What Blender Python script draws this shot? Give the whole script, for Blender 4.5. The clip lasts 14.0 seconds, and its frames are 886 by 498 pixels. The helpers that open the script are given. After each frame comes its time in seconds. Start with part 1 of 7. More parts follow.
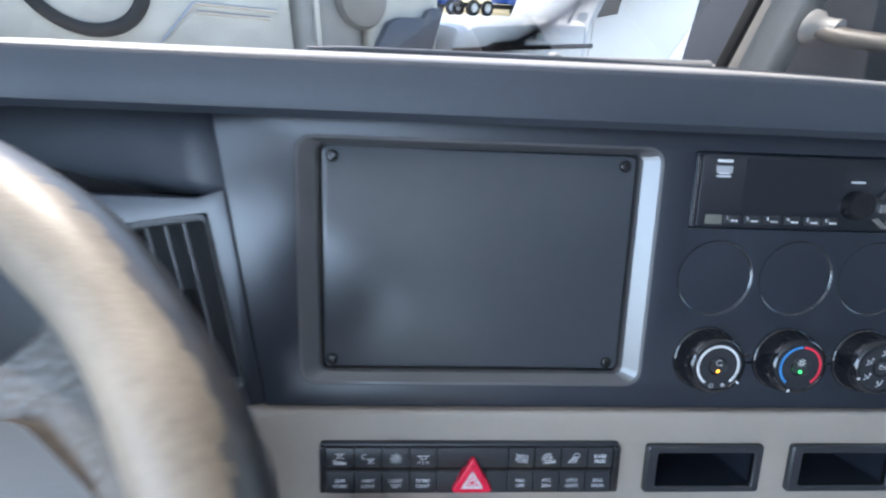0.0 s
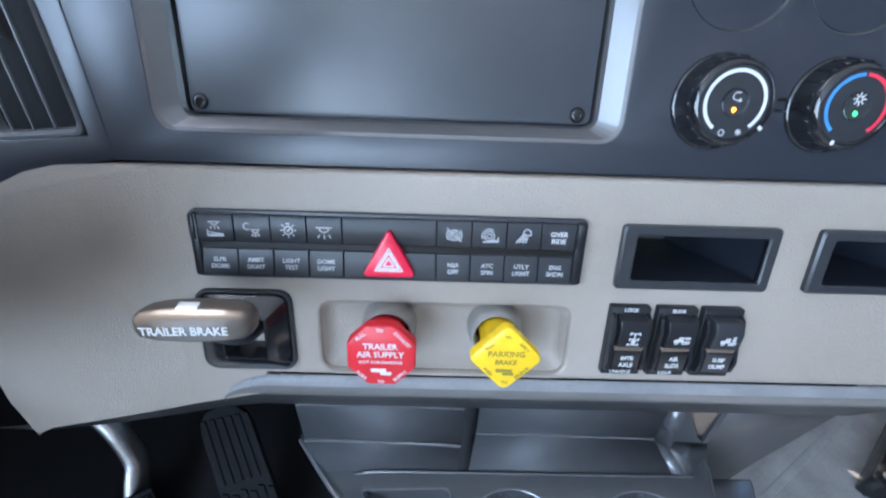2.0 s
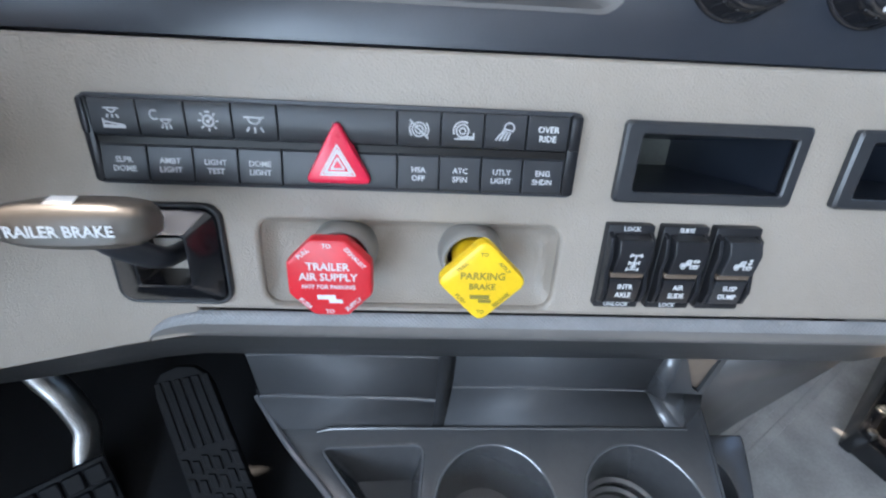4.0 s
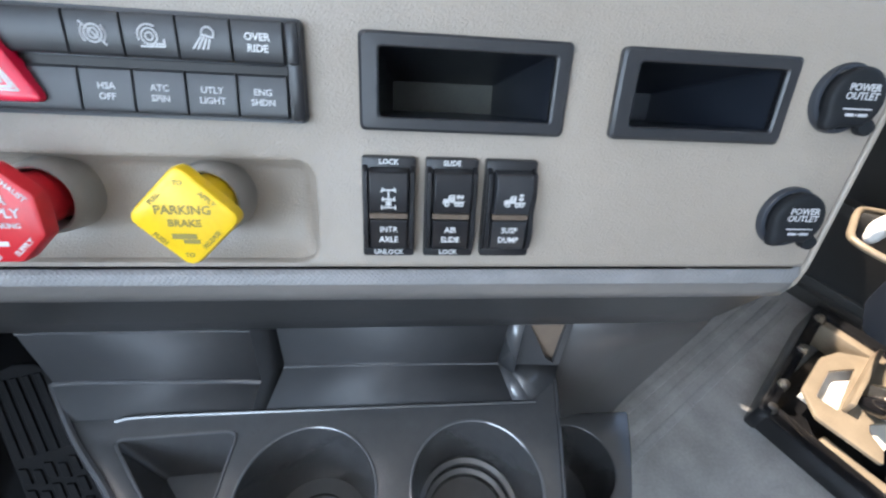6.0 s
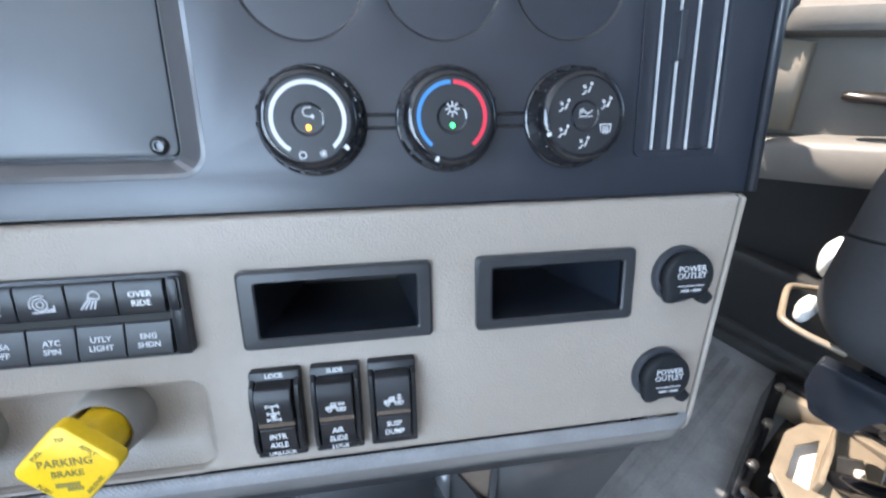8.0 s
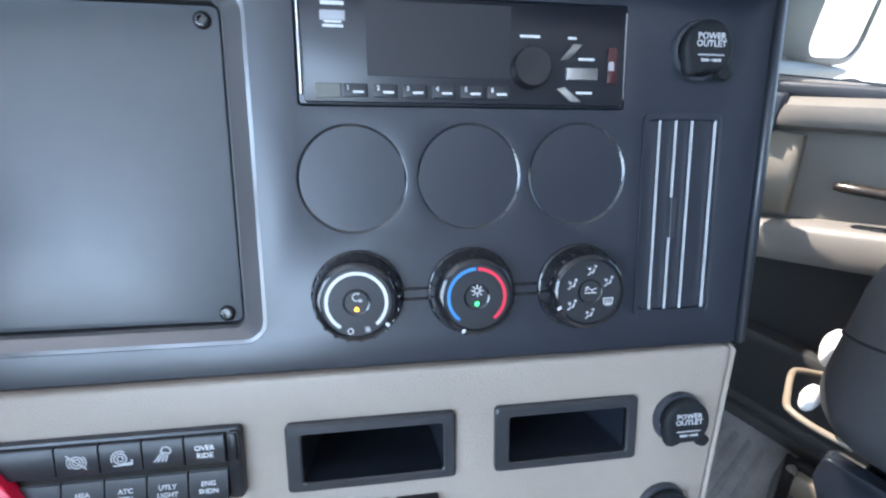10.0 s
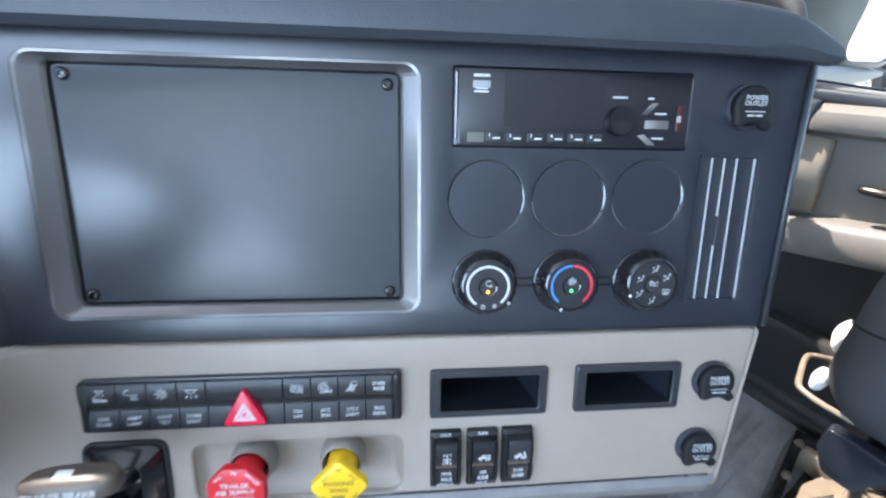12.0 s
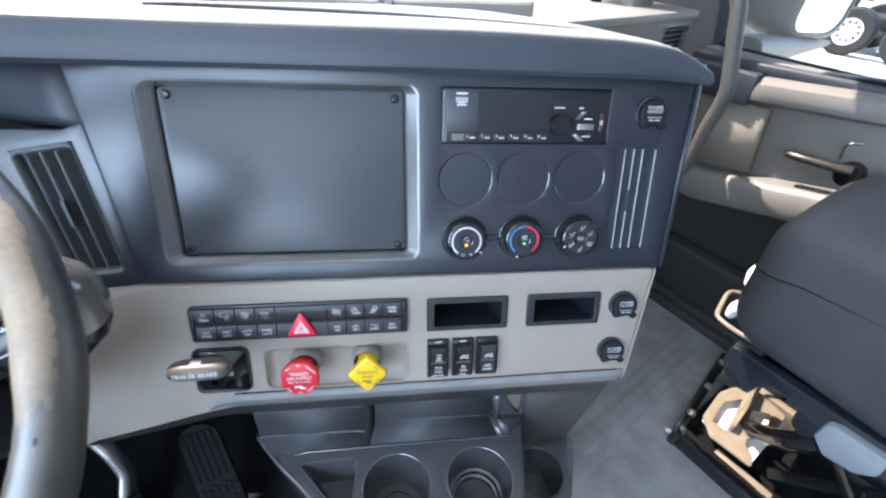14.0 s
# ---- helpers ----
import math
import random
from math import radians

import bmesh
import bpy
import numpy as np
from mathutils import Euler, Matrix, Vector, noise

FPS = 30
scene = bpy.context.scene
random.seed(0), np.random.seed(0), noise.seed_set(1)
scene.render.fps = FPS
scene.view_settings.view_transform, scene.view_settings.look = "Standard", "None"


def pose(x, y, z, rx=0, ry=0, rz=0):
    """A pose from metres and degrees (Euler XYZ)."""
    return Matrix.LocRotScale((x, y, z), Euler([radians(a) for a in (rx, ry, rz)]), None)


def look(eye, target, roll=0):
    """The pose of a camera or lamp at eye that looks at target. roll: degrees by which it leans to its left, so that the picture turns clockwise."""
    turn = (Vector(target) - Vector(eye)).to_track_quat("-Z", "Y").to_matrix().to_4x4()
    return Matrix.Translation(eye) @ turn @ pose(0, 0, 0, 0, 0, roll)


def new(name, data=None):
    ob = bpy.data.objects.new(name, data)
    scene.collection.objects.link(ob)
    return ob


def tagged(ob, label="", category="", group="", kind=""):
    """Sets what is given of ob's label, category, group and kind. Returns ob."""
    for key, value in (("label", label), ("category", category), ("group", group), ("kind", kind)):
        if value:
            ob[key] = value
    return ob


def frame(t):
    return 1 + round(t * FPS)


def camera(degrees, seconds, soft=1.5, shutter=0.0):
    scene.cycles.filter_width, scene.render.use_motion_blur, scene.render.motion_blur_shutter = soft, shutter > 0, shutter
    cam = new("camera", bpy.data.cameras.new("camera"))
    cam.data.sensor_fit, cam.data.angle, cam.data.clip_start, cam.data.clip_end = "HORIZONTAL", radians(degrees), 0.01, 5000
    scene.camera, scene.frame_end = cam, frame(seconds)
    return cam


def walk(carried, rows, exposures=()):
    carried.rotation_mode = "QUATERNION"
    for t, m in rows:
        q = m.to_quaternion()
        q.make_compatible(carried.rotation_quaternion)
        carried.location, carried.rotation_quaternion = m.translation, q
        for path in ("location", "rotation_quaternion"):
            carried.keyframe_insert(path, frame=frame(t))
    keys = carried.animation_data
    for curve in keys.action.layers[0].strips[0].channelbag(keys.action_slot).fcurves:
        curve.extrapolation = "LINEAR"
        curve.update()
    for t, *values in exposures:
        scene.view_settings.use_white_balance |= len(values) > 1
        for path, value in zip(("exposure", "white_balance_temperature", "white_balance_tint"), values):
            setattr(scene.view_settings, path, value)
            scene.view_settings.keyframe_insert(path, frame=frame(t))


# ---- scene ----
cam = camera(92.9, 14.0, soft=2.2, shutter=0.4)
METRES = 1.08
# CAB turns the leaning, driver-facing centre stack (x along it, y into it, z up it) into the cab (x right, y ahead, z up, floor at 0)
CAB = pose(0, 0, -0.15, 0, 0, -28) @ pose(0, 0, 0, -20, 0, 0)
DECK = pose(0, 0, 0, 0, 0, -28)
ROOM = Matrix.Identity(4)
ROWS = [
    (0.0, 0.0, 0.0, 0.0, 0.3, -9.28, -1.82),
    (0.5, 0.0633, 0.0407, -0.0202, 0.33, -10.9, -0.73),
    (1.0, 0.087, 0.0365, -0.063, 1.75, -13.75, -1.33),
    (1.5, 0.0789, 0.062, -0.1161, 2.45, -16.79, -1.63),
    (2.0, 0.0716, 0.0634, -0.1441, 2.52, -19.5, -1.82),
    (4.5, 0.0979, 0.1131, -0.2178, 0.01, -23.0, -2.75),
    (5.0, 0.1393, 0.1115, -0.2413, -0.93, -23.5, -3.07),
    (5.5, 0.1771, 0.1091, -0.2405, -2.01, -22.85, -3.1),
    (6.0, 0.2058, 0.1099, -0.2348, -3.07, -21.77, -2.69),
    (6.5, 0.2264, 0.1085, -0.2273, -4.09, -19.9, -1.8),
    (7.0, 0.254, 0.1074, -0.2205, -5.01, -17.78, -0.58),
    (7.5, 0.2661, 0.1096, -0.1911, -5.69, -15.51, 0.55),
    (8.0, 0.2648, 0.1066, -0.1549, -5.98, -13.49, 1.31),
    (8.5, 0.2636, 0.1047, -0.1402, -6.15, -11.33, 1.57),
    (9.0, 0.2649, 0.1007, -0.117, -6.15, -9.36, 1.43),
    (11.5, 0.1918, 0.0447, -0.05, -3.18, -8.21, -0.16),
    (12.0, 0.1713, -0.0021, -0.0451, -2.66, -11.27, -0.7),
    (12.5, 0.1609, -0.0845, -0.0129, -1.71, -14.13, -1.06),
    (13.0, 0.1634, -0.1483, 0.003, -1.07, -16.52, -1.15),
    (13.5, 0.1618, -0.1823, 0.0087, -1.78, -17.28, -1.04),
    (14.0, 0.1597, -0.1435, 0.0041, -4.26, -18.22, -0.74),
]
walk(cam, [(t, CAB @ pose(0, 0, 1.2, 0, 0, -2.9) @ pose(METRES * x, METRES * y, METRES * z, 90 + pitch, roll, yaw)) for t, x, y, z, yaw, pitch, roll in ROWS],
     [(0.0, 1.75, 6150, 14), (0.5, 2.28, 6150, 14), (1.0, 2.3, 6080, 14), (2.0, 2.3, 6000, 14), (4.5, 2.2, 6650, 14), (5.5, 2.2, 6750, 14), (7.5, 2.25, 6400, 14), (9.0, 2.2, 6050, 14), (11.5, 2.25, 6050, 14), (13.0, 2.32, 6150, 14), (14.0, 2.18, 6200, 14)])

# ---- light ----
SUN_TO = Vector((-0.21, 0.57, 0.80)).normalized()
world = bpy.data.worlds.new("sky")
scene.world = world
world.use_nodes = True
wn = world.node_tree.nodes
sky = wn.new("ShaderNodeTexSky")
sky.sky_type = "NISHITA"
sky.sun_disc = False
sky.sun_elevation = math.asin(SUN_TO.z)
sky.sun_rotation = math.atan2(SUN_TO.x, SUN_TO.y)
sky.air_density = 1.2
sky.dust_density = 1.5
wn["Background"].inputs["Strength"].default_value = 0.15
world.node_tree.links.new(sky.outputs[0], wn["Background"].inputs["Color"])
sun = new("sun", bpy.data.lights.new("sun", "SUN"))
sun.data.energy = 3.1
sun.data.angle = radians(0.6)
sun.data.color = (1.0, 0.90, 0.76)
sun.matrix_basis = look(SUN_TO * 20, (0, 0, 0))


def daylight(name, at, towards, w, h, watts):
    """The sky's light through an opening of the cab."""
    la = new(name, bpy.data.lights.new(name, "AREA"))
    la.data.shape, la.data.size, la.data.size_y, la.data.energy = "RECTANGLE", w, h, watts
    la.data.color = (0.62, 0.81, 1.0)
    la.matrix_basis = look(at, towards)


daylight("driver_doorway_sky", (-0.64, -0.22, 1.07), (1.0, -0.22, 1.45), 1.4, 0.78, 9.0)

# ---- materials ----
def mat(name, colour, rough=0.5, metal=0.0, vary=0.12, scale=30.0, bump=0.0, grain=400.0, spec=0.5, coat=0.0, second=None, cells=False):
    """A painted, moulded or metal surface: two scales of colour variation, uneven gloss and a fine grain."""
    m = bpy.data.materials.new(name)
    m.use_nodes = True
    nt = m.node_tree
    n, lk = nt.nodes, nt.links
    p = n["Principled BSDF"]
    co = n.new("ShaderNodeTexCoord")
    big = n.new("ShaderNodeTexNoise")
    big.inputs["Scale"].default_value = scale
    big.inputs["Detail"].default_value = 5
    fine = n.new("ShaderNodeTexNoise")
    fine.inputs["Scale"].default_value = scale * 14
    fine.inputs["Detail"].default_value = 2
    lk.new(co.outputs["Object"], big.inputs["Vector"])
    lk.new(co.outputs["Object"], fine.inputs["Vector"])
    add = n.new("ShaderNodeMath")
    add.operation = "MULTIPLY_ADD"
    add.inputs[1].default_value = 0.35
    lk.new(fine.outputs["Fac"], add.inputs[0])
    lk.new(big.outputs["Fac"], add.inputs[2])
    ramp = n.new("ShaderNodeValToRGB")
    ramp.color_ramp.elements[0].position = 0.45
    ramp.color_ramp.elements[1].position = 0.9
    c = Vector(colour)
    lo = c * (1 - vary)
    hi = Vector(second) if second else c * (1 + vary)
    ramp.color_ramp.elements[0].color = (*lo, 1)
    ramp.color_ramp.elements[1].color = (*hi, 1)
    lk.new(add.outputs[0], ramp.inputs["Fac"])
    lk.new(ramp.outputs["Color"], p.inputs["Base Color"])
    rr = n.new("ShaderNodeMapRange")
    rr.inputs["To Min"].default_value = max(0.02, rough - 0.07)
    rr.inputs["To Max"].default_value = min(1.0, rough + 0.07)
    lk.new(big.outputs["Fac"], rr.inputs["Value"])
    lk.new(rr.outputs[0], p.inputs["Roughness"])
    p.inputs["Metallic"].default_value = metal
    p.inputs["Specular IOR Level"].default_value = spec
    p.inputs["Coat Weight"].default_value = coat
    p.inputs["Coat Roughness"].default_value = 0.15
    if bump > 0:
        b = n.new("ShaderNodeBump")
        b.inputs["Strength"].default_value = bump
        b.inputs["Distance"].default_value = 0.0006
        if cells:
            v = n.new("ShaderNodeTexVoronoi")
            v.feature = "SMOOTH_F1"
            v.inputs["Scale"].default_value = grain
            warp = n.new("ShaderNodeTexNoise")
            warp.inputs["Scale"].default_value = grain * 0.5
            mixv = n.new("ShaderNodeMixRGB")
            mixv.inputs["Fac"].default_value = 0.0015
            lk.new(co.outputs["Object"], warp.inputs["Vector"])
            lk.new(co.outputs["Object"], mixv.inputs[1])
            lk.new(warp.outputs["Color"], mixv.inputs[2])
            lk.new(mixv.outputs[0], v.inputs["Vector"])
            lk.new(v.outputs["Distance"], b.inputs["Height"])
        else:
            g = n.new("ShaderNodeTexNoise")
            g.inputs["Scale"].default_value = grain
            g.inputs["Detail"].default_value = 3
            lk.new(co.outputs["Object"], g.inputs["Vector"])
            lk.new(g.outputs["Fac"], b.inputs["Height"])
        lk.new(b.outputs["Normal"], p.inputs["Normal"])
    return m


def ribbed(name, colour, rough, pitch, bump):
    """Moulded plastic with a fine diamond texture of the given pitch."""
    m = mat(name, colour, rough)
    n, lk = m.node_tree.nodes, m.node_tree.links
    co = n.new("ShaderNodeTexCoord")
    mp = n.new("ShaderNodeMapping")
    mp.inputs["Rotation"].default_value = (0, radians(45), 0)
    lk.new(co.outputs["Object"], mp.inputs["Vector"])
    hs = []
    for axis in ("X", "Z"):
        w = n.new("ShaderNodeTexWave")
        w.bands_direction = axis
        w.inputs["Scale"].default_value = 1 / pitch / 3.2
        lk.new(mp.outputs[0], w.inputs["Vector"])
        hs.append(w)
    mul = n.new("ShaderNodeMath")
    mul.operation = "MULTIPLY"
    lk.new(hs[0].outputs["Fac"], mul.inputs[0])
    lk.new(hs[1].outputs["Fac"], mul.inputs[1])
    b = n.new("ShaderNodeBump")
    b.inputs["Strength"].default_value = bump
    b.inputs["Distance"].default_value = 0.0008
    lk.new(mul.outputs[0], b.inputs["Height"])
    lk.new(b.outputs["Normal"], n["Principled BSDF"].inputs["Normal"])
    return m


def glow(name, colour, strength):
    m = bpy.data.materials.new(name)
    m.use_nodes = True
    p = m.node_tree.nodes["Principled BSDF"]
    p.inputs["Base Color"].default_value = (*colour, 1)
    p.inputs["Emission Color"].default_value = (*colour, 1)
    p.inputs["Emission Strength"].default_value = strength
    return m


def clear(name, tint, rough=0.0):
    m = bpy.data.materials.new(name)
    m.use_nodes = True
    p = m.node_tree.nodes["Principled BSDF"]
    p.inputs["Base Color"].default_value = (*tint, 1)
    p.inputs["Roughness"].default_value = rough
    p.inputs["IOR"].default_value = 1.45
    nt = m.node_tree
    see = nt.nodes.new("ShaderNodeBsdfTransparent")
    see.inputs["Color"].default_value = (*tint, 1)
    gloss = nt.nodes.new("ShaderNodeBsdfGlossy")
    gloss.inputs["Roughness"].default_value = 0.02
    fr = nt.nodes.new("ShaderNodeFresnel")
    fr.inputs["IOR"].default_value = 1.25
    mix = nt.nodes.new("ShaderNodeMixShader")
    nt.links.new(fr.outputs[0], mix.inputs[0])
    nt.links.new(see.outputs[0], mix.inputs[1])
    nt.links.new(gloss.outputs[0], mix.inputs[2])
    nt.links.new(mix.outputs[0], nt.nodes["Material Output"].inputs["Surface"])
    return m


GREY = mat("grey_grained_plastic", (0.308, 0.264, 0.222), 0.42, vary=0.05, scale=9, bump=0.62, grain=950, cells=True)
TRIM = ribbed("grey_textured_trim", (0.21, 0.205, 0.205), 0.36, 0.0020, 0.34)
BLACK = mat("black_moulded_plastic", (0.016, 0.0195, 0.028), 0.36, vary=0.2, scale=6, bump=0.12, grain=900, spec=0.75)
SOFT = mat("charcoal_soft_plastic", (0.038, 0.044, 0.055), 0.5, vary=0.12, scale=8, bump=0.25, grain=700, cells=True)
DTOP = mat("dash_top_vinyl", (0.25, 0.245, 0.238), 0.55, vary=0.08, scale=8, bump=0.35, grain=500, cells=True)
SATIN = mat("satin_black_panel", (0.021, 0.025, 0.033), 0.43, vary=0.2, scale=4, bump=0.05, grain=1200, spec=0.8)
GLOSS = mat("gloss_black", (0.010, 0.010, 0.012), 0.12, vary=0.2, scale=20, coat=0.4)
KEY = mat("switch_key_plastic", (0.021, 0.022, 0.025), 0.40, vary=0.1, scale=40, bump=0.12, grain=1500)
CREASE = mat("dark_brown_strip", (0.010, 0.008, 0.007), 0.4, vary=0.2, scale=40, spec=0.25)
PADDLE = mat("smooth_black_paddle", (0.012, 0.012, 0.014), 0.34, vary=0.1, scale=40, spec=0.4)
CONS = mat("charcoal_console_plastic", (0.058, 0.058, 0.060), 0.24, vary=0.12, scale=10, bump=0.12, grain=900, cells=True, spec=0.9, coat=0.35)
BAYM = mat("charcoal_satin_bay", (0.050, 0.050, 0.052), 0.5, vary=0.1, scale=10, bump=0.15, grain=900, cells=True, spec=0.4)
# paler copy of the console plastic: highlights on its edges as colour
CONSL = mat("console_edge_highlight", (0.10, 0.10, 0.105), 0.2, vary=0.1, scale=20, spec=1.0, coat=0.5)
RUBBER = mat("black_rubber", (0.011, 0.012, 0.014), 0.6, vary=0.2, scale=20, bump=0.2, grain=500, spec=0.25)
MATM = mat("floor_mat_rubber", (0.285, 0.282, 0.277), 0.33, vary=0.25, scale=14, bump=0.6, grain=160)
LEATHER = mat("black_wheel_leather", (0.050, 0.046, 0.042), 0.42, vary=0.3, scale=14, bump=0.6, grain=330, cells=True, spec=0.7, second=(0.090, 0.078, 0.066))
PEEL = mat("worn_tan_leather_backing", (0.150, 0.122, 0.090), 0.5, vary=0.25, scale=22, bump=0.3, grain=700, second=(0.195, 0.165, 0.128))
PODM = mat("warm_black_spoke_plastic", (0.030, 0.025, 0.020), 0.42, vary=0.25, scale=30, bump=0.15, grain=900, spec=0.5)
RIML = mat("peeling_rim_leather", (0.022, 0.022, 0.023), 0.40, vary=0.2, scale=6, bump=0.07, grain=900, cells=True, spec=0.9, second=(0.050, 0.042, 0.034))
for nd in RIML.node_tree.nodes:
    if nd.bl_idname == "ShaderNodeValToRGB":
        nd.color_ramp.elements[0].position, nd.color_ramp.elements[1].position = 0.64, 0.80
CLOTH = mat("black_seat_fabric", (0.048, 0.049, 0.052), 0.7, vary=0.15, scale=12, bump=0.4, grain=900)
DOORG = mat("grey_door_plastic", (0.172, 0.158, 0.140), 0.5, vary=0.06, scale=8, bump=0.4, grain=450, cells=True)
# paler, warmer door grey: sunlight on the front pad is put into the colour
SUNPAD = mat("sunlit_tan_door_pad", (0.215, 0.185, 0.145), 0.5, vary=0.06, scale=8, bump=0.4, grain=450, cells=True)
PILLAR = mat("light_grey_pillar_trim", (0.20, 0.20, 0.20), 0.5, vary=0.06, scale=8, bump=0.3, grain=450, cells=True)
HEAD = mat("headliner_fabric", (0.78, 0.77, 0.76), 0.85, vary=0.08, scale=10, bump=0.3, grain=600)
PEWTER = mat("pewter_painted_metal", (0.092, 0.076, 0.062), 0.45, metal=0.0, vary=0.1, scale=30, bump=0.1, grain=800)
STEEL = mat("bare_steel", (0.50, 0.49, 0.47), 0.32, metal=1.0, vary=0.2, scale=40, bump=0.15, grain=300)
TAN = mat("zinc_primed_bracket", (0.235, 0.188, 0.135), 0.45, metal=0.1, vary=0.15, scale=25, bump=0.2, grain=250)
PALEB = mat("tan_fibre_board", (0.17, 0.125, 0.092), 0.7, vary=0.15, scale=40, bump=0.3, grain=300)
CHROME = mat("chrome", (0.65, 0.65, 0.66), 0.14, metal=1.0, vary=0.05)
BLKMETAL = mat("black_painted_steel", (0.009, 0.009, 0.010), 0.22, vary=0.3, scale=30, coat=0.3, bump=0.1, grain=200)
RED = mat("red_moulded_knob", (0.62, 0.020, 0.030), 0.38, vary=0.12, scale=30, bump=0.12, grain=500)
HAZ = mat("red_hazard_lens", (0.70, 0.012, 0.050), 0.30, vary=0.08, scale=40)
YEL = mat("yellow_moulded_knob", (0.84, 0.53, 0.012), 0.38, vary=0.10, scale=30, bump=0.12, grain=500)
INK = mat("white_print", (0.60, 0.60, 0.60), 0.5, vary=0.03, scale=60)
INKG = mat("grey_print", (0.33, 0.33, 0.34), 0.5, vary=0.1, scale=60)
INKP = mat("pale_grey_print", (0.46, 0.46, 0.47), 0.5, vary=0.08, scale=60)
INKY = mat("dark_olive_print", (0.23, 0.175, 0.025), 0.5, vary=0.1, scale=60)
BLUE = mat("blue_print", (0.05, 0.22, 0.50), 0.45, vary=0.05, scale=60)
REDP = mat("red_print", (0.70, 0.03, 0.06), 0.45, vary=0.05, scale=60)
AMBERP = mat("smoked_amber_strip", (0.13, 0.095, 0.07), 0.25, vary=0.2, scale=60)
COLLAR = mat("grey_valve_collar", (0.27, 0.25, 0.225), 0.45, vary=0.06, scale=30, bump=0.2, grain=500)
OLIVE = mat("dull_olive_grey", (0.115, 0.115, 0.098), 0.5, vary=0.2, scale=40)
WHITEP = mat("crumpled_white_paper", (0.82, 0.81, 0.78), 0.7, vary=0.05, scale=30, bump=0.3, grain=90)
AMBER = glow("amber_lamp", (1.0, 0.35, 0.02), 1.5)
GREEN = glow("green_lamp", (0.05, 0.9, 0.15), 0.9)
GLASS = clear("window_glass", (0.96, 0.98, 0.97))
MIRROR = mat("mirror_silver", (0.85, 0.86, 0.87), 0.03, metal=1.0, vary=0.01)
CONCRETE = mat("pale_concrete", (0.52, 0.50, 0.46), 0.85, vary=0.12, scale=0.8, bump=0.5, grain=20)
WHITE = mat("white_truck_paint", (0.78, 0.78, 0.77), 0.3, vary=0.03, scale=2, coat=0.5)
BLUET = mat("blue_truck_paint", (0.03, 0.10, 0.42), 0.3, vary=0.08, scale=2, coat=0.5)
TYRE = mat("tyre_rubber", (0.022, 0.022, 0.022), 0.8, vary=0.2, scale=8)
YPAINT = mat("yellow_paint", (0.75, 0.62, 0.02), 0.45, vary=0.06, scale=3)
TAUPE = mat("dark_taupe_door_plastic", (0.042, 0.041, 0.040), 0.5, vary=0.08, scale=8, bump=0.3, grain=450, cells=True)
SILL = mat("dark_sill_plastic", (0.055, 0.053, 0.050), 0.34, vary=0.15, scale=10, bump=0.15, grain=600)
BEZ = mat("satin_grey_black_surround", (0.066, 0.063, 0.064), 0.34, vary=0.12, scale=8, spec=1.0, coat=0.5)
RIMB = mat("gloss_black_rim", (0.020, 0.021, 0.024), 0.16, vary=0.12, scale=8, spec=0.8)
REARW = mat("unseen_back_wall_grey", (0.30, 0.30, 0.31), 0.9, vary=0.15, scale=10, bump=0.3, grain=500)
DUSTY = mat("dusty_beige_truck_paint", (0.47, 0.455, 0.405), 0.45, vary=0.22, scale=1.6, coat=0.2, bump=0.2, grain=12)
LOUVRE = mat("louvre_edge_glint", (0.45, 0.46, 0.47), 0.25, vary=0.15, scale=40, coat=0.3)
ROLL = mat("warm_grey_satin_roll", (0.150, 0.140, 0.132), 0.30, vary=0.08, scale=12, bump=0.1, grain=900)
LOWB = mat("charcoal_satin_lower_body", (0.066, 0.062, 0.060), 0.36, vary=0.1, scale=10, bump=0.12, grain=900, cells=True)
FACEP = mat("satin_black_faceplate", (0.011, 0.012, 0.016), 0.34, vary=0.1, scale=20, spec=0.6)
POCKB = mat("satin_charcoal_bezel", (0.026, 0.027, 0.030), 0.36, vary=0.15, scale=20, bump=0.05, grain=900)
PLATE = mat("satin_blanking_plate", (0.042, 0.047, 0.056), 0.40, vary=0.15, scale=4, bump=0.05, grain=1200, spec=1.0)
RIMG = mat("mid_grey_vent_rim", (0.15, 0.155, 0.16), 0.32, vary=0.08, scale=20)
UNDER = mat("dark_underside_plastic", (0.044, 0.043, 0.043), 0.38, vary=0.15, scale=10, bump=0.2, grain=900, cells=True)
SUNFLOOR = mat("sunlit_floor_tone", (0.80, 0.76, 0.68), 0.5, vary=0.1, scale=25, bump=0.15, grain=250)
DARKSAT = mat("dark_bronze_satin_handle", (0.030, 0.024, 0.020), 0.3, metal=0.3, vary=0.2, scale=30)
# near-black that puts the shade of footwell and hollows into the colour
SHADEBLK = mat("shaded_hollow_black", (0.010, 0.010, 0.011), 0.9, vary=0.25, scale=30, bump=0.5, grain=300)
MIRH = mat("grey_beige_mirror_plastic", (0.20, 0.19, 0.175), 0.45, vary=0.1, scale=6, bump=0.15, grain=400)
GRAB = mat("taupe_grab_rubber", (0.085, 0.080, 0.074), 0.5, vary=0.12, scale=12, bump=0.2, grain=500)


# ---- builders ----
def thing(name, at, label, category, group="", kind="", frame_of=ROOM):
    ob = new(name)
    ob.empty_display_size = 0.02
    ob.matrix_basis = frame_of @ Matrix.Translation(at)
    return tagged(ob, label, category, group, kind)


def root_of(ob):
    while ob.parent:
        ob = ob.parent
    return ob


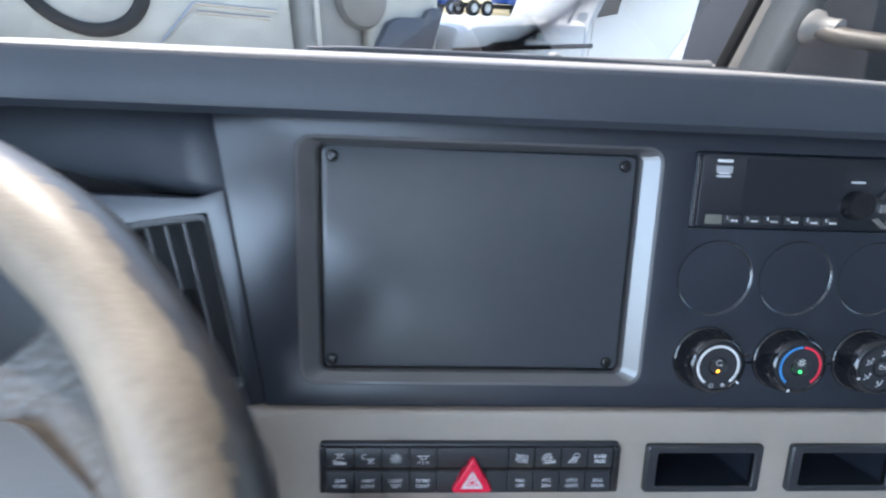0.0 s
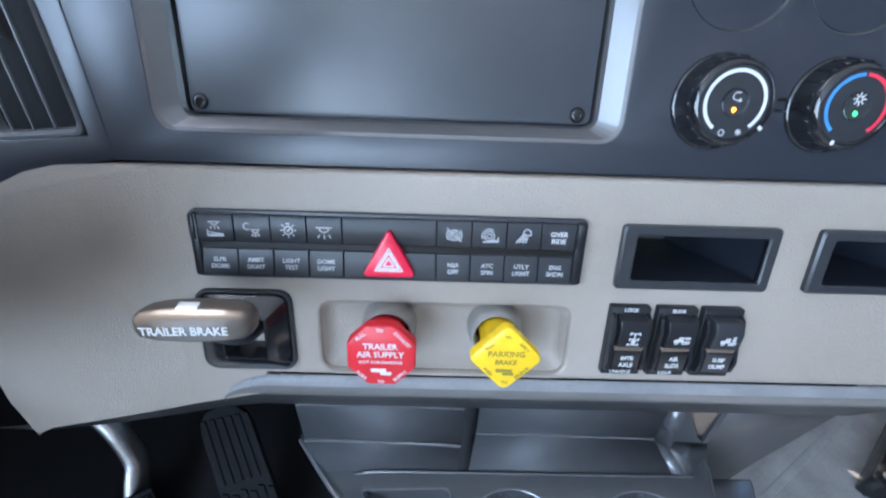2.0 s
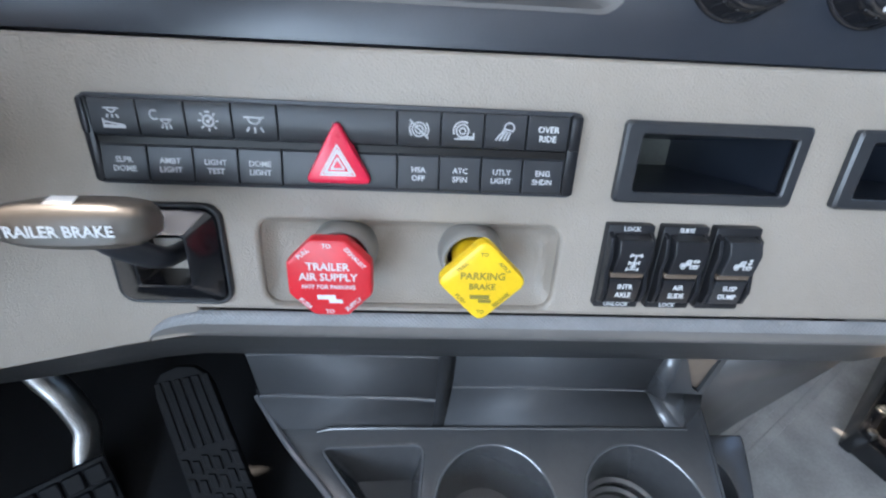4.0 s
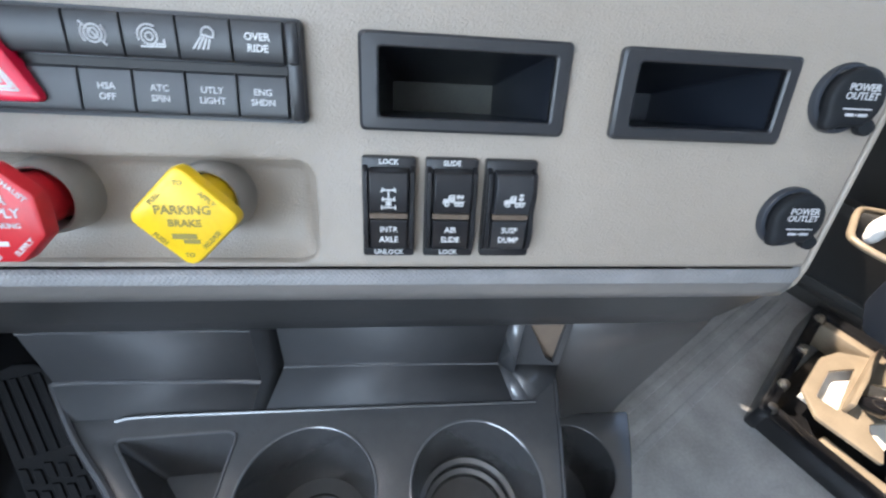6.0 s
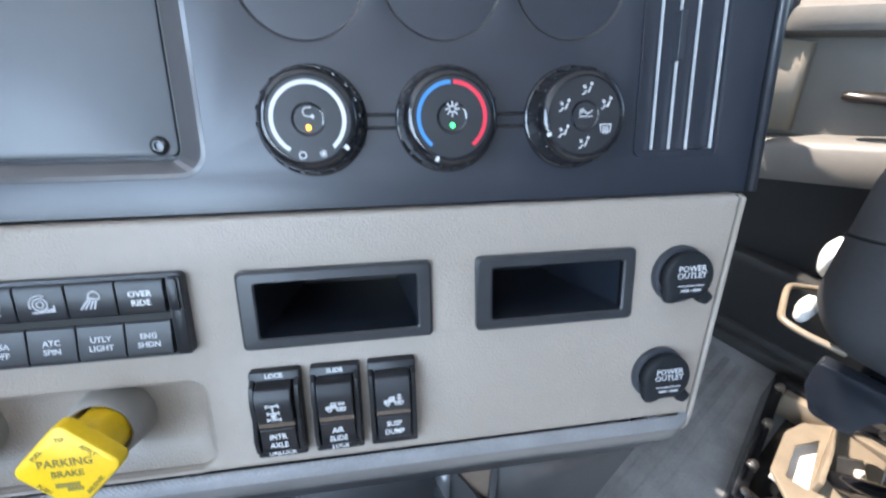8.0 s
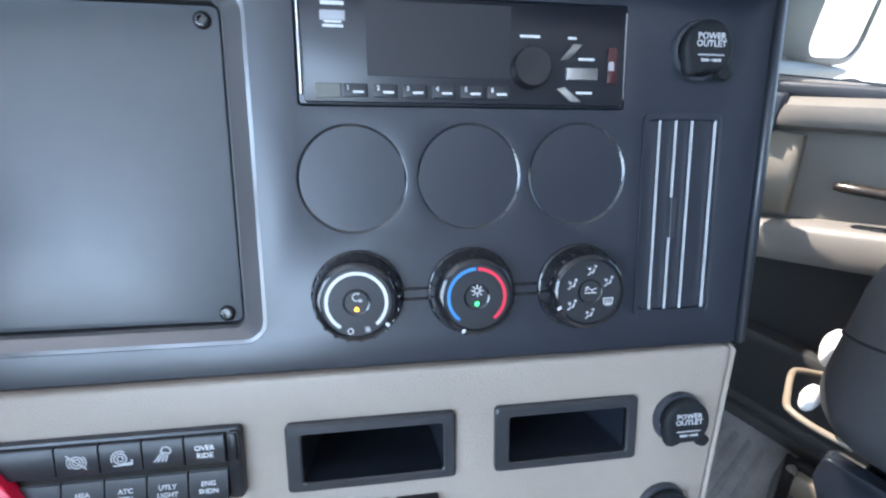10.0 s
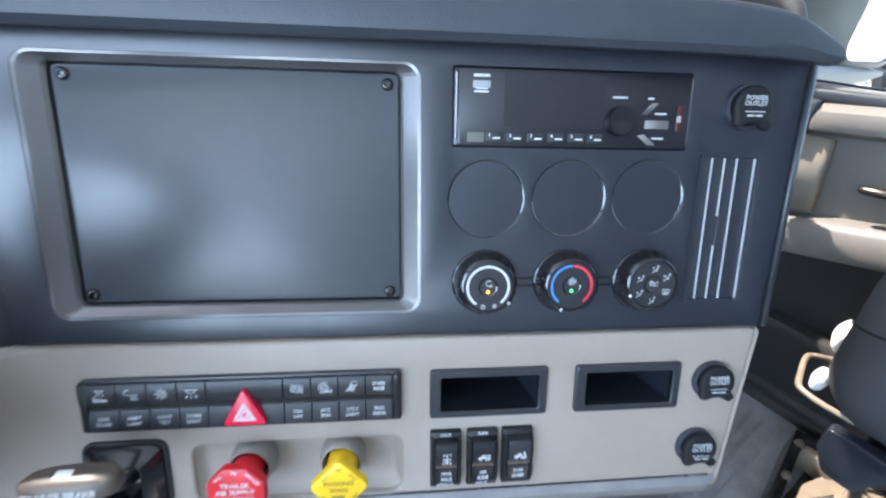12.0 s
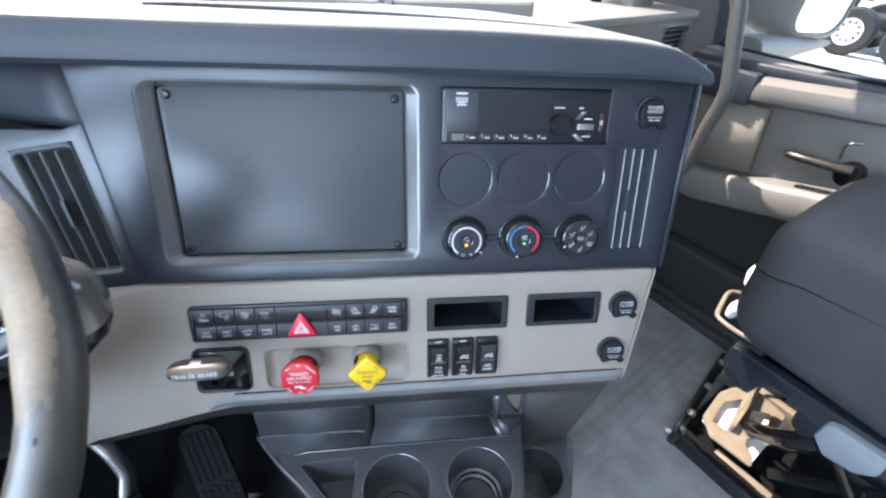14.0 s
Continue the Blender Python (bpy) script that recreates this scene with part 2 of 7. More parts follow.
def part(name, bm, material, parent, label="", frame_of=ROOM, bevel=0.0, seg=2, sharp=38, kind=""):
    """Links a bmesh, given in the coordinates of frame_of, as one mesh under a thing or a part."""
    me = bpy.data.meshes.new(name)
    bmesh.ops.recalc_face_normals(bm, faces=bm.faces)
    m = frame_of
    if parent is not None:
        m = root_of(parent).matrix_basis.inverted() @ frame_of
    bm.transform(m)
    bm.to_mesh(me)
    bm.free()
    me.polygons.foreach_set("use_smooth", [True] * len(me.polygons))
    me.set_sharp_from_angle(angle=radians(sharp))
    me.materials.append(material)
    ob = new(name, me)
    ob.parent = parent
    if bevel > 0:
        b = ob.modifiers.new("edge", "BEVEL")
        b.width, b.segments, b.limit_method, b.angle_limit = bevel, seg, "ANGLE", radians(40)
        b.harden_normals = True
    return tagged(ob, label, "", "", kind)


def B():
    return bmesh.new()


def box(bm, x0, x1, y0, y1, z0, z1, b=0.0, seg=2, m=None):
    g = bmesh.ops.create_cube(bm, size=1.0)["verts"]
    for v in g:
        v.co = Vector((x0 + (v.co.x + 0.5) * (x1 - x0), y0 + (v.co.y + 0.5) * (y1 - y0), z0 + (v.co.z + 0.5) * (z1 - z0)))
    if b > 0:
        es = list({e for v in g for e in v.link_edges})
        r = bmesh.ops.bevel(bm, geom=es, offset=b, segments=seg, profile=0.5, affect="EDGES", clamp_overlap=True)
        g = list({v for f in r["faces"] for v in f.verts} | {v for v in g if v.is_valid})
    if m is not None:
        for v in g:
            v.co = m @ v.co
    return g


def lathe(bm, prof, m=None, seg=40, start=0.0, sweep=360.0, cap=True):
    """Revolves (radius, height) pairs about z, then applies m."""
    full = abs(sweep - 360) < 1e-6
    n = seg if full else seg + 1
    rings = []
    for r, h in prof:
        ring = []
        for i in range(n):
            a = radians(start + sweep * i / seg)
            co = Vector((r * math.cos(a), r * math.sin(a), h))
            ring.append(bm.verts.new(m @ co if m is not None else co))
        rings.append(ring)
    for a, b in zip(rings, rings[1:]):
        for i in range(n if full else n - 1):
            j = (i + 1) % n
            bm.faces.new((a[i], a[j], b[j], b[i]))
    if full and cap:
        for ring, flip in ((rings[0], True), (rings[-1], False)):
            if (ring[0].co - ring[n // 2].co).length > 1e-5:
                bm.faces.new(ring[::-1] if flip else ring)
    return rings


def facing(x, y, z, spin=0.0, tip=0.0):
    """Local z points out of the stack towards the driver, local y up."""
    return pose(x, y, z, 90 + tip, 0, 0) @ pose(0, 0, 0, 0, 0, spin)


def tube(bm, pts, r, seg=12, closed=False, flat=1.0):
    pts = [Vector(p) for p in pts]
    n = len(pts)
    rings, up = [], None
    for i, p in enumerate(pts):
        a = pts[(i - 1) % n] if closed or i > 0 else p
        b = pts[(i + 1) % n] if closed or i < n - 1 else p
        d = (b - a).normalized()
        if up is None:
            up = d.orthogonal().normalized()
        up = (up - d * up.dot(d)).normalized()
        s = d.cross(up)
        rr = r[i] if isinstance(r, (list, tuple)) else r
        rings.append([bm.verts.new(p + rr * (math.cos(q) * up + flat * math.sin(q) * s)) for q in (2 * math.pi * k / seg for k in range(seg))])
    pairs = list(zip(rings, rings[1:]))
    if closed:
        pairs.append((rings[-1], rings[0]))
    for a, b in pairs:
        for k in range(seg):
            bm.faces.new((a[k], a[(k + 1) % seg], b[(k + 1) % seg], b[k]))
    if not closed:
        bm.faces.new(rings[0][::-1])
        bm.faces.new(rings[-1])


def smooth_path(pts, n=8):
    """A Catmull-Rom line through the points."""
    pts = [Vector(p) for p in pts]
    p = [pts[0] * 2 - pts[1]] + pts + [pts[-1] * 2 - pts[-2]]
    out = []
    for i in range(1, len(p) - 2):
        for k in range(n):
            t = k / n
            a, b, c, d = p[i - 1], p[i], p[i + 1], p[i + 2]
            out.append(0.5 * (2 * b + (c - a) * t + (2 * a - 5 * b + 4 * c - d) * t * t + (3 * b - a - 3 * c + d) * t ** 3))
    return out + [pts[-1]]


def rrect(x0, x1, z0, z1, r, n=5):
    out = []
    for cx, cz, a0 in ((x1 - r, z1 - r, 0), (x0 + r, z1 - r, 90), (x0 + r, z0 + r, 180), (x1 - r, z0 + r, 270)):
        for k in range(n + 1):
            a = radians(a0 + 90 * k / n)
            out.append((cx + r * math.cos(a), cz + r * math.sin(a)))
    return out


def drawn_in(loop, d):
    """The (x, z) loop moved sideways by d, to the left of its direction of travel."""
    out = []
    n = len(loop)
    for i in range(n):
        p0, p, p1 = Vector(loop[i - 1]), Vector(loop[i]), Vector(loop[(i + 1) % n])
        a, b = (p - p0).normalized(), (p1 - p).normalized()
        na, nb = Vector((-a.y, a.x)), Vector((-b.y, b.x))
        k = na + nb
        k = k / max(0.35, k.dot(na))
        out.append((p.x + k.x * d, p.y + k.y * d))
    return out


def area(loop):
    return sum(loop[i - 1][0] * loop[i][1] - loop[i][0] * loop[i - 1][1] for i in range(len(loop))) / 2


def plate(bm, outer, holes, y0, y1, b=0.0, seg=3):
    """A slab with openings in the x-z plane, its face at y0 and its back at y1; b rounds the rims of the face."""
    loops = [outer if area(outer) > 0 else outer[::-1]] + [h if area(h) < 0 else h[::-1] for h in holes]
    edges, chains = [], []
    for lp in loops:
        rings = []
        steps = [(b * (1 - math.sin(q)), b * (1 - math.cos(q))) for q in (math.pi / 2 * k / seg for k in range(seg + 1))] if b > 0 else [(0, 0)]
        for off, dy in steps:
            rings.append([bm.verts.new((x, y0 + dy, z)) for x, z in (drawn_in(lp, off) if off > 0 else lp)])
        vs = rings[0]
        edges += [bm.edges.new((vs[i], vs[(i + 1) % len(vs)])) for i in range(len(vs))]
        rings.append([bm.verts.new((x, y1, z)) for x, z in lp])
        chains.append(rings)
    r = bmesh.ops.triangle_fill(bm, use_beauty=True, use_dissolve=False, edges=edges, normal=(0, -1, 0))
    front = [g for g in r["geom"] if isinstance(g, bmesh.types.BMFace)]
    twin = {}
    for rings in chains:
        for v, w in zip(rings[0], rings[-1]):
            twin[v] = w
        for p, q in zip(rings, rings[1:]):
            n = len(p)
            for i in range(n):
                j = (i + 1) % n
                bm.faces.new((p[i], p[j], q[j], q[i]))
    for f in front:
        bm.faces.new([twin[v] for v in reversed(f.verts[:])])


def slab(bm, outline, y0, y1, m=None, inset=0.0):
    """A solid prism over an (x, z) outline from y0 (front) to y1; inset draws the front in for a softened rim."""
    n = len(outline)
    cx = sum(p[0] for p in outline) / n
    cz = sum(p[1] for p in outline) / n
    rings = []
    def ring(y, k):
        out = []
        for x, z in outline:
            d = math.hypot(x - cx, z - cz) or 1
            f = 1 - k / d
            co = Vector((cx + (x - cx) * f, y, cz + (z - cz) * f))
            out.append(bm.verts.new(m @ co if m is not None else co))
        return out
    s = 1 if y1 > y0 else -1
    rings.append(ring(y0, inset))
    if inset > 0:
        rings.append(ring(y0 + s * inset * 0.3, inset * 0.3))
        rings.append(ring(y0 + s * inset, 0))
    rings.append(ring(y1, 0))
    for a, b in zip(rings, rings[1:]):
        for i in range(n):
            j = (i + 1) % n
            bm.faces.new((a[i], a[j], b[j], b[i]))
    bm.faces.new(rings[0][::-1])
    bm.faces.new(rings[-1])


def loft(bm, loops, cap0=False, cap1=False):
    rings = [[bm.verts.new(p) for p in lp] for lp in loops]
    n = len(rings[0])
    for a, b in zip(rings, rings[1:]):
        for i in range(n):
            j = (i + 1) % n
            bm.faces.new((a[i], a[j], b[j], b[i]))
    if cap0:
        bm.faces.new(rings[0][::-1])
    if cap1:
        bm.faces.new(rings[-1])


def sheet(bm, rows):
    """A surface over rows of points."""
    vs = [[bm.verts.new(p) for p in r] for r in rows]
    for a, b in zip(vs, vs[1:]):
        for i in range(len(a) - 1):
            bm.faces.new((a[i], a[i + 1], b[i + 1], b[i]))
    return vs


def solid(ob, thick, offset=-1.0):
    s = ob.modifiers.new("thickness", "SOLIDIFY")
    s.thickness, s.offset = thick, offset
    return ob


def backed(ob, thick):
    """Thickness laid behind a sheet that faces the driver."""
    n = sum((root_of(ob).matrix_basis.to_3x3() @ p.normal * p.area for p in ob.data.polygons), Vector())
    return solid(ob, thick, -1.0 if n.y - n.z < 0 else 1.0)


def lettering(body, x, y, z, size, material, parent, spin=0.0, tip=0.0, frame_of=CAB, label="", m=None, wide=1.0, name="lettering"):
    """Printed words centred at a point of the stack, facing the driver."""
    cu = bpy.data.curves.new("letters", "FONT")
    cu.body = body
    cu.size = size
    cu.align_x, cu.align_y = "CENTER", "CENTER"
    cu.space_line = 0.85
    cu.resolution_u = 2
    cu.extrude = 0.00008
    cu.offset = size * 0.020
    tmp = bpy.data.objects.new("letters", cu)
    scene.collection.objects.link(tmp)
    dg = bpy.context.evaluated_depsgraph_get()
    dg.update()
    me = bpy.data.meshes.new_from_object(tmp.evaluated_get(dg))
    bpy.data.objects.remove(tmp)
    bpy.data.curves.remove(cu)
    bm = B()
    bm.from_mesh(me)
    bpy.data.meshes.remove(me)
    place = m if m is not None else facing(x, y, z, spin, tip)
    bm.transform(place @ Matrix.Diagonal((wide, 1, 1, 1)))
    return part(name, bm, material, parent, label, frame_of)


def strokes(bm, lines, m, w):
    """Flat printed lines: each a list of (u, v); m places them with local z outwards."""
    for ln in lines:
        for (ax, ay), (bx, by) in zip(ln, ln[1:]):
            d = Vector((bx - ax, by - ay))
            L = d.length
            if L < 1e-9:
                continue
            d /= L
            s = Vector((-d.y, d.x)) * w / 2
            e = d * w * 0.3
            q = [Vector((ax, ay)) - e + s, Vector((bx, by)) + e + s, Vector((bx, by)) + e - s, Vector((ax, ay)) - e - s]
            lo = [bm.verts.new(m @ Vector((p.x, p.y, -0.00005))) for p in q]
            hi = [bm.verts.new(m @ Vector((p.x, p.y, 0.00010))) for p in q]
            bm.faces.new(hi)
            bm.faces.new(lo[::-1])
            for i in range(4):
                j = (i + 1) % 4
                bm.faces.new((lo[i], lo[j], hi[j], hi[i]))


def arc(cx, cy, r, a0, a1, n=16):
    return [(cx + r * math.cos(radians(a0 + (a1 - a0) * k / n)), cy + r * math.sin(radians(a0 + (a1 - a0) * k / n))) for k in range(n + 1)]


def icon(kind, x, y, z, s, material, parent, tip=0.0, m=None):
    """A small printed pictogram, s metres wide."""
    L = {
        "dome": [[(-.5, .25), (.5, .25)], arc(0, .25, .32, 180, 360), [(-.3, -.25), (-.42, -.45)], [(0, -.25), (0, -.5)], [(.3, -.25), (.42, -.45)]],
        "sleeper": [[(-.35, .45), (.35, .45)], arc(0, .45, .2, 180, 360), [(-.2, .12), (-.28, .0)], [(0, .12), (0, .0)], [(.2, .12), (.28, .0)], [(-.5, -.1), (-.5, -.5), (.5, -.5), (.5, -.38), (-.3, -.25), (-.5, -.2)], [(-.45, -.4), (.45, -.44)]],
        "ambient": [arc(-.3, .2, .22, 60, 300), [(-.05, -.02), (.5, -.02)], arc(.22, -.02, .2, 180, 360), [(.05, -.3), (0, -.45)], [(.22, -.3), (.22, -.5)], [(.4, -.3), (.46, -.45)]],
        "lamp_test": [arc(0, 0, .27, 0, 360), [(-.1, .02), (-.02, -.1), (.12, .14)], [(-.1, .45), (.1, .45)], [(.38, 0), (.5, 0)], [(-.38, 0), (-.5, 0)], [(.28, .28), (.36, .36)], [(-.28, .28), (-.36, .36)], [(.28, -.28), (.36, -.36)], [(-.28, -.28), (-.36, -.36)], [(0, -.38), (0, -.5)]],
        "hill_off": [arc(0, 0, .36, 0, 360), arc(0, 0, .2, 0, 360), arc(0, 0, .5, -40, 40), arc(0, 0, .5, 140, 220), [(-.48, .45), (.48, -.45)]],
        "traction": [arc(0, 0, .33, 0, 360), arc(0, 0, .16, 0, 360), arc(0, 0, .48, 60, 200), [(.05, -.4), (.6, -.4), (.6, -.1)], [(.2, -.3), (.55, -.3)], [(-.4, -.42), (.05, -.42)]],
        "work_lamp": [arc(.18, .25, .26, -40, 180), [(-.1, .2), (.4, .08)], [(-.1, .12), (-.5, -.4)], [(0, .08), (-.3, -.4)], [(.12, .04), (-.08, -.4)], [(.25, .0), (.12, -.4)]],
        "axle": [[(-.35, .5), (.35, .5)], [(0, .5), (0, -.5)], [(-.35, -.5), (.35, -.5)], [(-.3, -.02), (.3, -.02)], [(-.14, -.36), (.14, -.14)], [(.14, -.36), (-.14, -.14)], [(-.35, .4), (-.28, .6)], [(.35, .4), (.28, .6)], [(-.35, -.6), (-.35, -.4)], [(.35, -.6), (.35, -.4)], [(-.3, -.12), (-.3, .08)], [(.3, -.12), (.3, .08)]],
        "truck": [[(-.5, -.2), (-.5, .0), (-.25, .02), (-.18, .25), (.05, .25), (.05, -.12), (.6, -.12)], [(-.5, -.1), (.05, -.1)], [(-.4, .0), (.0, .0)], [(-.2, .1), (0, .12)], arc(-.33, -.25, .1, 0, 360, 10), arc(.2, -.25, .1, 0, 360, 10), arc(.45, -.25, .1, 0, 360, 10), [(.2, .18), (.52, .18)], [(.28, .28), (.2, .18), (.28, .08)], [(.44, .28), (.52, .18), (.44, .08)]],
        "truck_down": [[(-.5, -.2), (-.5, .0), (-.25, .02), (-.18, .25), (.05, .25), (.05, -.12), (.6, -.12)], [(-.5, -.1), (.05, -.1)], [(-.4, .0), (.0, .0)], [(-.2, .1), (0, .12)], arc(-.33, -.25, .1, 0, 360, 10), arc(.2, -.25, .1, 0, 360, 10), arc(.45, -.25, .1, 0, 360, 10), [(.36, .4), (.36, .0)], [(.24, .14), (.36, .0), (.48, .14)], [(.26, .34), (.46, .34)]],
        "recirc": [arc(0, 0, .3, 60, 270), [(.0, .3), (.25, .3)], [(0, -.3), (.4, -.3)], [(.28, -.18), (.42, -.3), (.28, -.42)]],
        "snow": [arc(0, 0, .22, 0, 360, 10)] + [[(.3 * math.cos(a), .3 * math.sin(a)), (.5 * math.cos(a), .5 * math.sin(a))] for a in [k * math.pi / 4 for k in range(8)]],
        "fan": [arc(.15, .15, .2, 0, 360, 8), arc(-.15, .15, .2, 0, 360, 8), arc(.15, -.15, .2, 0, 360, 8), arc(-.15, -.15, .2, 0, 360, 8)],
        "seated": [arc(.32, .36, .10, 0, 360, 8), arc(.32, .36, .03, 0, 360, 6), [(.26, .12), (.10, -.30), (-.22, -.22), (-.32, -.48), (-.50, -.46)], [(.20, .10), (.04, -.26)], [(-.45, .22), (-.20, .05)], [(-.36, .02), (-.18, .04), (-.24, .20)]],
        "screen": [[(-.4, -.3), (-.5, .3), (.5, .3), (.4, -.3), (-.4, -.3)], [(-.2, -.45), (-.2, .1)], [(0, -.45), (0, .1)], [(.2, -.45), (.2, .1)]],
        "ac": [[(-.5, -.2), (.5, -.2)], [(-.5, .0), (-.1, .2), (.1, .0), (.5, .2)], [(-.5, .2), (-.2, .35)]],
    }[kind]
    bm = B()
    pl = m if m is not None else facing(x, y, z, 0, tip)
    strokes(bm, L, pl @ Matrix.Diagonal((s, s, 1, 1)), 0.085)
    return part("pictogram", bm, material, parent, "", CAB)


def bars(pts, parent, material=INK, m=None, frame_of=CAB):
    """Small print that cannot be read: bars of (x, z, width, height) on a face."""
    bm = B()
    for u, v, w, h in pts:
        strokes(bm, [[(u - w / 2, v), (u + w / 2, v)]], m, h)
    return part("small_print", bm, material, parent, "", frame_of)


# ---- cab shell ----
def opening_wall(name, axis, at, thick, u0, u1, v0, v1, holes, material, label, frame_label="wall"):
    """An upright wall with openings; axis 'x' (facing x) or 'y'."""
    bm = B()
    plate(bm, [(u0, v0), (u1, v0), (u1, v1), (u0, v1)], [[(a, c), (b, c), (b, d), (a, d)] for a, b, c, d in holes], at, at + thick)
    if axis == "x":
        bm.transform(Matrix(((0, 1, 0, 0), (1, 0, 0, 0), (0, 0, 1, 0), (0, 0, 0, 1))))
    ob = part(name, bm, material, None)
    return tagged(ob, label, frame_label, "", "structure")


bm = B()
box(bm, -0.62, 1.70, -1.10, 1.30, -0.06, 0.0)
tagged(part("floor", bm, MATM, None), "dark grey ribbed rubber cab floor", "floor", "", "structure")
# unseen back wall, its grey picked to limit fill light and reflections
opening_wall("wall_rear", "y", -1.10, -0.05, -0.62, 1.70, 0.0, 1.58, [], REARW, "unseen grey cab back wall, toned to limit fill and reflections", "wall")
# unseen side wall, its opening sized to let skylight in above the footwell
opening_wall("wall_left", "x", -0.62, -0.05, -1.15, 1.30, 0.0, 1.58, [(-0.95, 0.50, 0.67, 1.48)], DOORG, "unseen grey driver side wall, its opening sized for the light", "wall")
opening_wall("wall_right", "x", 1.66, 0.05, -1.15, 1.30, 0.0, 1.58, [(-0.60, 0.77, 0.795, 1.42)], SOFT, "charcoal passenger side wall with window opening", "wall")
opening_wall("wall_front", "y", 1.30, 0.05, -0.62, 1.70, 0.0, 0.845, [], SHADEBLK, "black lined firewall ahead of the pedals", "wall")
# unseen roof, its front edge and bulge shaped to shade door rail and seat
bm = B()
loft(bm, [[(x, y, z) for x, y in ((-0.67, -1.15), (1.71, -1.15), (1.71, 0.975), (1.20, 0.975), (1.00, 1.07), (0.95, 1.13), (0.82, 1.13), (0.74, 1.06), (0.70, 0.76), (-0.67, 0.76))] for z in (1.58, 1.64)], True, True)
tagged(part("ceiling", bm, HEAD, None), "unseen light grey headliner, front edge shaped to cast shade", "ceiling", "", "structure")
# windscreen surround: two leaning pillars, a header and the pane
ws = thing("window_1", (0.54, 1.10, 0.9), "clear laminated windscreen between grey pillars", "window", "", "structure")
bm = B()
sheet(bm, [[(-0.58, 1.26, 0.855), (0.54, 1.34, 0.855), (1.46, 1.24, 0.855)], [(-0.58, 0.77, 1.60), (0.54, 0.79, 1.60), (1.62, 0.97, 1.60)]])
o = solid(part("pane", bm, GLASS, ws, "clear windscreen glass"), 0.005)
o.visible_shadow = False
for sx in (-1, 1):
    bm = B()
    xb, xt = (1.46, 1.62) if sx > 0 else (-0.56, -0.60)
    box(bm, -0.055, 0.055, -0.05, 0.07, 0, 1, 0.02, 3)
    for v in bm.verts:
        k = v.co.z
        v.co = Vector((v.co.x + xb + (xt - xb) * k, v.co.y + 0.98 - 0.06 * k, 0.80 + 0.80 * k))
    part("pillar", bm, PILLAR, ws, "light grey moulded windscreen pillar trim")
    bm = B()
    box(bm, -0.012, 0.012, -0.012, 0.012, 0, 1, 0.004)
    for v in bm.verts:
        k = v.co.z
        v.co = Vector((v.co.x + xb - sx * 0.075 + (xt - xb) * k, v.co.y + 1.02 - 0.06 * k, 0.86 + 0.74 * k))
    part("seal", bm, RUBBER, ws, "black rubber windscreen seal")
for nm, x, y0, y1, z0 in (("window_2", 1.685, -0.60, 0.77, 0.795),):
    w = thing(nm, (x, 0, z0), "clear side window glass in the cab door", "window", "", "structure")
    bm = B()
    box(bm, x - 0.002, x + 0.002, y0, y1, z0, 1.42)
    part("pane", bm, GLASS, w).visible_shadow = False
    bm = B()
    box(bm, x - 0.012, x + 0.012, y0, y1, z0 - 0.008, z0 + 0.006, 0.003)
    part("seal", bm, RUBBER, w, "black rubber window seal")

# ---- dashboard ----
dash = thing("dashboard", (0.45, 0.60, 0.0), "black and grey moulded truck dashboard angled to the driver", "dashboard")


def drop(x):
    """How far the hood's upper edge falls towards its rounded passenger end."""
    t = [(-9, 0), (0.28, 0), (0.36, .0025), (0.43, .0045), (0.457, .007), (0.487, .0105), (0.512, .018), (0.53, .026), (0.5425, .033)]
    for (a, p), (b, q) in zip(t, t[1:]):
        if x <= b:
            return p + (q - p) * (x - a) / (b - a)
    return t[-1][1]


def hood_profile(x):
    d = drop(x)
    e = d * 0.2
    k = max(0.0, (x - 0.50) / 0.0425)
    return [(0.358, 1.262 - e), (0.336, 1.2440 - e), (0.325, 1.2425 - e), (0.3185, 1.2470 - e), (0.3165 + .003 * k, 1.2545 - d * .5), (0.3170 + .003 * k, 1.267 - d * .7), (0.3176 + .004 * k, 1.2785 - d * .92), (0.3178 + .004 * k, 1.2805 - d), (0.3190 + .005 * k, 1.2832 - d), (0.3215 + .006 * k, 1.2848 - d)]


cols = [-0.30 + 0.05 * i for i in range(13)] + [0.34, 0.38, 0.42, 0.45, 0.48, 0.50, 0.515, 0.525, 0.533, 0.539, 0.5425]
rows = [[CAB @ Vector((x, y, z)) for y, z in hood_profile(x)] for x in cols]
left = [[p + Vector((-s, 0.02 * min(1, s / 0.2), 0)) for p in rows[0]] for s in (0.7, 0.4, 0.2, 0.1, 0.04)]
rows = left + rows
bm = B()
vs = sheet(bm, rows)
bm.faces.new([v for v in vs[-1]])
part("hood", bm, SOFT, dash, "charcoal soft-touch dashboard hood lip", sharp=30)
# level top between the hood lip and the windscreen
bm = B()
top_rows = []
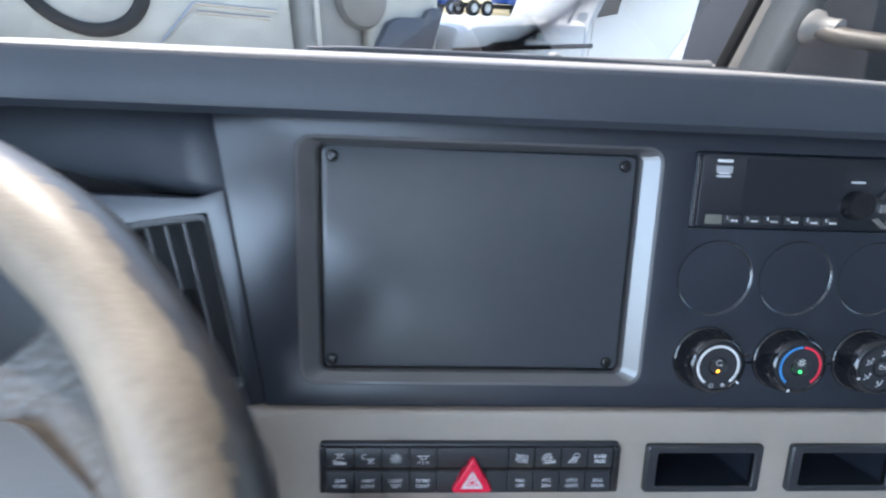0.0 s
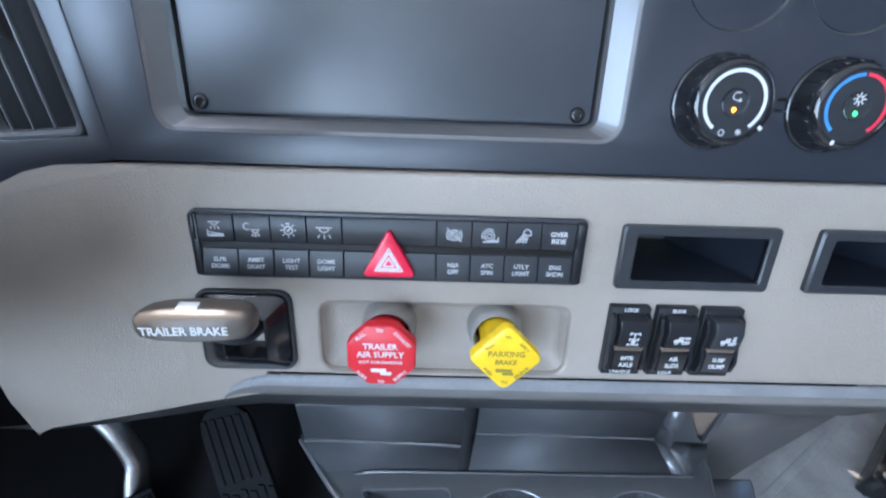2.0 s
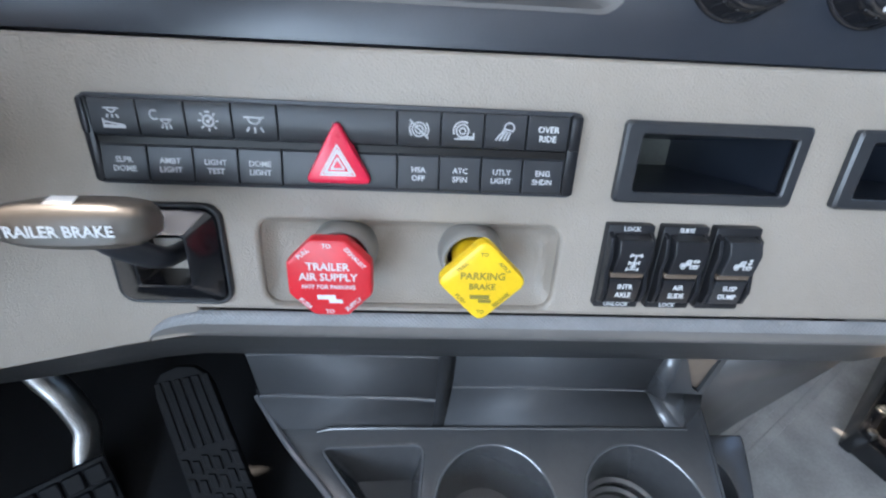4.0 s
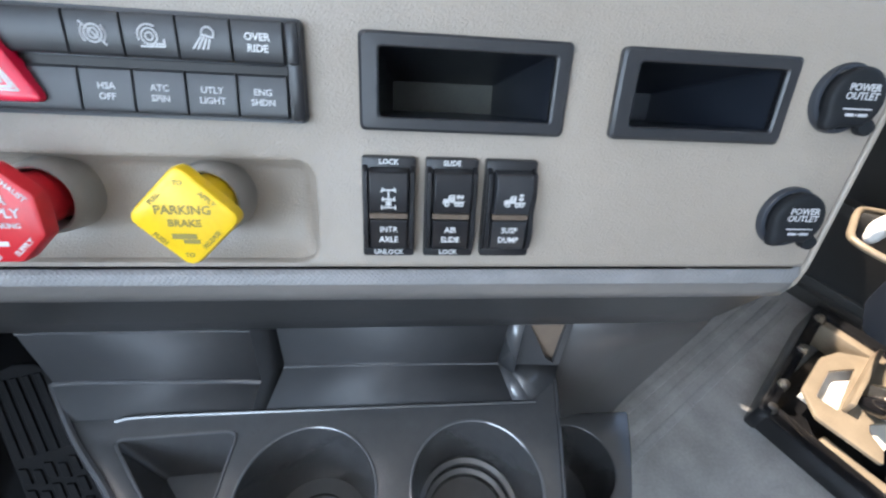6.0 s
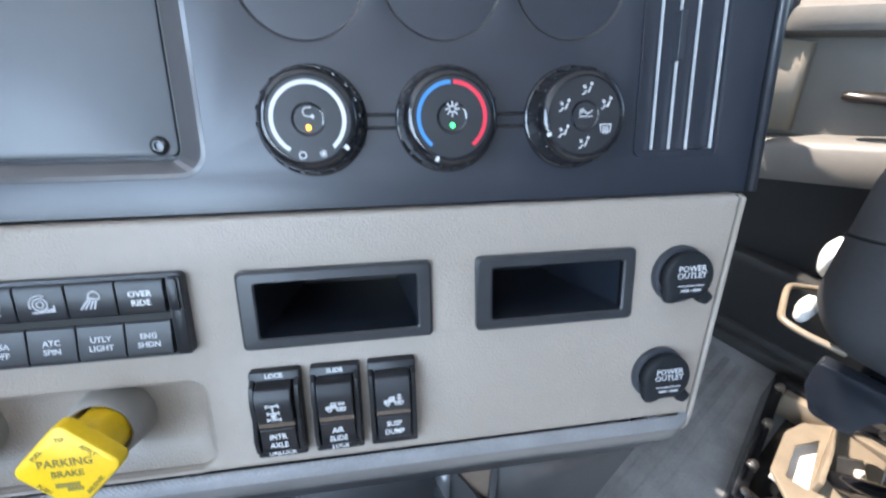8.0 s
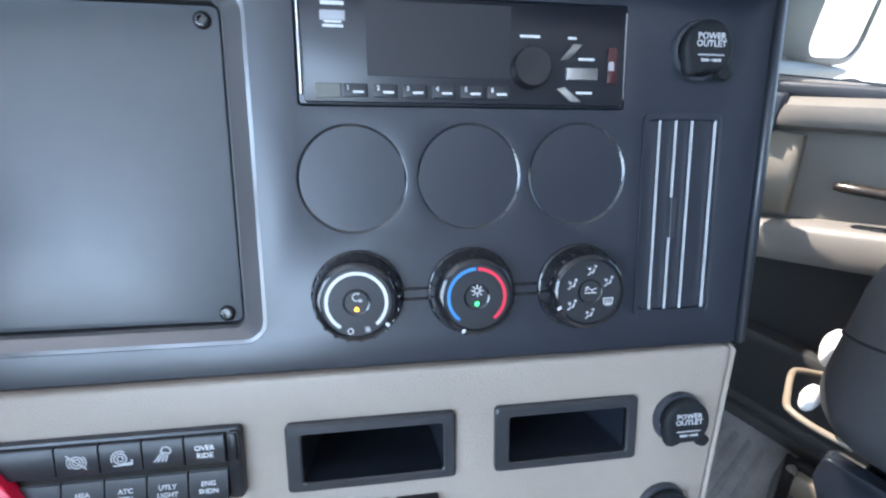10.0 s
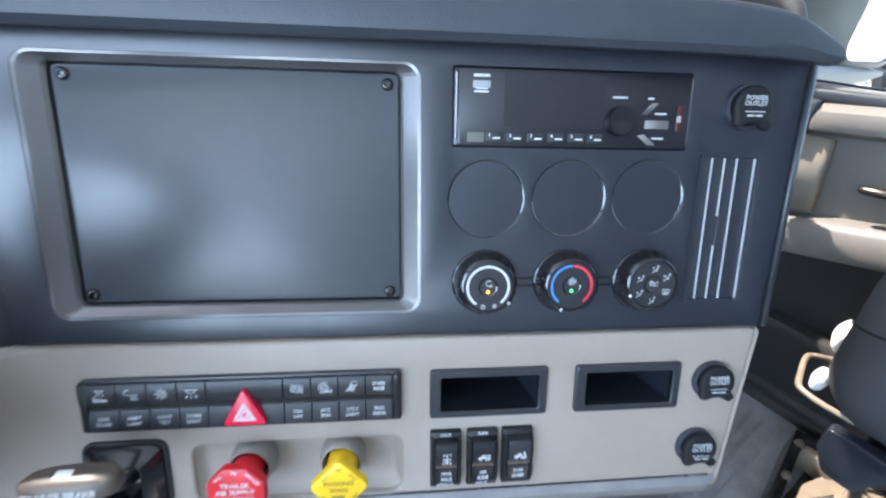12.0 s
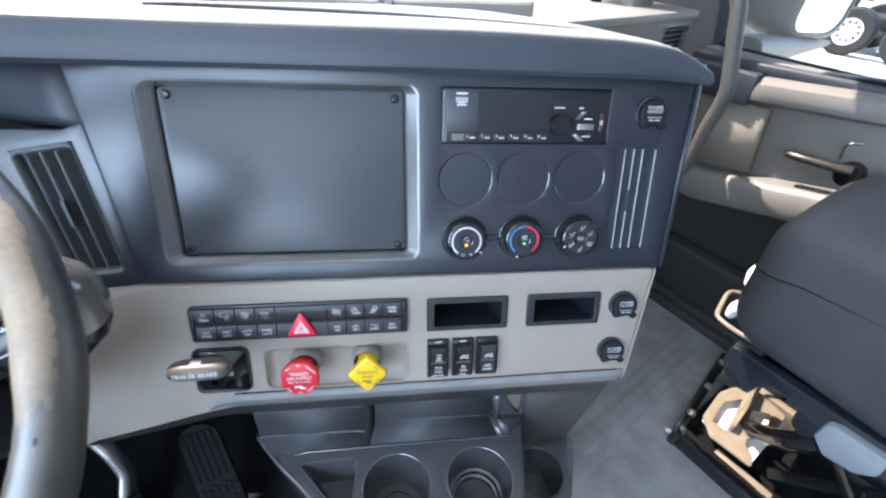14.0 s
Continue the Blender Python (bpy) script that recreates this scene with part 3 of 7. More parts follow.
for i, r in enumerate(rows):
    p = r[-1]
    k = max(0.0, (i - len(left) - 11) / 12.0)
    q = Vector((p.x + 0.05 + 0.05 * k * k, 1.28, p.z - 0.070 - 0.01 * k))
    x = max(-0.30, p.x) if i < len(left) else cols[i - len(left)]
    a, b = [CAB @ Vector((x, yy, zz)) - CAB @ Vector((x, 0.3215, 1.2848)) for yy, zz in ((0.332, 1.2892), (0.350, 1.2950))]
    edge = [p, p + a]
    p = p + b
    top_rows.append(edge + [p.lerp(q, s) + Vector((0.05 * k * k * math.sin(math.pi * min(1.0, 0.2 + 1.2 * s)) * min(1.0, 8 * s), 0, 0.012 * math.sin(math.pi * s) - 0.03 * s * s)) for s in (0, .02, .04, .07, .1, .15, .2, .35, .5, .65, .8, .9, 1)])
sheet(bm, top_rows)
solid(part("dash_top", bm, DTOP, dash, "grey grained vinyl dashboard top in full sun"), 0.012)

# shallow mat-lined tray in the dash top, with its raised front rib
bm = B()
tube(bm, smooth_path([(0.30, 0.800, 0.9425), (0.36, 0.765, 0.9445), (0.55, 0.645, 0.9445), (0.72, 0.532, 0.940), (0.79, 0.487, 0.933)], 8), 0.0028, 8)
part("top_rib", bm, SOFT, dash, "fine dark seam along the dash top")
for pts in ([(0.372, 0.925), (0.42, 0.912), (0.53, 0.870), (0.618, 0.823)], [(0.640, 0.812), (0.76, 0.775), (0.855, 0.736), (0.880, 0.742)]):
    bm = B()
    rws = []
    for p in smooth_path([(x, y, 0) for x, y in pts], 5):
        rws.append([(p.x, p.y + 0.008, 0.890), (p.x, p.y + 0.010, 0.930), (p.x + 0.001, p.y + 0.014, 0.9335), (p.x + 0.006, p.y + 0.026, 0.9335), (p.x + 0.02, p.y + 0.06, 0.90)])
    sheet(bm, rws)
    part("tray_rim", bm, DTOP, dash, "raised far rim of the tray in the dash top")
bm = B()
box(bm, -0.006, 0.006, -0.008, 0.02, -0.04, 0.012, 0.003, 2, pose(0.629, 0.818, 0.926, 0, 0, -28))
part("tray_divider", bm, DTOP, dash, "pale divider of the dash top tray")

# black centre fascia with the openings of the blanking panel, radio and vent
GAUGES = ((0.258, 1.1225), (0.332, 1.1235), (0.4055, 1.1245))
bm = B()
plate(bm, [(-0.1690, 1.262), (-0.1335, 1.0), (0.5345, 1.0), (0.5435, 1.262)],
      [rrect(-0.104, 0.201, 1.020, 1.2325, 0.014), rrect(0.2275, 0.4365, 1.1665, 1.231, 0.002, 2), rrect(0.451, 0.509, 1.024, 1.165, 0.005, 3)] + [[(x + 0.0338 * math.cos(2 * math.pi * k / 64), z + 0.0338 * math.sin(2 * math.pi * k / 64)) for k in range(64)] for x, z in GAUGES], 0.350, 0.372, 0.0004)
part("centre_fascia", bm, BLACK, dash, "black satin moulded centre fascia", CAB)
# chamfered surround of the blanking panel
bm = B()
lo = lambda r, y: [(x, y, z) for x, z in r]
loft(bm, [lo(rrect(-0.104, 0.201, 1.020, 1.2325, 0.014), 0.3505), lo(rrect(-0.1015, 0.1985, 1.0225, 1.2305, 0.0125), 0.3512), lo(rrect(-0.089, 0.1865, 1.0285, 1.2275, 0.008), 0.3576), lo(rrect(-0.087, 0.1845, 1.030, 1.2265, 0.006), 0.3606), lo(rrect(-0.087, 0.1845, 1.030, 1.2265, 0.006), 0.371)])
part("panel_surround", bm, BEZ, dash, "black chamfered recess round the blanking panel", CAB, sharp=9)
bm = B()
slab(bm, rrect(-0.110, 0.207, 1.015, 1.238, 0.01), 0.3715, 0.376)
part("recess_back", bm, BLACK, dash, "", CAB)
# right-hand edge and side of the stack
bm = B()
sheet(bm, [[(0.5346, 0.350, 1.0), (0.5436, 0.350, 1.262)], [(0.5405, 0.3525, 1.0), (0.5495, 0.3525, 1.262)], [(0.5445, 0.360, 1.0), (0.5535, 0.360, 1.262)], [(0.5445, 0.375, 1.0), (0.5535, 0.375, 1.262)], [(0.44, 0.62, 1.0), (0.46, 0.62, 1.30)]])
solid(part("stack_edge", bm, SATIN, dash, "black rounded side edge of the centre stack", CAB), 0.004, 1)

# driver's fascia left of the seam, with the slanted vent's opening
VL = [(-0.2405, 1.1565), (-0.1775, 1.1665), (-0.1525, 1.0155), (-0.2115, 1.0105)]
bm = B()
plate(bm, [(-0.520, 1.183), (-0.185, 1.180), (-0.1620, 1.188), (-0.1355, 1.0), (-0.300, 0.960), (-0.52, 0.90)], [VL], 0.3535, 0.372, 0.002)
part("driver_fascia", bm, BLACK, dash, "black moulded fascia round the driver's vent", CAB)
bm = B()
sheet(bm, [[(-0.1700, 0.354, 1.262), (-0.1620, 0.354, 1.190), (-0.1610, 0.354, 1.180)], [(-0.20, 0.358, 1.262), (-0.20, 0.364, 1.195), (-0.20, 0.372, 1.181)], [(-0.25, 0.366, 1.262), (-0.25, 0.376, 1.200), (-0.25, 0.392, 1.182)], [(-0.36, 0.385, 1.262), (-0.36, 0.40, 1.21), (-0.36, 0.42, 1.183)], [(-0.5, 0.42, 1.262), (-0.5, 0.43, 1.21), (-0.5, 0.45, 1.183)]])
solid(part("cluster_shroud", bm, SOFT, dash, "charcoal shroud beside the instrument cluster", CAB), 0.006, 1)
bm = B()
sheet(bm, [[(-0.56, 0.45, 1.262), (-0.56, 0.45, 0.99)], [(-0.34, 0.40, 1.262), (-0.34, 0.40, 0.99)], [(-0.14, 0.376, 1.262), (-0.14, 0.376, 0.99)]])
solid(part("inner_wall", bm, SHADEBLK, dash, "", CAB), 0.004, 1)
# grooves between the climate knobs, and the three round gauge blanks
for x0, x1 in ((0.283, 0.309), (0.358, 0.384)):
    for z in (1.0445, 1.0515):
        bm = B()
        box(bm, x0, x1, 0.3485, 0.3515, z - 0.0010, z + 0.0010, 0.0006, 1)
        part("groove_bar", bm, GLOSS, dash, "", CAB)
for x, z in GAUGES:
    bm = B()
    lathe(bm, [(0.0325, -0.0030), (0.0325, 0.0), (0.0, 0.0001)], facing(x, 0.3509, z), 72)
    gb = part("gauge_blank", bm, BLACK, dash, "round black gauge blank set in a fine groove", CAB)
    bm = B()
    lathe(bm, [(0.0340, -0.0004), (0.0338, 0.0000), (0.0326, -0.0006), (0.0322, -0.0010), (0.0322, -0.0016)], facing(x, 0.3501, z), 72, cap=False)
    part("rim", bm, RIMB, gb, "fine glossy rim", CAB)

# grey lower fascia with openings for pockets and the valve recess
REC = rrect(-0.004, 0.183, 0.8435, 0.9015, 0.010)
bm = B()
plate(bm, [(-0.12, 0.998), (-0.12, 0.8040), (-0.048, 0.8190), (-0.048, 0.8385), (0.5075, 0.8385), (0.5275, 0.9965), (0.5235, 0.9995)],
      [REC, rrect(0.214, 0.316, 0.925, 0.964, 0.003, 2), rrect(0.352, 0.448, 0.925, 0.964, 0.003, 2)], 0.3435, 0.368, 0.0035)
part("grey_fascia", bm, GREY, dash, "light grey grained plastic lower fascia", CAB)
# sweep of the grey fascia round towards the steering column
bm = B()
xs = [-0.110, -0.1195, -0.13, -0.145, -0.16, -0.18, -0.20, -0.22, -0.24, -0.27, -0.30, -0.34]
foot_of = lambda k: 0.8085 - 0.235 * k - 0.25 * k * k
rws = []
for x in xs:
    k = -0.1 - x
    zt = 0.998 - 0.55 * k * k
    zb = foot_of(k)
    yy = 0.3433 + 0.6 * max(0.0, k - 0.0195) ** 2
    d = 0.0036 + 0.15 * max(0.0, k - 0.0195)
    rws.append([(x, yy + 0.022 + d, zt - 0.001), (x, yy + 0.001 + 0.55 * d, zt), (x, yy + 0.38 * d, zt - 0.2 * d), (x, yy + 0.04 * d, zt - 0.85 * d), (x, yy, zt - d)] + [(x, yy, zt - d + (zb + 0.004 + d - zt) * s) for s in (0.2, 0.4, 0.6, 0.8, 1.0)] + [(x, yy + 0.001, zb + 0.001), (x, yy + 0.0035, zb), (x, yy + 0.022, zb - 0.001)])
# its end is cut on a slant beside the column
bow = lambda x: 0.6 * max(0.0, -0.1195 - x) ** 2
cut = []
for row in rws:
    out = []
    for x, y, z in row:
        z = max(z, 0.7615)
        e = max(x, -0.2555 - 0.55 * min(z - 0.761, 0.036) - 0.18 * max(0.0, z - 0.797))
        out.append((e, y - bow(x) + bow(e), z))
    cut.append(out)
cut.append([(x + 0.003, y + 0.020, z) for x, y, z in cut[-1]])
sheet(bm, cut)
bmesh.ops.remove_doubles(bm, verts=bm.verts, dist=0.0002)
part("fascia_sweep", bm, GREY, dash, "light grey fascia curving to the steering column", CAB)
# recess behind the two valve knobs
bm = B()
loft(bm, [lo(rrect(-0.0045, 0.1835, 0.8430, 0.9020, 0.0105), 0.3476), lo(rrect(-0.0032, 0.1822, 0.8443, 0.9007, 0.010), 0.3488), lo(rrect(-0.0015, 0.1805, 0.8470, 0.8992, 0.0095), 0.3515), lo(rrect(0.001, 0.178, 0.8515, 0.8972, 0.009), 0.3542), lo(rrect(0.005, 0.174, 0.8565, 0.8945, 0.008), 0.356)], False, True)
part("valve_recess", bm, GREY, dash, "shallow grey recess behind the valve knobs", CAB, sharp=60)
# textured lip under the fascia, then the dark underside
for lip, nm, mt, lb in (([(0.3445, 0.8375), (0.3430, 0.8365), (0.3418, 0.8330), (0.3415, 0.8285)], "lower_lip", TRIM, "grey textured trim strip under the fascia"), ([(0.3417, 0.8283), (0.3425, 0.8220), (0.3465, 0.8160), (0.3530, 0.8120), (0.3600, 0.8090)], "lip_roll", ROLL, "warm grey rolled edge below the trim strip")):
  bm = B()
  rws = []
  for x in [-0.0850, -0.0842, -0.082, -0.078, -0.073, -0.067, -0.060, -0.052, -0.045] + [-0.025 + 0.02 * i for i in range(26)] + [0.490, 0.500, 0.506]:
    q = min(1.0, (x + 0.085) / 0.042)
    g = 0.16 + 0.84 * math.sqrt(max(0.0, 1 - (1 - q) ** 2))
    e = max(0.0, (x - 0.500) / 0.006)
    rws.append([(x + e * 0.001 * j, y + 0.004 * e + 0.0015 * (1 - q) ** 3, 0.8090 + (z - 0.8090) * g + 0.004 * e) for j, (y, z) in enumerate(lip)])
  sheet(bm, rws)
  part(nm, bm, mt, dash, lb, CAB)
bm = B()
rws = []
for x in (-0.36, -0.28, -0.24, -0.20, -0.16, -0.12, -0.085, -0.05, -0.02, 0.1, 0.3, 0.45, 0.500):
    k = max(0.0, -0.1 - x)
    dz = foot_of(k) - 0.8085 if k > 0 else 0.0
    dy = 0.6 * k * k
    a = min(1.0, max(0.0, (-0.02 - x) / 0.07))
    rws.append([(x, 0.353 + dy - 0.004 * a, 0.8155 + dz - 0.006 * a), (x, 0.366 + dy, 0.800 + dz - 0.003 * a), (x, 0.386 + dy, 0.778 + dz), (x, 0.405 + dy, 0.758 + dz), (x, 0.440 + dy, 0.752 + dz), (x, 0.60 + dy, 0.752 + dz)])
rws.append([(0.505, 0.358, 0.8140), (0.506, 0.372, 0.7985), (0.514, 0.392, 0.781), (0.522, 0.408, 0.767), (0.540, 0.442, 0.747), (0.555, 0.60, 0.747)])
rws.append([(0.500, 0.372, 0.8160), (0.502, 0.385, 0.8000), (0.510, 0.402, 0.788), (0.519, 0.418, 0.776), (0.535, 0.452, 0.757), (0.545, 0.60, 0.757)])
sheet(bm, rws)
part("underside", bm, UNDER, dash, "charcoal underside of the dashboard", CAB)
bm = B()
sheet(bm, [[(0.5277, 0.3445, 0.9965), (0.5080, 0.3445, 0.8390), (0.510, 0.350, 0.824), (0.513, 0.358, 0.8150)], [(0.5315, 0.352, 0.9985), (0.512, 0.352, 0.837), (0.514, 0.357, 0.823), (0.517, 0.365, 0.813)], [(0.45, 0.60, 1.0), (0.45, 0.60, 0.84), (0.45, 0.60, 0.80), (0.45, 0.60, 0.76)]])
solid(part("fascia_side", bm, GREY, dash, "", CAB), 0.003, 1)
# unseen panel under the driver's side, added to keep light off the pedals
bm = B()
sheet(bm, [[(-0.61, 0.44, 0.55), (-0.61, 0.70, 0.50), (-0.61, 1.15, 0.46)], [(-0.34, 0.47, 0.54), (-0.34, 0.70, 0.49), (-0.34, 1.15, 0.46)], [(-0.02, 0.55, 0.52), (-0.02, 0.70, 0.49), (-0.02, 1.15, 0.46)]])
solid(part("footwell_blocker", bm, SHADEBLK, dash, "unseen black panel added to shade the driver's footwell"), 0.006, 1)
# lower body beside the cup tray, falling to the floor
bm = B()
sheet(bm, [[(0.3845, 0.646, 0.428), (0.3845, 0.646, 0.360), (0.390, 0.655, 0.20), (0.390, 0.70, 0.0)], [(0.46, 0.652, 0.426), (0.465, 0.656, 0.360), (0.465, 0.668, 0.204), (0.465, 0.70, 0.0)], [(0.550, 0.671, 0.408), (0.5495, 0.674, 0.36), (0.5285, 0.682, 0.212), (0.5275, 0.70, 0.0)], [(0.556, 0.685, 0.408), (0.5555, 0.688, 0.36), (0.5345, 0.696, 0.212), (0.53, 0.72, 0.0)], [(0.45, 0.95, 0.408), (0.45, 0.95, 0.36), (0.45, 0.95, 0.215), (0.45, 0.95, 0.0)]])
backed(part("lower_body", bm, LOWB, dash, "charcoal lower dashboard body", DECK), 0.004)
bm = B()
box(bm, 0.338, 0.3835, 0.6475, 0.650, 0.352, 0.428)
part("insulation_board", bm, PALEB, dash, "bare tan board seen through the gap", DECK)
bm = B()
box(bm, -0.60, 0.40, 0.98, 1.00, 0.0, 0.56)
part("inner_bulkhead", bm, SHADEBLK, dash, "", DECK)

# passenger side of the dashboard, far behind the stack, with its corner vent
pd = thing("passenger_dashboard", (1.35, 0.95, 0.3), "grey passenger side dashboard with a small corner vent", "dashboard")
bm = B()
box(bm, 0.90, 1.585, 0.853, 1.28, 0.30, 0.845, 0.03, 3)
part("body", bm, SOFT, pd, "dark grey passenger dashboard body")
bm = B()
box(bm, 0.93, 1.600, 0.825, 1.20, 0.860, 0.880, 0.006, 2, Matrix.Rotation(0, 4, "Z"))
part("lid", bm, DTOP, pd, "light grey top lid of the dashboard corner")
bm = B()
plate(bm, [(0.93, 0.74), (1.598, 0.74), (1.598, 0.862), (0.93, 0.862)], [rrect(1.463, 1.588, 0.781, 0.846, 0.008, 3)], 0.834, 0.854)
part("vent_face", bm, DOORG, pd, "grey face round the corner vent", bevel=0.002)
bm = B()
plate(bm, rrect(1.461, 1.590, 0.779, 0.848, 0.009, 3), [rrect(1.467, 1.584, 0.785, 0.842, 0.005, 3)], 0.831, 0.846, 0.001)
part("vent_frame", bm, RIMG, pd, "black frame of the corner vent")
bm = B()
box(bm, 1.462, 1.589, 0.850, 0.853, 0.780, 0.847)
part("vent_back", bm, TYRE, pd, "dark hollow of the corner vent")
for i in range(4):
    bm = B()
    box(bm, 1.467, 1.584, -0.009, 0.007, -0.0011, 0.0011, 0.0006, 1, pose(0, 0.841, 0.7945 + i * 0.0128, -22))
    part("louvre", bm, BEZ, pd, "glossy black louvre of the corner vent")

# ---- cup tray ----
DOWN = Matrix(((1, 0, 0, 0), (0, 0, 1, 0), (0, -1, 0, 0.353), (0, 0, 0, 1)))
tray = thing("cup_tray", (0.40, 0.44, 0.0), "charcoal moulded cup holder console below the dashboard", "console")
C1, C2, CR = (0.1635, 0.541), (0.2925, 0.541), 0.0515
circ = lambda c, r, n=48: [(c[0] + r * math.cos(2 * math.pi * k / n), c[1] + r * math.sin(2 * math.pi * k / n)) for k in range(n)]


def soft_poly(pts, r, n=5):
    """An outline with rounded corners."""
    out = []
    for i, p in enumerate(pts):
        p = Vector(p)
        a = (Vector(pts[i - 1]) - p).normalized()
        b = (Vector(pts[(i + 1) % len(pts)]) - p).normalized()
        for k in range(n + 1):
            t = k / n
            q0, q2 = p + a * r, p + b * r
            out.append(tuple((1 - t) ** 2 * q0 + 2 * t * (1 - t) * p + t * t * q2))
    return out


TRI = soft_poly([(0.010, 0.589), (0.1030, 0.5925), (0.0950, 0.494)], 0.010)
bm = B()
plate(bm, [(-0.064, 0.646), (0.345, 0.646), (0.380, 0.640), (0.3785, 0.626), (0.3745, 0.605), (0.368, 0.575), (0.358, 0.530), (0.340, 0.475), (0.315, 0.42), (0.14, 0.42), (0.090, 0.472), (0.047, 0.5265), (0.020, 0.5555), (-0.018, 0.5915)], [TRI, circ(C1, CR), circ(C2, CR)], 0.0, 0.010, 0.0022)
bm.transform(DOWN)
part("deck", bm, CONS, tray, "charcoal deck with two round cup openings", DECK)
for c, deep in ((C1, 0.085), (C2, 0.075)):
    bm = B()
    mm = Matrix.Translation((c[0], c[1], 0.351))
    if c is C1:
        lathe(bm, [(CR, 0.0), (CR - 0.004, -0.02), (CR - 0.008, -deep), (0.030, -deep), (0.029, -deep - 0.003), (0.0, -deep - 0.003)], mm, 56, cap=False)
    else:
        lathe(bm, [(CR, 0.0), (CR - 0.004, -0.02), (CR - 0.008, -0.055), (CR - 0.012, -0.057), (CR - 0.013, -0.066), (CR - 0.017, -0.068), (CR - 0.018, -deep), (0.0, -deep - 0.002)], mm, 56, cap=False)
    part("cup_well", bm, CONS, tray, "deep round cup well", DECK)
bm = B()
inner = soft_poly([(0.040, 0.575), (0.093, 0.577), (0.088, 0.520)], 0.006)
loft(bm, [[(x, y, 0.350) for x, y in TRI], [(x, y, 0.312) for x, y in inner]], False, True)
part("coin_pocket", bm, CONS, tray, "triangular coin pocket with sloped sides", DECK)
# moulded lips round openings and along the bays, highlights put into a paler colour
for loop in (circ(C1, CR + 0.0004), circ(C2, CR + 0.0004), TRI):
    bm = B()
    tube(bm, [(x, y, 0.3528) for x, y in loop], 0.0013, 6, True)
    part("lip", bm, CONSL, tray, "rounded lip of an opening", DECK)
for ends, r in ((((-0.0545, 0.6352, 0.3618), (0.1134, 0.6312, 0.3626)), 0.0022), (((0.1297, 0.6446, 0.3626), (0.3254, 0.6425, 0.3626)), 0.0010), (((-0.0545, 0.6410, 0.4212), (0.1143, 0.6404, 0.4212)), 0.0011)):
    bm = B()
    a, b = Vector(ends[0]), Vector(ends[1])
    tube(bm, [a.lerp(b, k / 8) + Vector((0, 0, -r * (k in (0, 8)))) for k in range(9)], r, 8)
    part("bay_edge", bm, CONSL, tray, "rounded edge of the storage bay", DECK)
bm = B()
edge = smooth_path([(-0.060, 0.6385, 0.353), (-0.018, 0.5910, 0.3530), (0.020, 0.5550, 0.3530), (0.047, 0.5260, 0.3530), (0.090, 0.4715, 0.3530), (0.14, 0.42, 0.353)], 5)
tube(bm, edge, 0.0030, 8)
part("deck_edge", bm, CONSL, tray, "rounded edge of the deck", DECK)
# raised rib behind the cups
bm = B()
tube(bm, smooth_path([(0.005, 0.604, 0.3535), (0.03, 0.6065, 0.3545), (0.15, 0.607, 0.3545), (0.355, 0.607, 0.3545)], 6), 0.0016, 6)
part("rib", bm, CONS, tray, "fine raised rib across the deck", DECK)
# pocket back: right bay, left bay one step nearer, and the right cheek
bm = B()
sheet(bm, [[(0.1195, 0.606, 0.3538), (0.1297, 0.6446, 0.3620), (0.1302, 0.6465, 0.366), (0.131, 0.654, 0.46)], [(0.3348, 0.606, 0.3538), (0.3254, 0.6425, 0.3620), (0.3254, 0.6445, 0.366), (0.330, 0.654, 0.46)]])
backed(part("right_bay", bm, BAYM, tray, "charcoal back of the right storage bay", DECK), 0.003)
bm = B()
sheet(bm, [[(-0.031, 0.606, 0.3536), (-0.0545, 0.6335, 0.3595), (-0.0545, 0.6365, 0.3625), (-0.0548, 0.6415, 0.4210), (-0.0548, 0.70, 0.4250)], [(0.1100, 0.606, 0.3538), (0.1132, 0.6300, 0.3605), (0.1136, 0.6325, 0.3635), (0.1145, 0.641, 0.4210), (0.1145, 0.70, 0.4250)]])
backed(part("left_bay", bm, BAYM, tray, "charcoal raised panel of the left bay", DECK), 0.003)
# step between the bays, its shade put in as near-black
bm = B()
sheet(bm, [[(0.1098, 0.606, 0.3538), (0.1136, 0.6320, 0.3632), (0.1147, 0.641, 0.430)], [(0.1200, 0.606, 0.3538), (0.1302, 0.646, 0.363), (0.1312, 0.653, 0.430)]])
backed(part("bay_step", bm, SHADEBLK, tray, "dark step between the two bays", DECK), 0.002)
# cheek: a facet turned to the driver, the flat strip below it and the block beside it with its cut-out
bm = B()
sheet(bm, [[(0.3254, 0.6430, 0.3620), (0.3262, 0.6535, 0.4235)], [(0.3370, 0.6295, 0.3650), (0.3400, 0.6450, 0.4235)]])
backed(part("cheek", bm, CONS, tray, "angled cheek closing the right bay", DECK), 0.002)
bm = B()
sheet(bm, [[(0.3254, 0.6428, 0.3622), (0.3370, 0.6295, 0.3650)], [(0.3346, 0.6060, 0.3545), (0.3500, 0.6075, 0.3550)]])
backed(part("cheek_strip", bm, CONSL, tray, "pale flat strip at the foot of the cheek", DECK), 0.0015)
bm = B()
tri_hole = [(0.3455, 0.4165), (0.3785, 0.4165), (0.3785, 0.3635), (0.3700, 0.3700)]
plate(bm, [(0.338, 0.362), (0.3845, 0.358), (0.3845, 0.4235), (0.338, 0.4235)], [tri_hole], 0.0, 0.004)
for v in bm.verts:
    v.co.y += 0.6400 + 0.09 * (v.co.z - 0.36) - 0.2 * max(0.0, 0.3400 - v.co.x)
part("cheek_block", bm, BAYM, tray, "block beside the cheek with a cut-out", DECK)
bm = B()
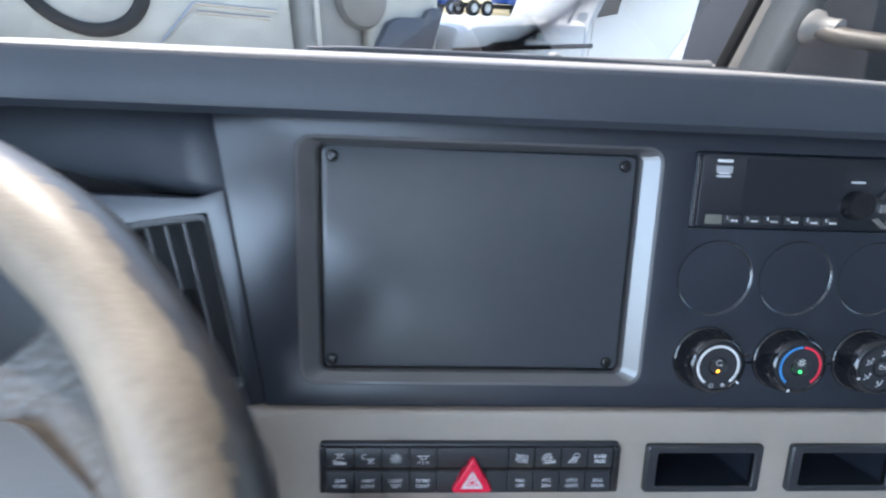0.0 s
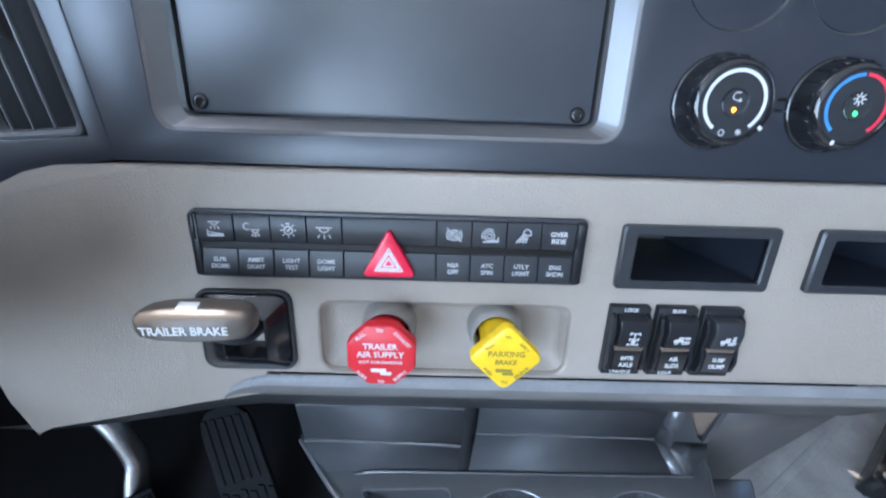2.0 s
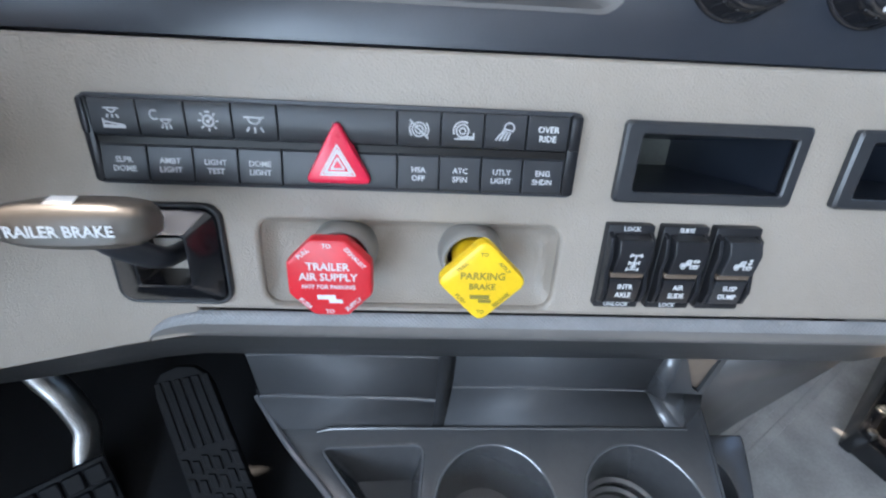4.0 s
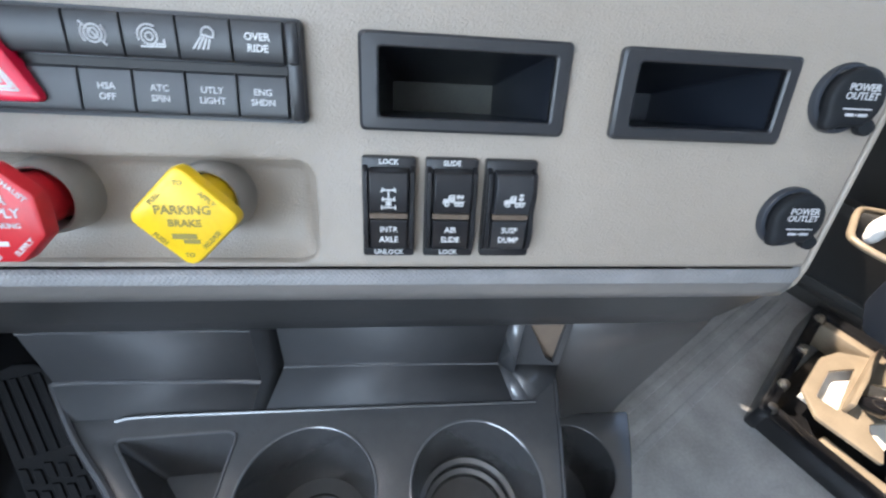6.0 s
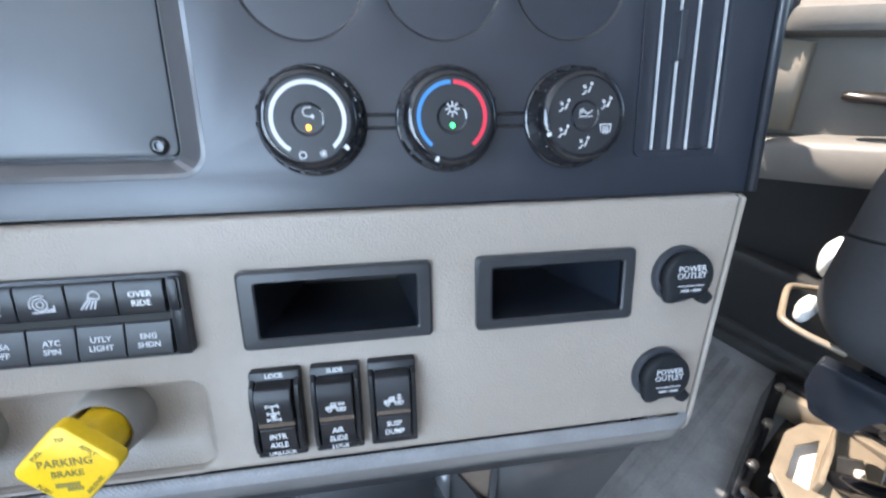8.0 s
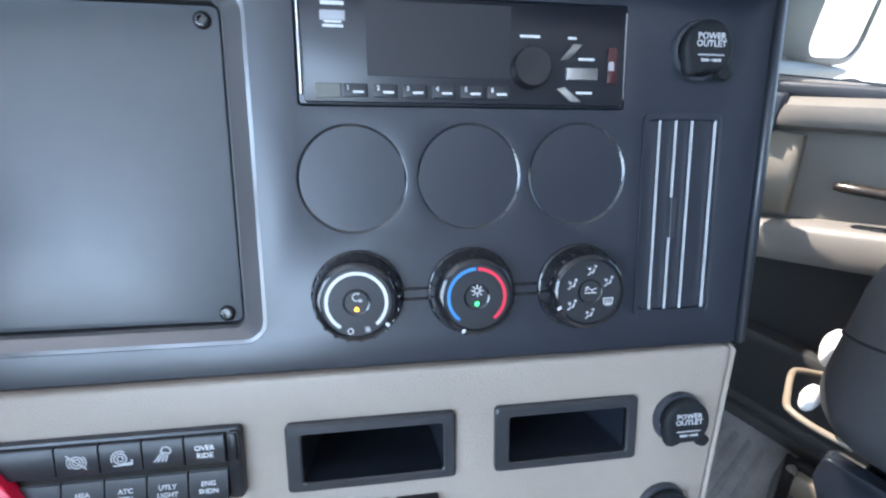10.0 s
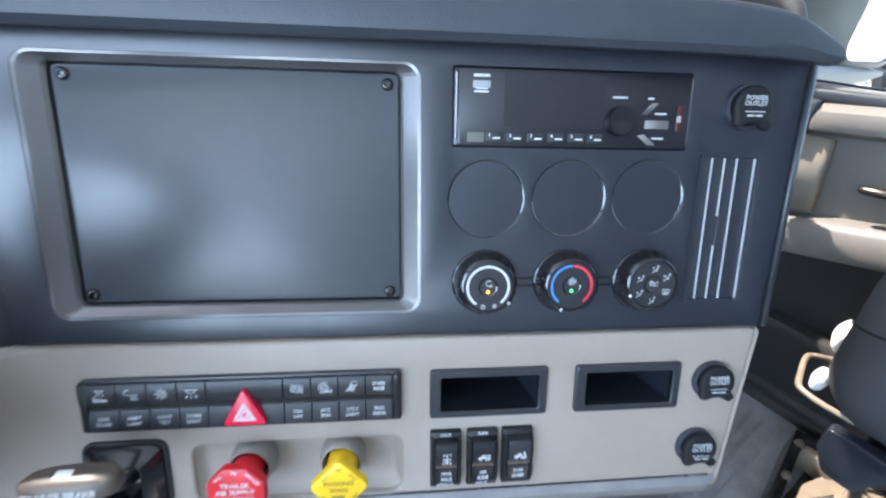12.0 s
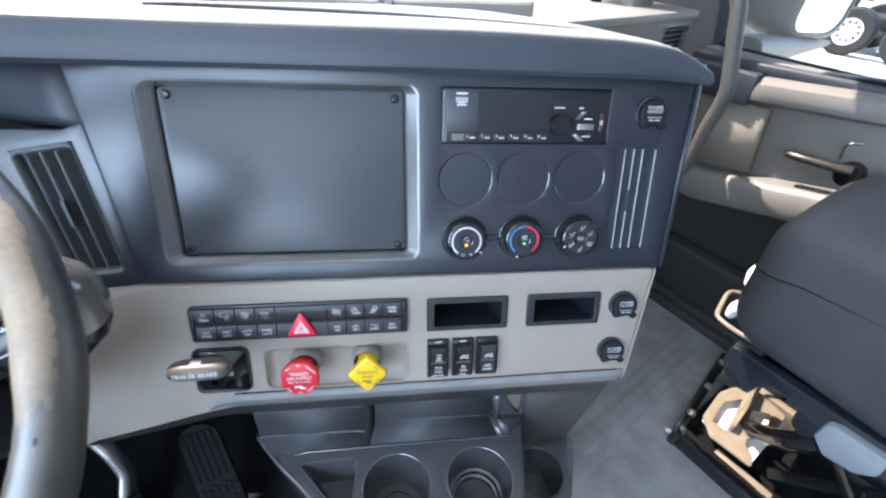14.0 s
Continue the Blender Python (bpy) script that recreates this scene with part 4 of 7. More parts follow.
sheet(bm, [[(0.3370, 0.6295, 0.3650), (0.3400, 0.6400, 0.3640), (0.3845, 0.6400, 0.3600)], [(0.3500, 0.6075, 0.3540), (0.3620, 0.6150, 0.3540), (0.3790, 0.6280, 0.3540)]])
backed(part("block_foot", bm, CONS, tray, "", DECK), 0.0015)
bm = B()
ol = [(-0.058, 0.6365), (-0.018, 0.5915), (0.020, 0.5555), (0.047, 0.5265), (0.090, 0.472), (0.14, 0.42), (0.315, 0.42), (0.340, 0.475), (0.358, 0.530), (0.368, 0.575), (0.3745, 0.605), (0.3785, 0.626), (0.381, 0.645), (0.381, 0.70)]
sheet(bm, [[(x, y, 0.3515) for x, y in ol], [(x + 0.002, y, 0.335) for x, y in ol], [(x * 0.9 + 0.03, y + 0.02, 0.0) for x, y in ol]])
solid(part("skirt", bm, CONS, tray, "charcoal skirt of the console down to the floor", DECK), 0.003, 1)
bm = B()
for x in (0.1145, 0.1185):
    lathe(bm, [(0.0010, 0.0008), (0.0, 0.0010)], Matrix.Translation((x, 0.589 + (x - 0.1145) * 0.6, 0.353)), 8)
part("moulding_pip", bm, CONS, tray, "", DECK)
# lower third holder beside the console
low = thing("lower_cup_holder", (0.73, 0.33, 0.0), "dark lower cup holder standing on the floor", "cup holder")
C3 = (0.438, 0.607)
bm = B()
plate(bm, [(0.362, 0.535), (0.472, 0.535), (0.488, 0.560), (0.509, 0.610), (0.520, 0.640), (0.5275, 0.664), (0.526, 0.668), (0.385, 0.668)], [circ(C3, 0.046, 40)], 0.0, 0.008, 0.002)
bm.transform(Matrix.Translation((0, 0, -0.149)) @ DOWN)
part("deck", bm, CONS, low, "", DECK)
bm = B()
lathe(bm, [(0.046, 0.0), (0.043, -0.02), (0.040, -0.09), (0.0, -0.09)], Matrix.Translation((*C3, 0.202)), 44, cap=False)
part("cup_well", bm, CONS, low, "", DECK)
bm = B()
ol = [(0.362, 0.536), (0.471, 0.536), (0.487, 0.561), (0.508, 0.611), (0.519, 0.641), (0.5265, 0.665), (0.525, 0.667), (0.385, 0.667)]
loft(bm, [[(x, y, z) for x, y in ol] for z in (0.0, 0.197)])
part("body", bm, CONS, low, "", DECK)


# ---- floor details, door, seat ----
# near-black sheet over the driver's floor paints the footwell's shade
bm = B()
box(bm, -0.60, 0.30, 0.25, 1.29, 0.0, 0.006, 0.002)
part("footwell_shade", bm, SHADEBLK, bpy.data.objects["floor"], "near-black sheet that paints the footwell's shade")
for i in range(4):
    bm = B()
    box(bm, 0.70, 1.50, -0.007, 0.007, -0.003, 0.0016, 0.0015, 2, pose(0, 0.265 + 0.030 * i, 0, 0, 0, 3))
    part("mat_rib", bm, MATM, bpy.data.objects["floor"])

door = thing("door_1", (1.60, 0.10, 0.03), "grey passenger door with dark map pockets and pull handle", "door", "", "structure")
bm = B()
box(bm, 1.608, 1.655, -0.70, 0.78, 0.46, 0.80, 0.006)
part("upper_panel", bm, DOORG, door, "grey grained upper door panel")
up = lambda y: 0.018 + 0.11 * (0.60 - max(y, 0.0))
bm = B()
rws = []
for y in [-0.70 + 0.1 * i for i in range(13)] + [0.55, 0.585, 0.60]:
    e = max(0.0, (y - 0.585) / 0.05)
    u = up(y)
    rws.append([(1.618, y, 0.680 + u), (1.580 + 0.012 * e, y, 0.684 + .006 * e + u), (1.562 + 0.02 * e, y, 0.694 + u), (1.556 + 0.025 * e, y, 0.712 + u), (1.562 + 0.02 * e, y, 0.734 + u), (1.585 + 0.01 * e, y, 0.747 + u), (1.64, y, 0.756 + u)])
sheet(bm, rws)
part("top_rail", bm, DOORG, door, "padded light grey rail under the window")
bm = B()
box(bm, 1.59, 1.662, -0.70, 0.80, 0.742, 0.768, 0.008, 3)
for v in bm.verts:
    v.co.z += up(v.co.y) if v.co.y < 0.6 else 0.018
bmesh.ops.subdivide_edges(bm, edges=[e for e in bm.edges if abs(e.verts[0].co.y - e.verts[1].co.y) > 1], cuts=12)
part("window_ledge", bm, SOFT, door, "dark window ledge of the door")
# dark slab laid on the ledge in place of a recess and its shade
bm = B()
box(bm, 1.600, 1.640, 0.06, 0.495, 0.764, 0.771, 0.003, 2)
for v in bm.verts:
    v.co.z += up(v.co.y)
part("recess_shade_slab", bm, RUBBER, door, "long dark slab painting the shade of the window ledge's recess")
bm = B()
plate(bm, rrect(1.602, 1.640, 0.575, 0.635, 0.004), [rrect(1.607, 1.635, 0.580, 0.602, 0.003), rrect(1.607, 1.635, 0.607, 0.630, 0.003)], 0.0, 0.006, 0.001)
bm.transform(Matrix(((1, 0, 0, 0), (0, 0, 1, 0), (0, -1, 0, 0.791), (0, 0, 0, 1))))
part("switch_plate", bm, COLLAR, door, "grey window switch surround")
bm = B()
box(bm, 1.562, 1.602, 0.600, 0.79, 0.692, 0.772, 0.008, 3)
part("corner_block", bm, SOFT, door, "dark block at the front of the door rail")
bm = B()
sheet(bm, [[(1.595, 0.545, 0.697), (1.595, 0.520, 0.53)], [(1.583, 0.550, 0.697), (1.583, 0.526, 0.53)], [(1.578, 0.560, 0.697), (1.578, 0.535, 0.53)], [(1.575, 0.80, 0.697), (1.570, 0.80, 0.49)]])
solid(part("front_pad", bm, SUNPAD, door, "grey raised pad at the front of the door, tanned for sunlight"), 0.01, 1)
# armrest ledge rising to the rear
bm = B()
rws = []
for y in [0.80, 0.70, 0.62, 0.54, 0.46, 0.38, 0.30, 0.20, 0.0, -0.3, -0.7]:
    z = 0.468 + 0.25 * max(0.0, 0.62 - max(y, 0.26)) * 0.95
    rws.append([(1.612, y, z + 0.030), (1.588, y, z + 0.026), (1.566, y, z + 0.019), (1.555, y, z + 0.006), (1.551, y, z - 0.036), (1.553, y, z - 0.054), (1.556, y, z - 0.062), (1.61, y, z - 0.060)])
sheet(bm, rws)
part("armrest", bm, DOORG, door, "light grey armrest ledge of the door")
bm = B()
box(bm, 1.625, 1.65, -0.70, 0.80, 0.04, 0.47)
part("pocket_back", bm, TAUPE, door, "dark taupe back of the map pocket")
bm = B()
rws = []
for y in (0.80, 0.5, 0.3, 0.0, -0.4, -0.7):
    rws.append([(1.615, y, 0.238), (1.575, y, 0.246), (1.562, y, 0.243), (1.557, y, 0.232), (1.560, y, 0.215), (1.578, y, 0.06), (1.585, y, 0.045), (1.63, y, 0.04)])
sheet(bm, rws)
part("lower_pocket", bm, TAUPE, door, "dark taupe lower door pocket with a rolled lip")
bm = B()
tube(bm, [(1.572, 0.462, 0.616), (1.570, 0.455, 0.617), (1.568, 0.42, 0.620), (1.567, 0.36, 0.625), (1.570, 0.325, 0.629)], [0.007, 0.0105, 0.0115, 0.012, 0.012], 12, flat=0.7)
part("pull_handle", bm, DARKSAT, door, "dark bronze inside door handle")
bm = B()
lathe(bm, [(0.030, 0.0), (0.030, 0.018), (0.026, 0.026), (0.0, 0.028)], Matrix.Translation((1.604, 0.330, 0.612)) @ Matrix.Rotation(radians(-90), 4, "Y"), 28)
part("handle_cup", bm, GLOSS, door, "black handle pivot cover")
bm = B()
tube(bm, smooth_path([(1.594, 0.366, 0.640), (1.578, 0.366, 0.662), (1.574, 0.364, 0.676), (1.574, 0.356, 0.685), (1.578, 0.340, 0.688)], 5), 0.0038, 8)
part("lock_lever", bm, CHROME, door, "small bright lock lever")
bm = B()
for a, b, h in ((1.545, 1.572, 0.030), (1.572, 1.598, 0.052), (1.598, 1.625, 0.060)):
    box(bm, a, b, -0.9, 0.95, 0.0, h, 0.004, 2)
part("sill_step", bm, SILL, door, "stepped black door sill plate")

# grab handle on the windscreen pillar
gh = thing("grab_handle", (1.40, 0.62, 0.5), "dark grey rubbered grab handle on the windscreen pillar", "grab handle")
bm = B()
tube(bm, smooth_path([(1.425, 0.86, 0.985), (1.41, 0.80, 0.972), (1.40, 0.715, 0.963), (1.40, 0.672, 0.952), (1.40, 0.648, 0.925), (1.40, 0.630, 0.87), (1.40, 0.602, 0.785), (1.40, 0.594, 0.74), (1.40, 0.603, 0.66), (1.40, 0.612, 0.56), (1.40, 0.66, 0.47), (1.43, 0.76, 0.40)], 6), 0.0165, 14)
part("bar", bm, GRAB, gh, "taupe-grey grab bar")
bm = B()
lathe(bm, [(0.034, 0.0), (0.032, 0.012), (0.022, 0.022), (0.0185, 0.045), (0.0185, 0.06)], look((1.43, 0.875, 0.988), (1.44, 0.93, 0.99)) , 20)
part("boss", bm, PILLAR, gh, "grey moulded boss of the handle")

seat = thing("suspension_seat", (1.33, 0.0, 0.0), "black fabric suspension passenger seat on a steel floor frame", "truck seat")
bm = B()
g = box(bm, 1.135, 1.555, -0.42, 0.325, 0.300, 0.715, 0.085, 7)
for v in bm.verts:
    u = (v.co.x - 1.345) / 0.21
    k = max(0.0, (v.co.y - 0.05) / 0.25)
    up = (v.co.z - 0.300) / 0.415
    v.co.z += -0.030 * (1 - u * u) * (1 if up > 0.6 else 0) - 0.035 * k * k * (1 if up > 0.5 else 0) + 0.045 * k * (1 - up)
    v.co.x += 0.03 * (1 - up) * (-1 if u > 0 else 1) * 0.6
    v.co.y -= 0.012 * (1 - up) * k
part("cushion", bm, CLOTH, seat, "black fabric seat cushion with rounded front bolster")
bm = B()
seam = [(1.135, -0.40 + 0.1 * k, 0.585 - 0.006 * k) for k in range(7)] + [(1.22 - 0.085 * math.cos(radians(a)), 0.24 + 0.085 * math.sin(radians(a)), 0.545 - 0.0005 * a) for a in range(0, 91, 15)] + [(1.30 + 0.05 * k, 0.325, 0.50) for k in range(4)]
tube(bm, smooth_path([(x + 0.0085, y - 0.006 * max(0.0, (y - 0.05) / 0.25), z) for x, y, z in seam], 4), 0.0022, 6)
part("seam", bm, RUBBER, seat, "stitched seam round the cushion")
bm = B()
g = box(bm, 1.135, 1.535, -0.58, -0.40, 0.40, 1.15, 0.07, 5)
part("backrest", bm, CLOTH, seat, "black fabric backrest")
bm = B()
box(bm, 1.20, 1.515, -0.36, 0.215, 0.26, 0.335, 0.02, 2)
part("seat_pan", bm, GLOSS, seat, "black plastic seat pan")
SIDE = Matrix(((0, 1, 0, 0), (1, 0, 0, 0), (0, 0, 1, 0), (0, 0, 0, 1)))
bm = B()
slab(bm, soft_poly([(0.262, 0.336), (0.260, 0.290), (0.236, 0.248), (0.190, 0.248), (0.184, 0.281), (0.170, 0.306), (0.110, 0.303), (0.103, 0.256), (0.088, 0.244), (0.062, 0.252), (0.02, 0.276), (-0.30, 0.276), (-0.30, 0.350)], 0.010, 4), 1.160, 1.185, None, 0.003)
bm.transform(SIDE)
part("side_shell", bm, mat("gloss_slate_shell", (0.017, 0.020, 0.026), 0.22, vary=0.1, scale=12), seat, "slate-grey scalloped side shell")
bm = B()
slab(bm, soft_poly([(0.066, 0.280), (0.066, 0.318), (0.050, 0.328), (-0.030, 0.331), (-0.034, 0.288), (-0.012, 0.262), (0.036, 0.252)], 0.007), 1.140, 1.160, None, 0.005)
bm.transform(SIDE)
part("side_paddle", bm, mat("silver_grey_plastic", (0.24, 0.265, 0.285), 0.3, vary=0.06, scale=30), seat, "silver-grey seat adjuster paddle")
bm = B()
tube(bm, [(1.262, 0.155, 0.075), (1.248, 0.140, 0.092), (1.215, 0.100, 0.140), (1.190, 0.070, 0.195), (1.172, 0.045, 0.255)], [0.012, 0.017, 0.022, 0.024, 0.022], 14)
part("adjuster_arm", bm, GLOSS, seat, "thick glossy black adjuster arm")
# steel floor frame with rails, bolts and suspension brackets
for x0, x1, y1, h in ((1.112, 1.150, 0.246, 0.046), (1.430, 1.462, 0.290, 0.072)):
    bm = B()
    box(bm, x0, x1, -0.36, y1, 0.0, h, 0.006)
    part("rail", bm, BLKMETAL, seat, "glossy black steel floor rail")
bm = B()
box(bm, 1.108, 1.440, 0.230, 0.252, 0.0, 0.054, 0.005)
for v in bm.verts:
    v.co.y += (v.co.x - 1.12) * 0.17
    v.co.z += (v.co.x - 1.12) * 0.09 * (1 if v.co.z > 0.02 else 0)
part("cross_member", bm, BLKMETAL, seat, "glossy black folded front cross member")
bm = B()
box(bm, 1.135, 1.44, -0.35, 0.248, 0.004, 0.010)
part("base_plate", bm, BLKMETAL, seat, "black base plate")
# pale plate laid in to paint the sunlit floor behind the bracket's cut-outs
bm = B()
box(bm, 1.20, 1.38, 0.095, 0.222, 0.046, 0.052)
part("sunlit_floor_plate", bm, SUNFLOOR, seat, "pale plate painted as sunlit floor behind the cut-outs")
for x, y, z in ((1.129, 0.236, 0.050), (1.187, 0.248, 0.061), (1.294, 0.266, 0.071), (1.399, 0.285, 0.080), (1.131, 0.02, 0.048), (1.446, 0.12, 0.073)):
    bm = B()
    lathe(bm, [(0.0105, -0.01), (0.0105, 0.002), (0.0068, 0.0025), (0.0068, 0.008), (0.005, 0.009), (0.0, 0.009)], Matrix.Translation((x, y, z)), 6 if x > 1.14 else 16)
    part("bolt", bm, STEEL, seat, "bright steel bolt")
FLAT = Matrix(((1, 0, 0, 0), (0, 0, 1, 0), (0, -1, 0, 0.074), (0, 0, 0, 1)))
bm = B()
plate(bm, soft_poly([(1.155, 0.187), (1.193, 0.226), (1.300, 0.239), (1.348, 0.226), (1.394, 0.182), (1.378, 0.105), (1.290, 0.098), (1.224, 0.132), (1.206, 0.126), (1.192, 0.101), (1.163, 0.092)], 0.006), [soft_poly([(1.1985, 0.205), (1.281, 0.2165), (1.333, 0.192), (1.2035, 0.171)], 0.006), soft_poly([(1.247, 0.148), (1.323, 0.163), (1.352, 0.128), (1.304, 0.1165)], 0.006)], 0.0, 0.006, 0.001)
bm.transform(FLAT)
part("bracket", bm, TAN, seat, "tan primed suspension bracket with two cut-outs")
bm = B()
box(bm, -0.094, 0.094, -0.004, 0.004, 0.0, 0.026, 0.002, 2, pose(1.302, 0.1755, 0.073, 0, 0, 5.4))
part("bracket_flange", bm, TAN, seat, "tan upright flange between the cut-outs")
bm = B()
box(bm, 1.150, 1.172, 0.030, 0.160, 0.010, 0.040, 0.003)
part("rail_strip", bm, TAN, seat, "tan strip inside the floor rail")
bm = B()
box(bm, 1.406, 1.429, 0.05, 0.275, 0.010, 0.066, 0.003)
part("rail_strip", bm, TAN, seat, "tan strip inside the floor rail")
for s in (-1, 1):
    for y0, y1, k in ((-0.15, 0.07, 0.115), (0.06, -0.15, 0.095)):
        bm = B()
        tube(bm, [(1.30 + s * k, y0, 0.05), (1.30 + s * k, y1, 0.29)], 0.014, 8, flat=0.5)
        part("scissor_arm", bm, BLKMETAL, seat, "black scissor arm")

# bail handle under the front of the cushion, and two white tags hung beside it
bm = B()
tube(bm, smooth_path([(1.395, 0.262, 0.345), (1.372, 0.310, 0.338), (1.345, 0.348, 0.335), (1.322, 0.353, 0.335), (1.270, 0.342, 0.335), (1.232, 0.332, 0.335), (1.219, 0.320, 0.335), (1.213, 0.290, 0.335), (1.215, 0.240, 0.335)], 6), 0.0055, 10)
part("bail_handle", bm, TAN, seat, "bent pale steel bail handle under the cushion")
for at, s, sq in (((1.292, 0.322, 0.435), 0.021, 1.5), ((1.258, 0.312, 0.350), 0.020, 1.1)):
    bm = B()
    bmesh.ops.create_icosphere(bm, subdivisions=4, radius=s)
    for v in bm.verts:
        q = v.co * 40
        v.co *= 1 + 0.35 * noise.noise(q * 0.8 + Vector(at) * 9) + 0.16 * abs(noise.noise(q * 1.8)) + 0.04 * abs(noise.noise(q * 5))
        v.co.y *= 0.65
        v.co.z *= sq
        v.co += Vector(at)
    part("paper_tag", bm, WHITEP, seat, "crumpled white paper tag")


# ---- things in the dashboard ----
bp = thing("blanking_panel", (0.05, 0.362, 1.03), "plain black blanking panel held by four corner screws", "panel", frame_of=CAB)
bm = B()
slab(bm, rrect(-0.0855, 0.183, 1.0315, 1.225, 0.005), 0.3625, 0.370, None, 0.0012)
part("plate", bm, PLATE, bp, "satin black blanking plate", CAB)
for x, z in ((-0.0765, 1.2175), (0.1735, 1.2165), (0.1735, 1.0375), (-0.0785, 1.0385)):
    sc = part("screw", (lambda b: (lathe(b, [(0.0052, 0), (0.0052, 0.0006), (0.0042, 0.0020), (0.0030, 0.0024), (0.0022, 0.0024), (0.0020, 0.0008), (0.0, 0.0008)], facing(x, 0.3625, z), 20), b)[1])(B()), BLKMETAL, bp, "black button-head screw", CAB)


def vent(name, corners, y, slats, label, centre_tab):
    """A vertical-louvre air vent: corners TL, TR, BR, BL in x, z."""
    th = thing(name, (corners[3][0], y, corners[3][1]), label, "air vent", "dash air vents", frame_of=CAB)
    C = [Vector((a, b)) for a, b in corners]
    mid = (C[0] + C[1] + C[2] + C[3]) / 4
    ring = lambda k, yy: [((mid + (p - mid) * k).x, yy, (mid + (p - mid) * k).y) for p in [Vector(q) for q in soft_poly([tuple(c) for c in C], 0.007, 4)]]
    bm = B()
    flush = slats[-1] > 0.9
    q = 0.15 if flush else 1.0
    loft(bm, [ring(1.0, y + 0.004), ring(1.01, y - 0.0015 * q), ring(0.985, y - 0.0028 * q), ring(0.95, y - 0.0012 * q), ring(0.94, y + 0.004), ring(0.93, y + 0.0095)])
    part("frame", bm, centre_tab[1], th, "moulded vent frame", CAB)
    bm = B()
    back = 0.0025 if flush else 0.0085
    loft(bm, [ring(0.945, y + back), ring(0.945, y + back + 0.002)], True, True)
    part("back", bm, BLACK if flush else SHADEBLK, th, "dark duct behind the louvres", CAB)
    at = lambda u, v: C[3].lerp(C[0], v).lerp(C[2].lerp(C[1], v), u)
    # flush vent: window light on the slat edges is put into a pale colour
    for u in slats:
        bm = B()
        a, b = at(u, 0.03), at(u, 0.97)
        w = 0.0004
        dp = 0.0012
        lean = 0.0
        vs = []
        for p in (a, b):
            vs.append([(p.x - w, y - 0.0006, p.y), (p.x + w, y - 0.0006, p.y), (p.x + w + lean, y + dp, p.y), (p.x - w + lean, y + dp, p.y)])
        loft(bm, vs, True, True)
        part("slat", bm, LOUVRE if flush else RIMG, th, "", CAB)
    p, q = at(centre_tab[0], 0.40), at(centre_tab[0], 0.60)
    bm = B()
    loft(bm, [[(r.x - 0.0022, y - 0.0030, r.y), (r.x + 0.0022, y - 0.0030, r.y), (r.x + 0.0022, y + 0.004, r.y), (r.x - 0.0022, y + 0.004, r.y)] for r in (p, q)], True, True)
    part("thumb_tab", bm, SATIN, th, "vent thumb tab", CAB, 0.0006, 1)
    return th


vent("air_vent", [(0.4515, 1.1645), (0.5085, 1.1645), (0.5085, 1.0245), (0.4515, 1.0245)], 0.350, [0.205, 0.415, 0.625, 0.93], "black vertical air vent, glints drawn as thin pale louvre edges", (0.42, BLACK))
vent("air_vent", VL, 0.3535, [0.22, 0.46, 0.70], "slanted black air vent with a grey rim by the steering wheel", (0.46, RIMG))

# radio
rad = thing("car_radio", (0.332, 0.352, 1.167), "gloss black single-slot car radio with silver buttons", "radio", frame_of=CAB)
RX, RZ, RW, RH = 0.2275, 1.231, 0.209, 0.0645
ru = lambda u: RX + RW * u
rv = lambda v: RZ - RH * v
bm = B()
slab(bm, rrect(0.2285, 0.4355, 1.1675, 1.230, 0.002, 2), 0.3505, 0.371, None, 0.0008)
part("body", bm, BLACK, rad, "black radio surround", CAB)
bm = B()
slab(bm, rrect(ru(.02), ru(.985), rv(.97), rv(.04), 0.002, 3), 0.3465, 0.3506, None, 0.0010)
face = part("faceplate", bm, FACEP, rad, "gloss black faceplate", CAB)
for u in (.012, .99):
    bm = B()
    box(bm, ru(u) - .0005, ru(u) + .0005, 0.3485, 0.3506, rv(.9), rv(.08))
    part("edge_strip", bm, CHROME, rad, "thin bright edge strip", CAB)
bm = B()
slab(bm, rrect(ru(.20), ru(.62), rv(.74), rv(.08), 0.001, 2), 0.3461, 0.3466)
part("display", bm, FACEP, rad, "dark unlit display", CAB)
for i, u in enumerate((.165, .25, .335, .42, .505, .585)):
    bm = B()
    slab(bm, rrect(ru(u) - .0072, ru(u) + .0072, rv(.93), rv(.81), 0.001, 2), 0.3450, 0.3466, None, 0.0006)
    k = part("preset_button", bm, KEY, rad, "small preset button", CAB)
    lettering(str(i + 1), ru(u) - 0.0042, 0.3448, rv(.85), 0.0040, INK, k)
    bars([(0.0018, 0, 0.0055, 0.0013)], k, INK, facing(ru(u), 0.3448, rv(.885)))
bm = B()
box(bm, ru(.055), ru(.125), 0.3455, 0.3466, rv(.94), rv(.81), .0004, 1)
part("release_key", bm, OLIVE, rad, "dull green release key", CAB)
bm = B()
box(bm, ru(.075), ru(.145), 0.3458, 0.3466, rv(.27), rv(.18), .0004, 1)
part("phone_key", bm, INKG, rad, "pale phone key", CAB)
bars([(0, 0, 0.0120, 0.0022), (0, -0.0100, 0.0090, 0.0015), (0, -0.0125, 0.0110, 0.0015)], rad, INK, facing(ru(.11), 0.3463, rv(.12)))
bars([(0, 0, 0.012, 0.0014), (0.0275, -0.0002, 0.005, 0.0014), (0.0375, -0.0125, 0.010, 0.0014), (0.0365, -0.033, 0.010, 0.0014)], rad, INK, facing(ru(.68), 0.3463, rv(.34)))
bm = B()
lathe(bm, [(0.0125, 0), (0.0122, 0.006), (0.0112, 0.0078), (0.0, 0.0074)], facing(ru(.68), 0.3466, rv(.64)), 36)
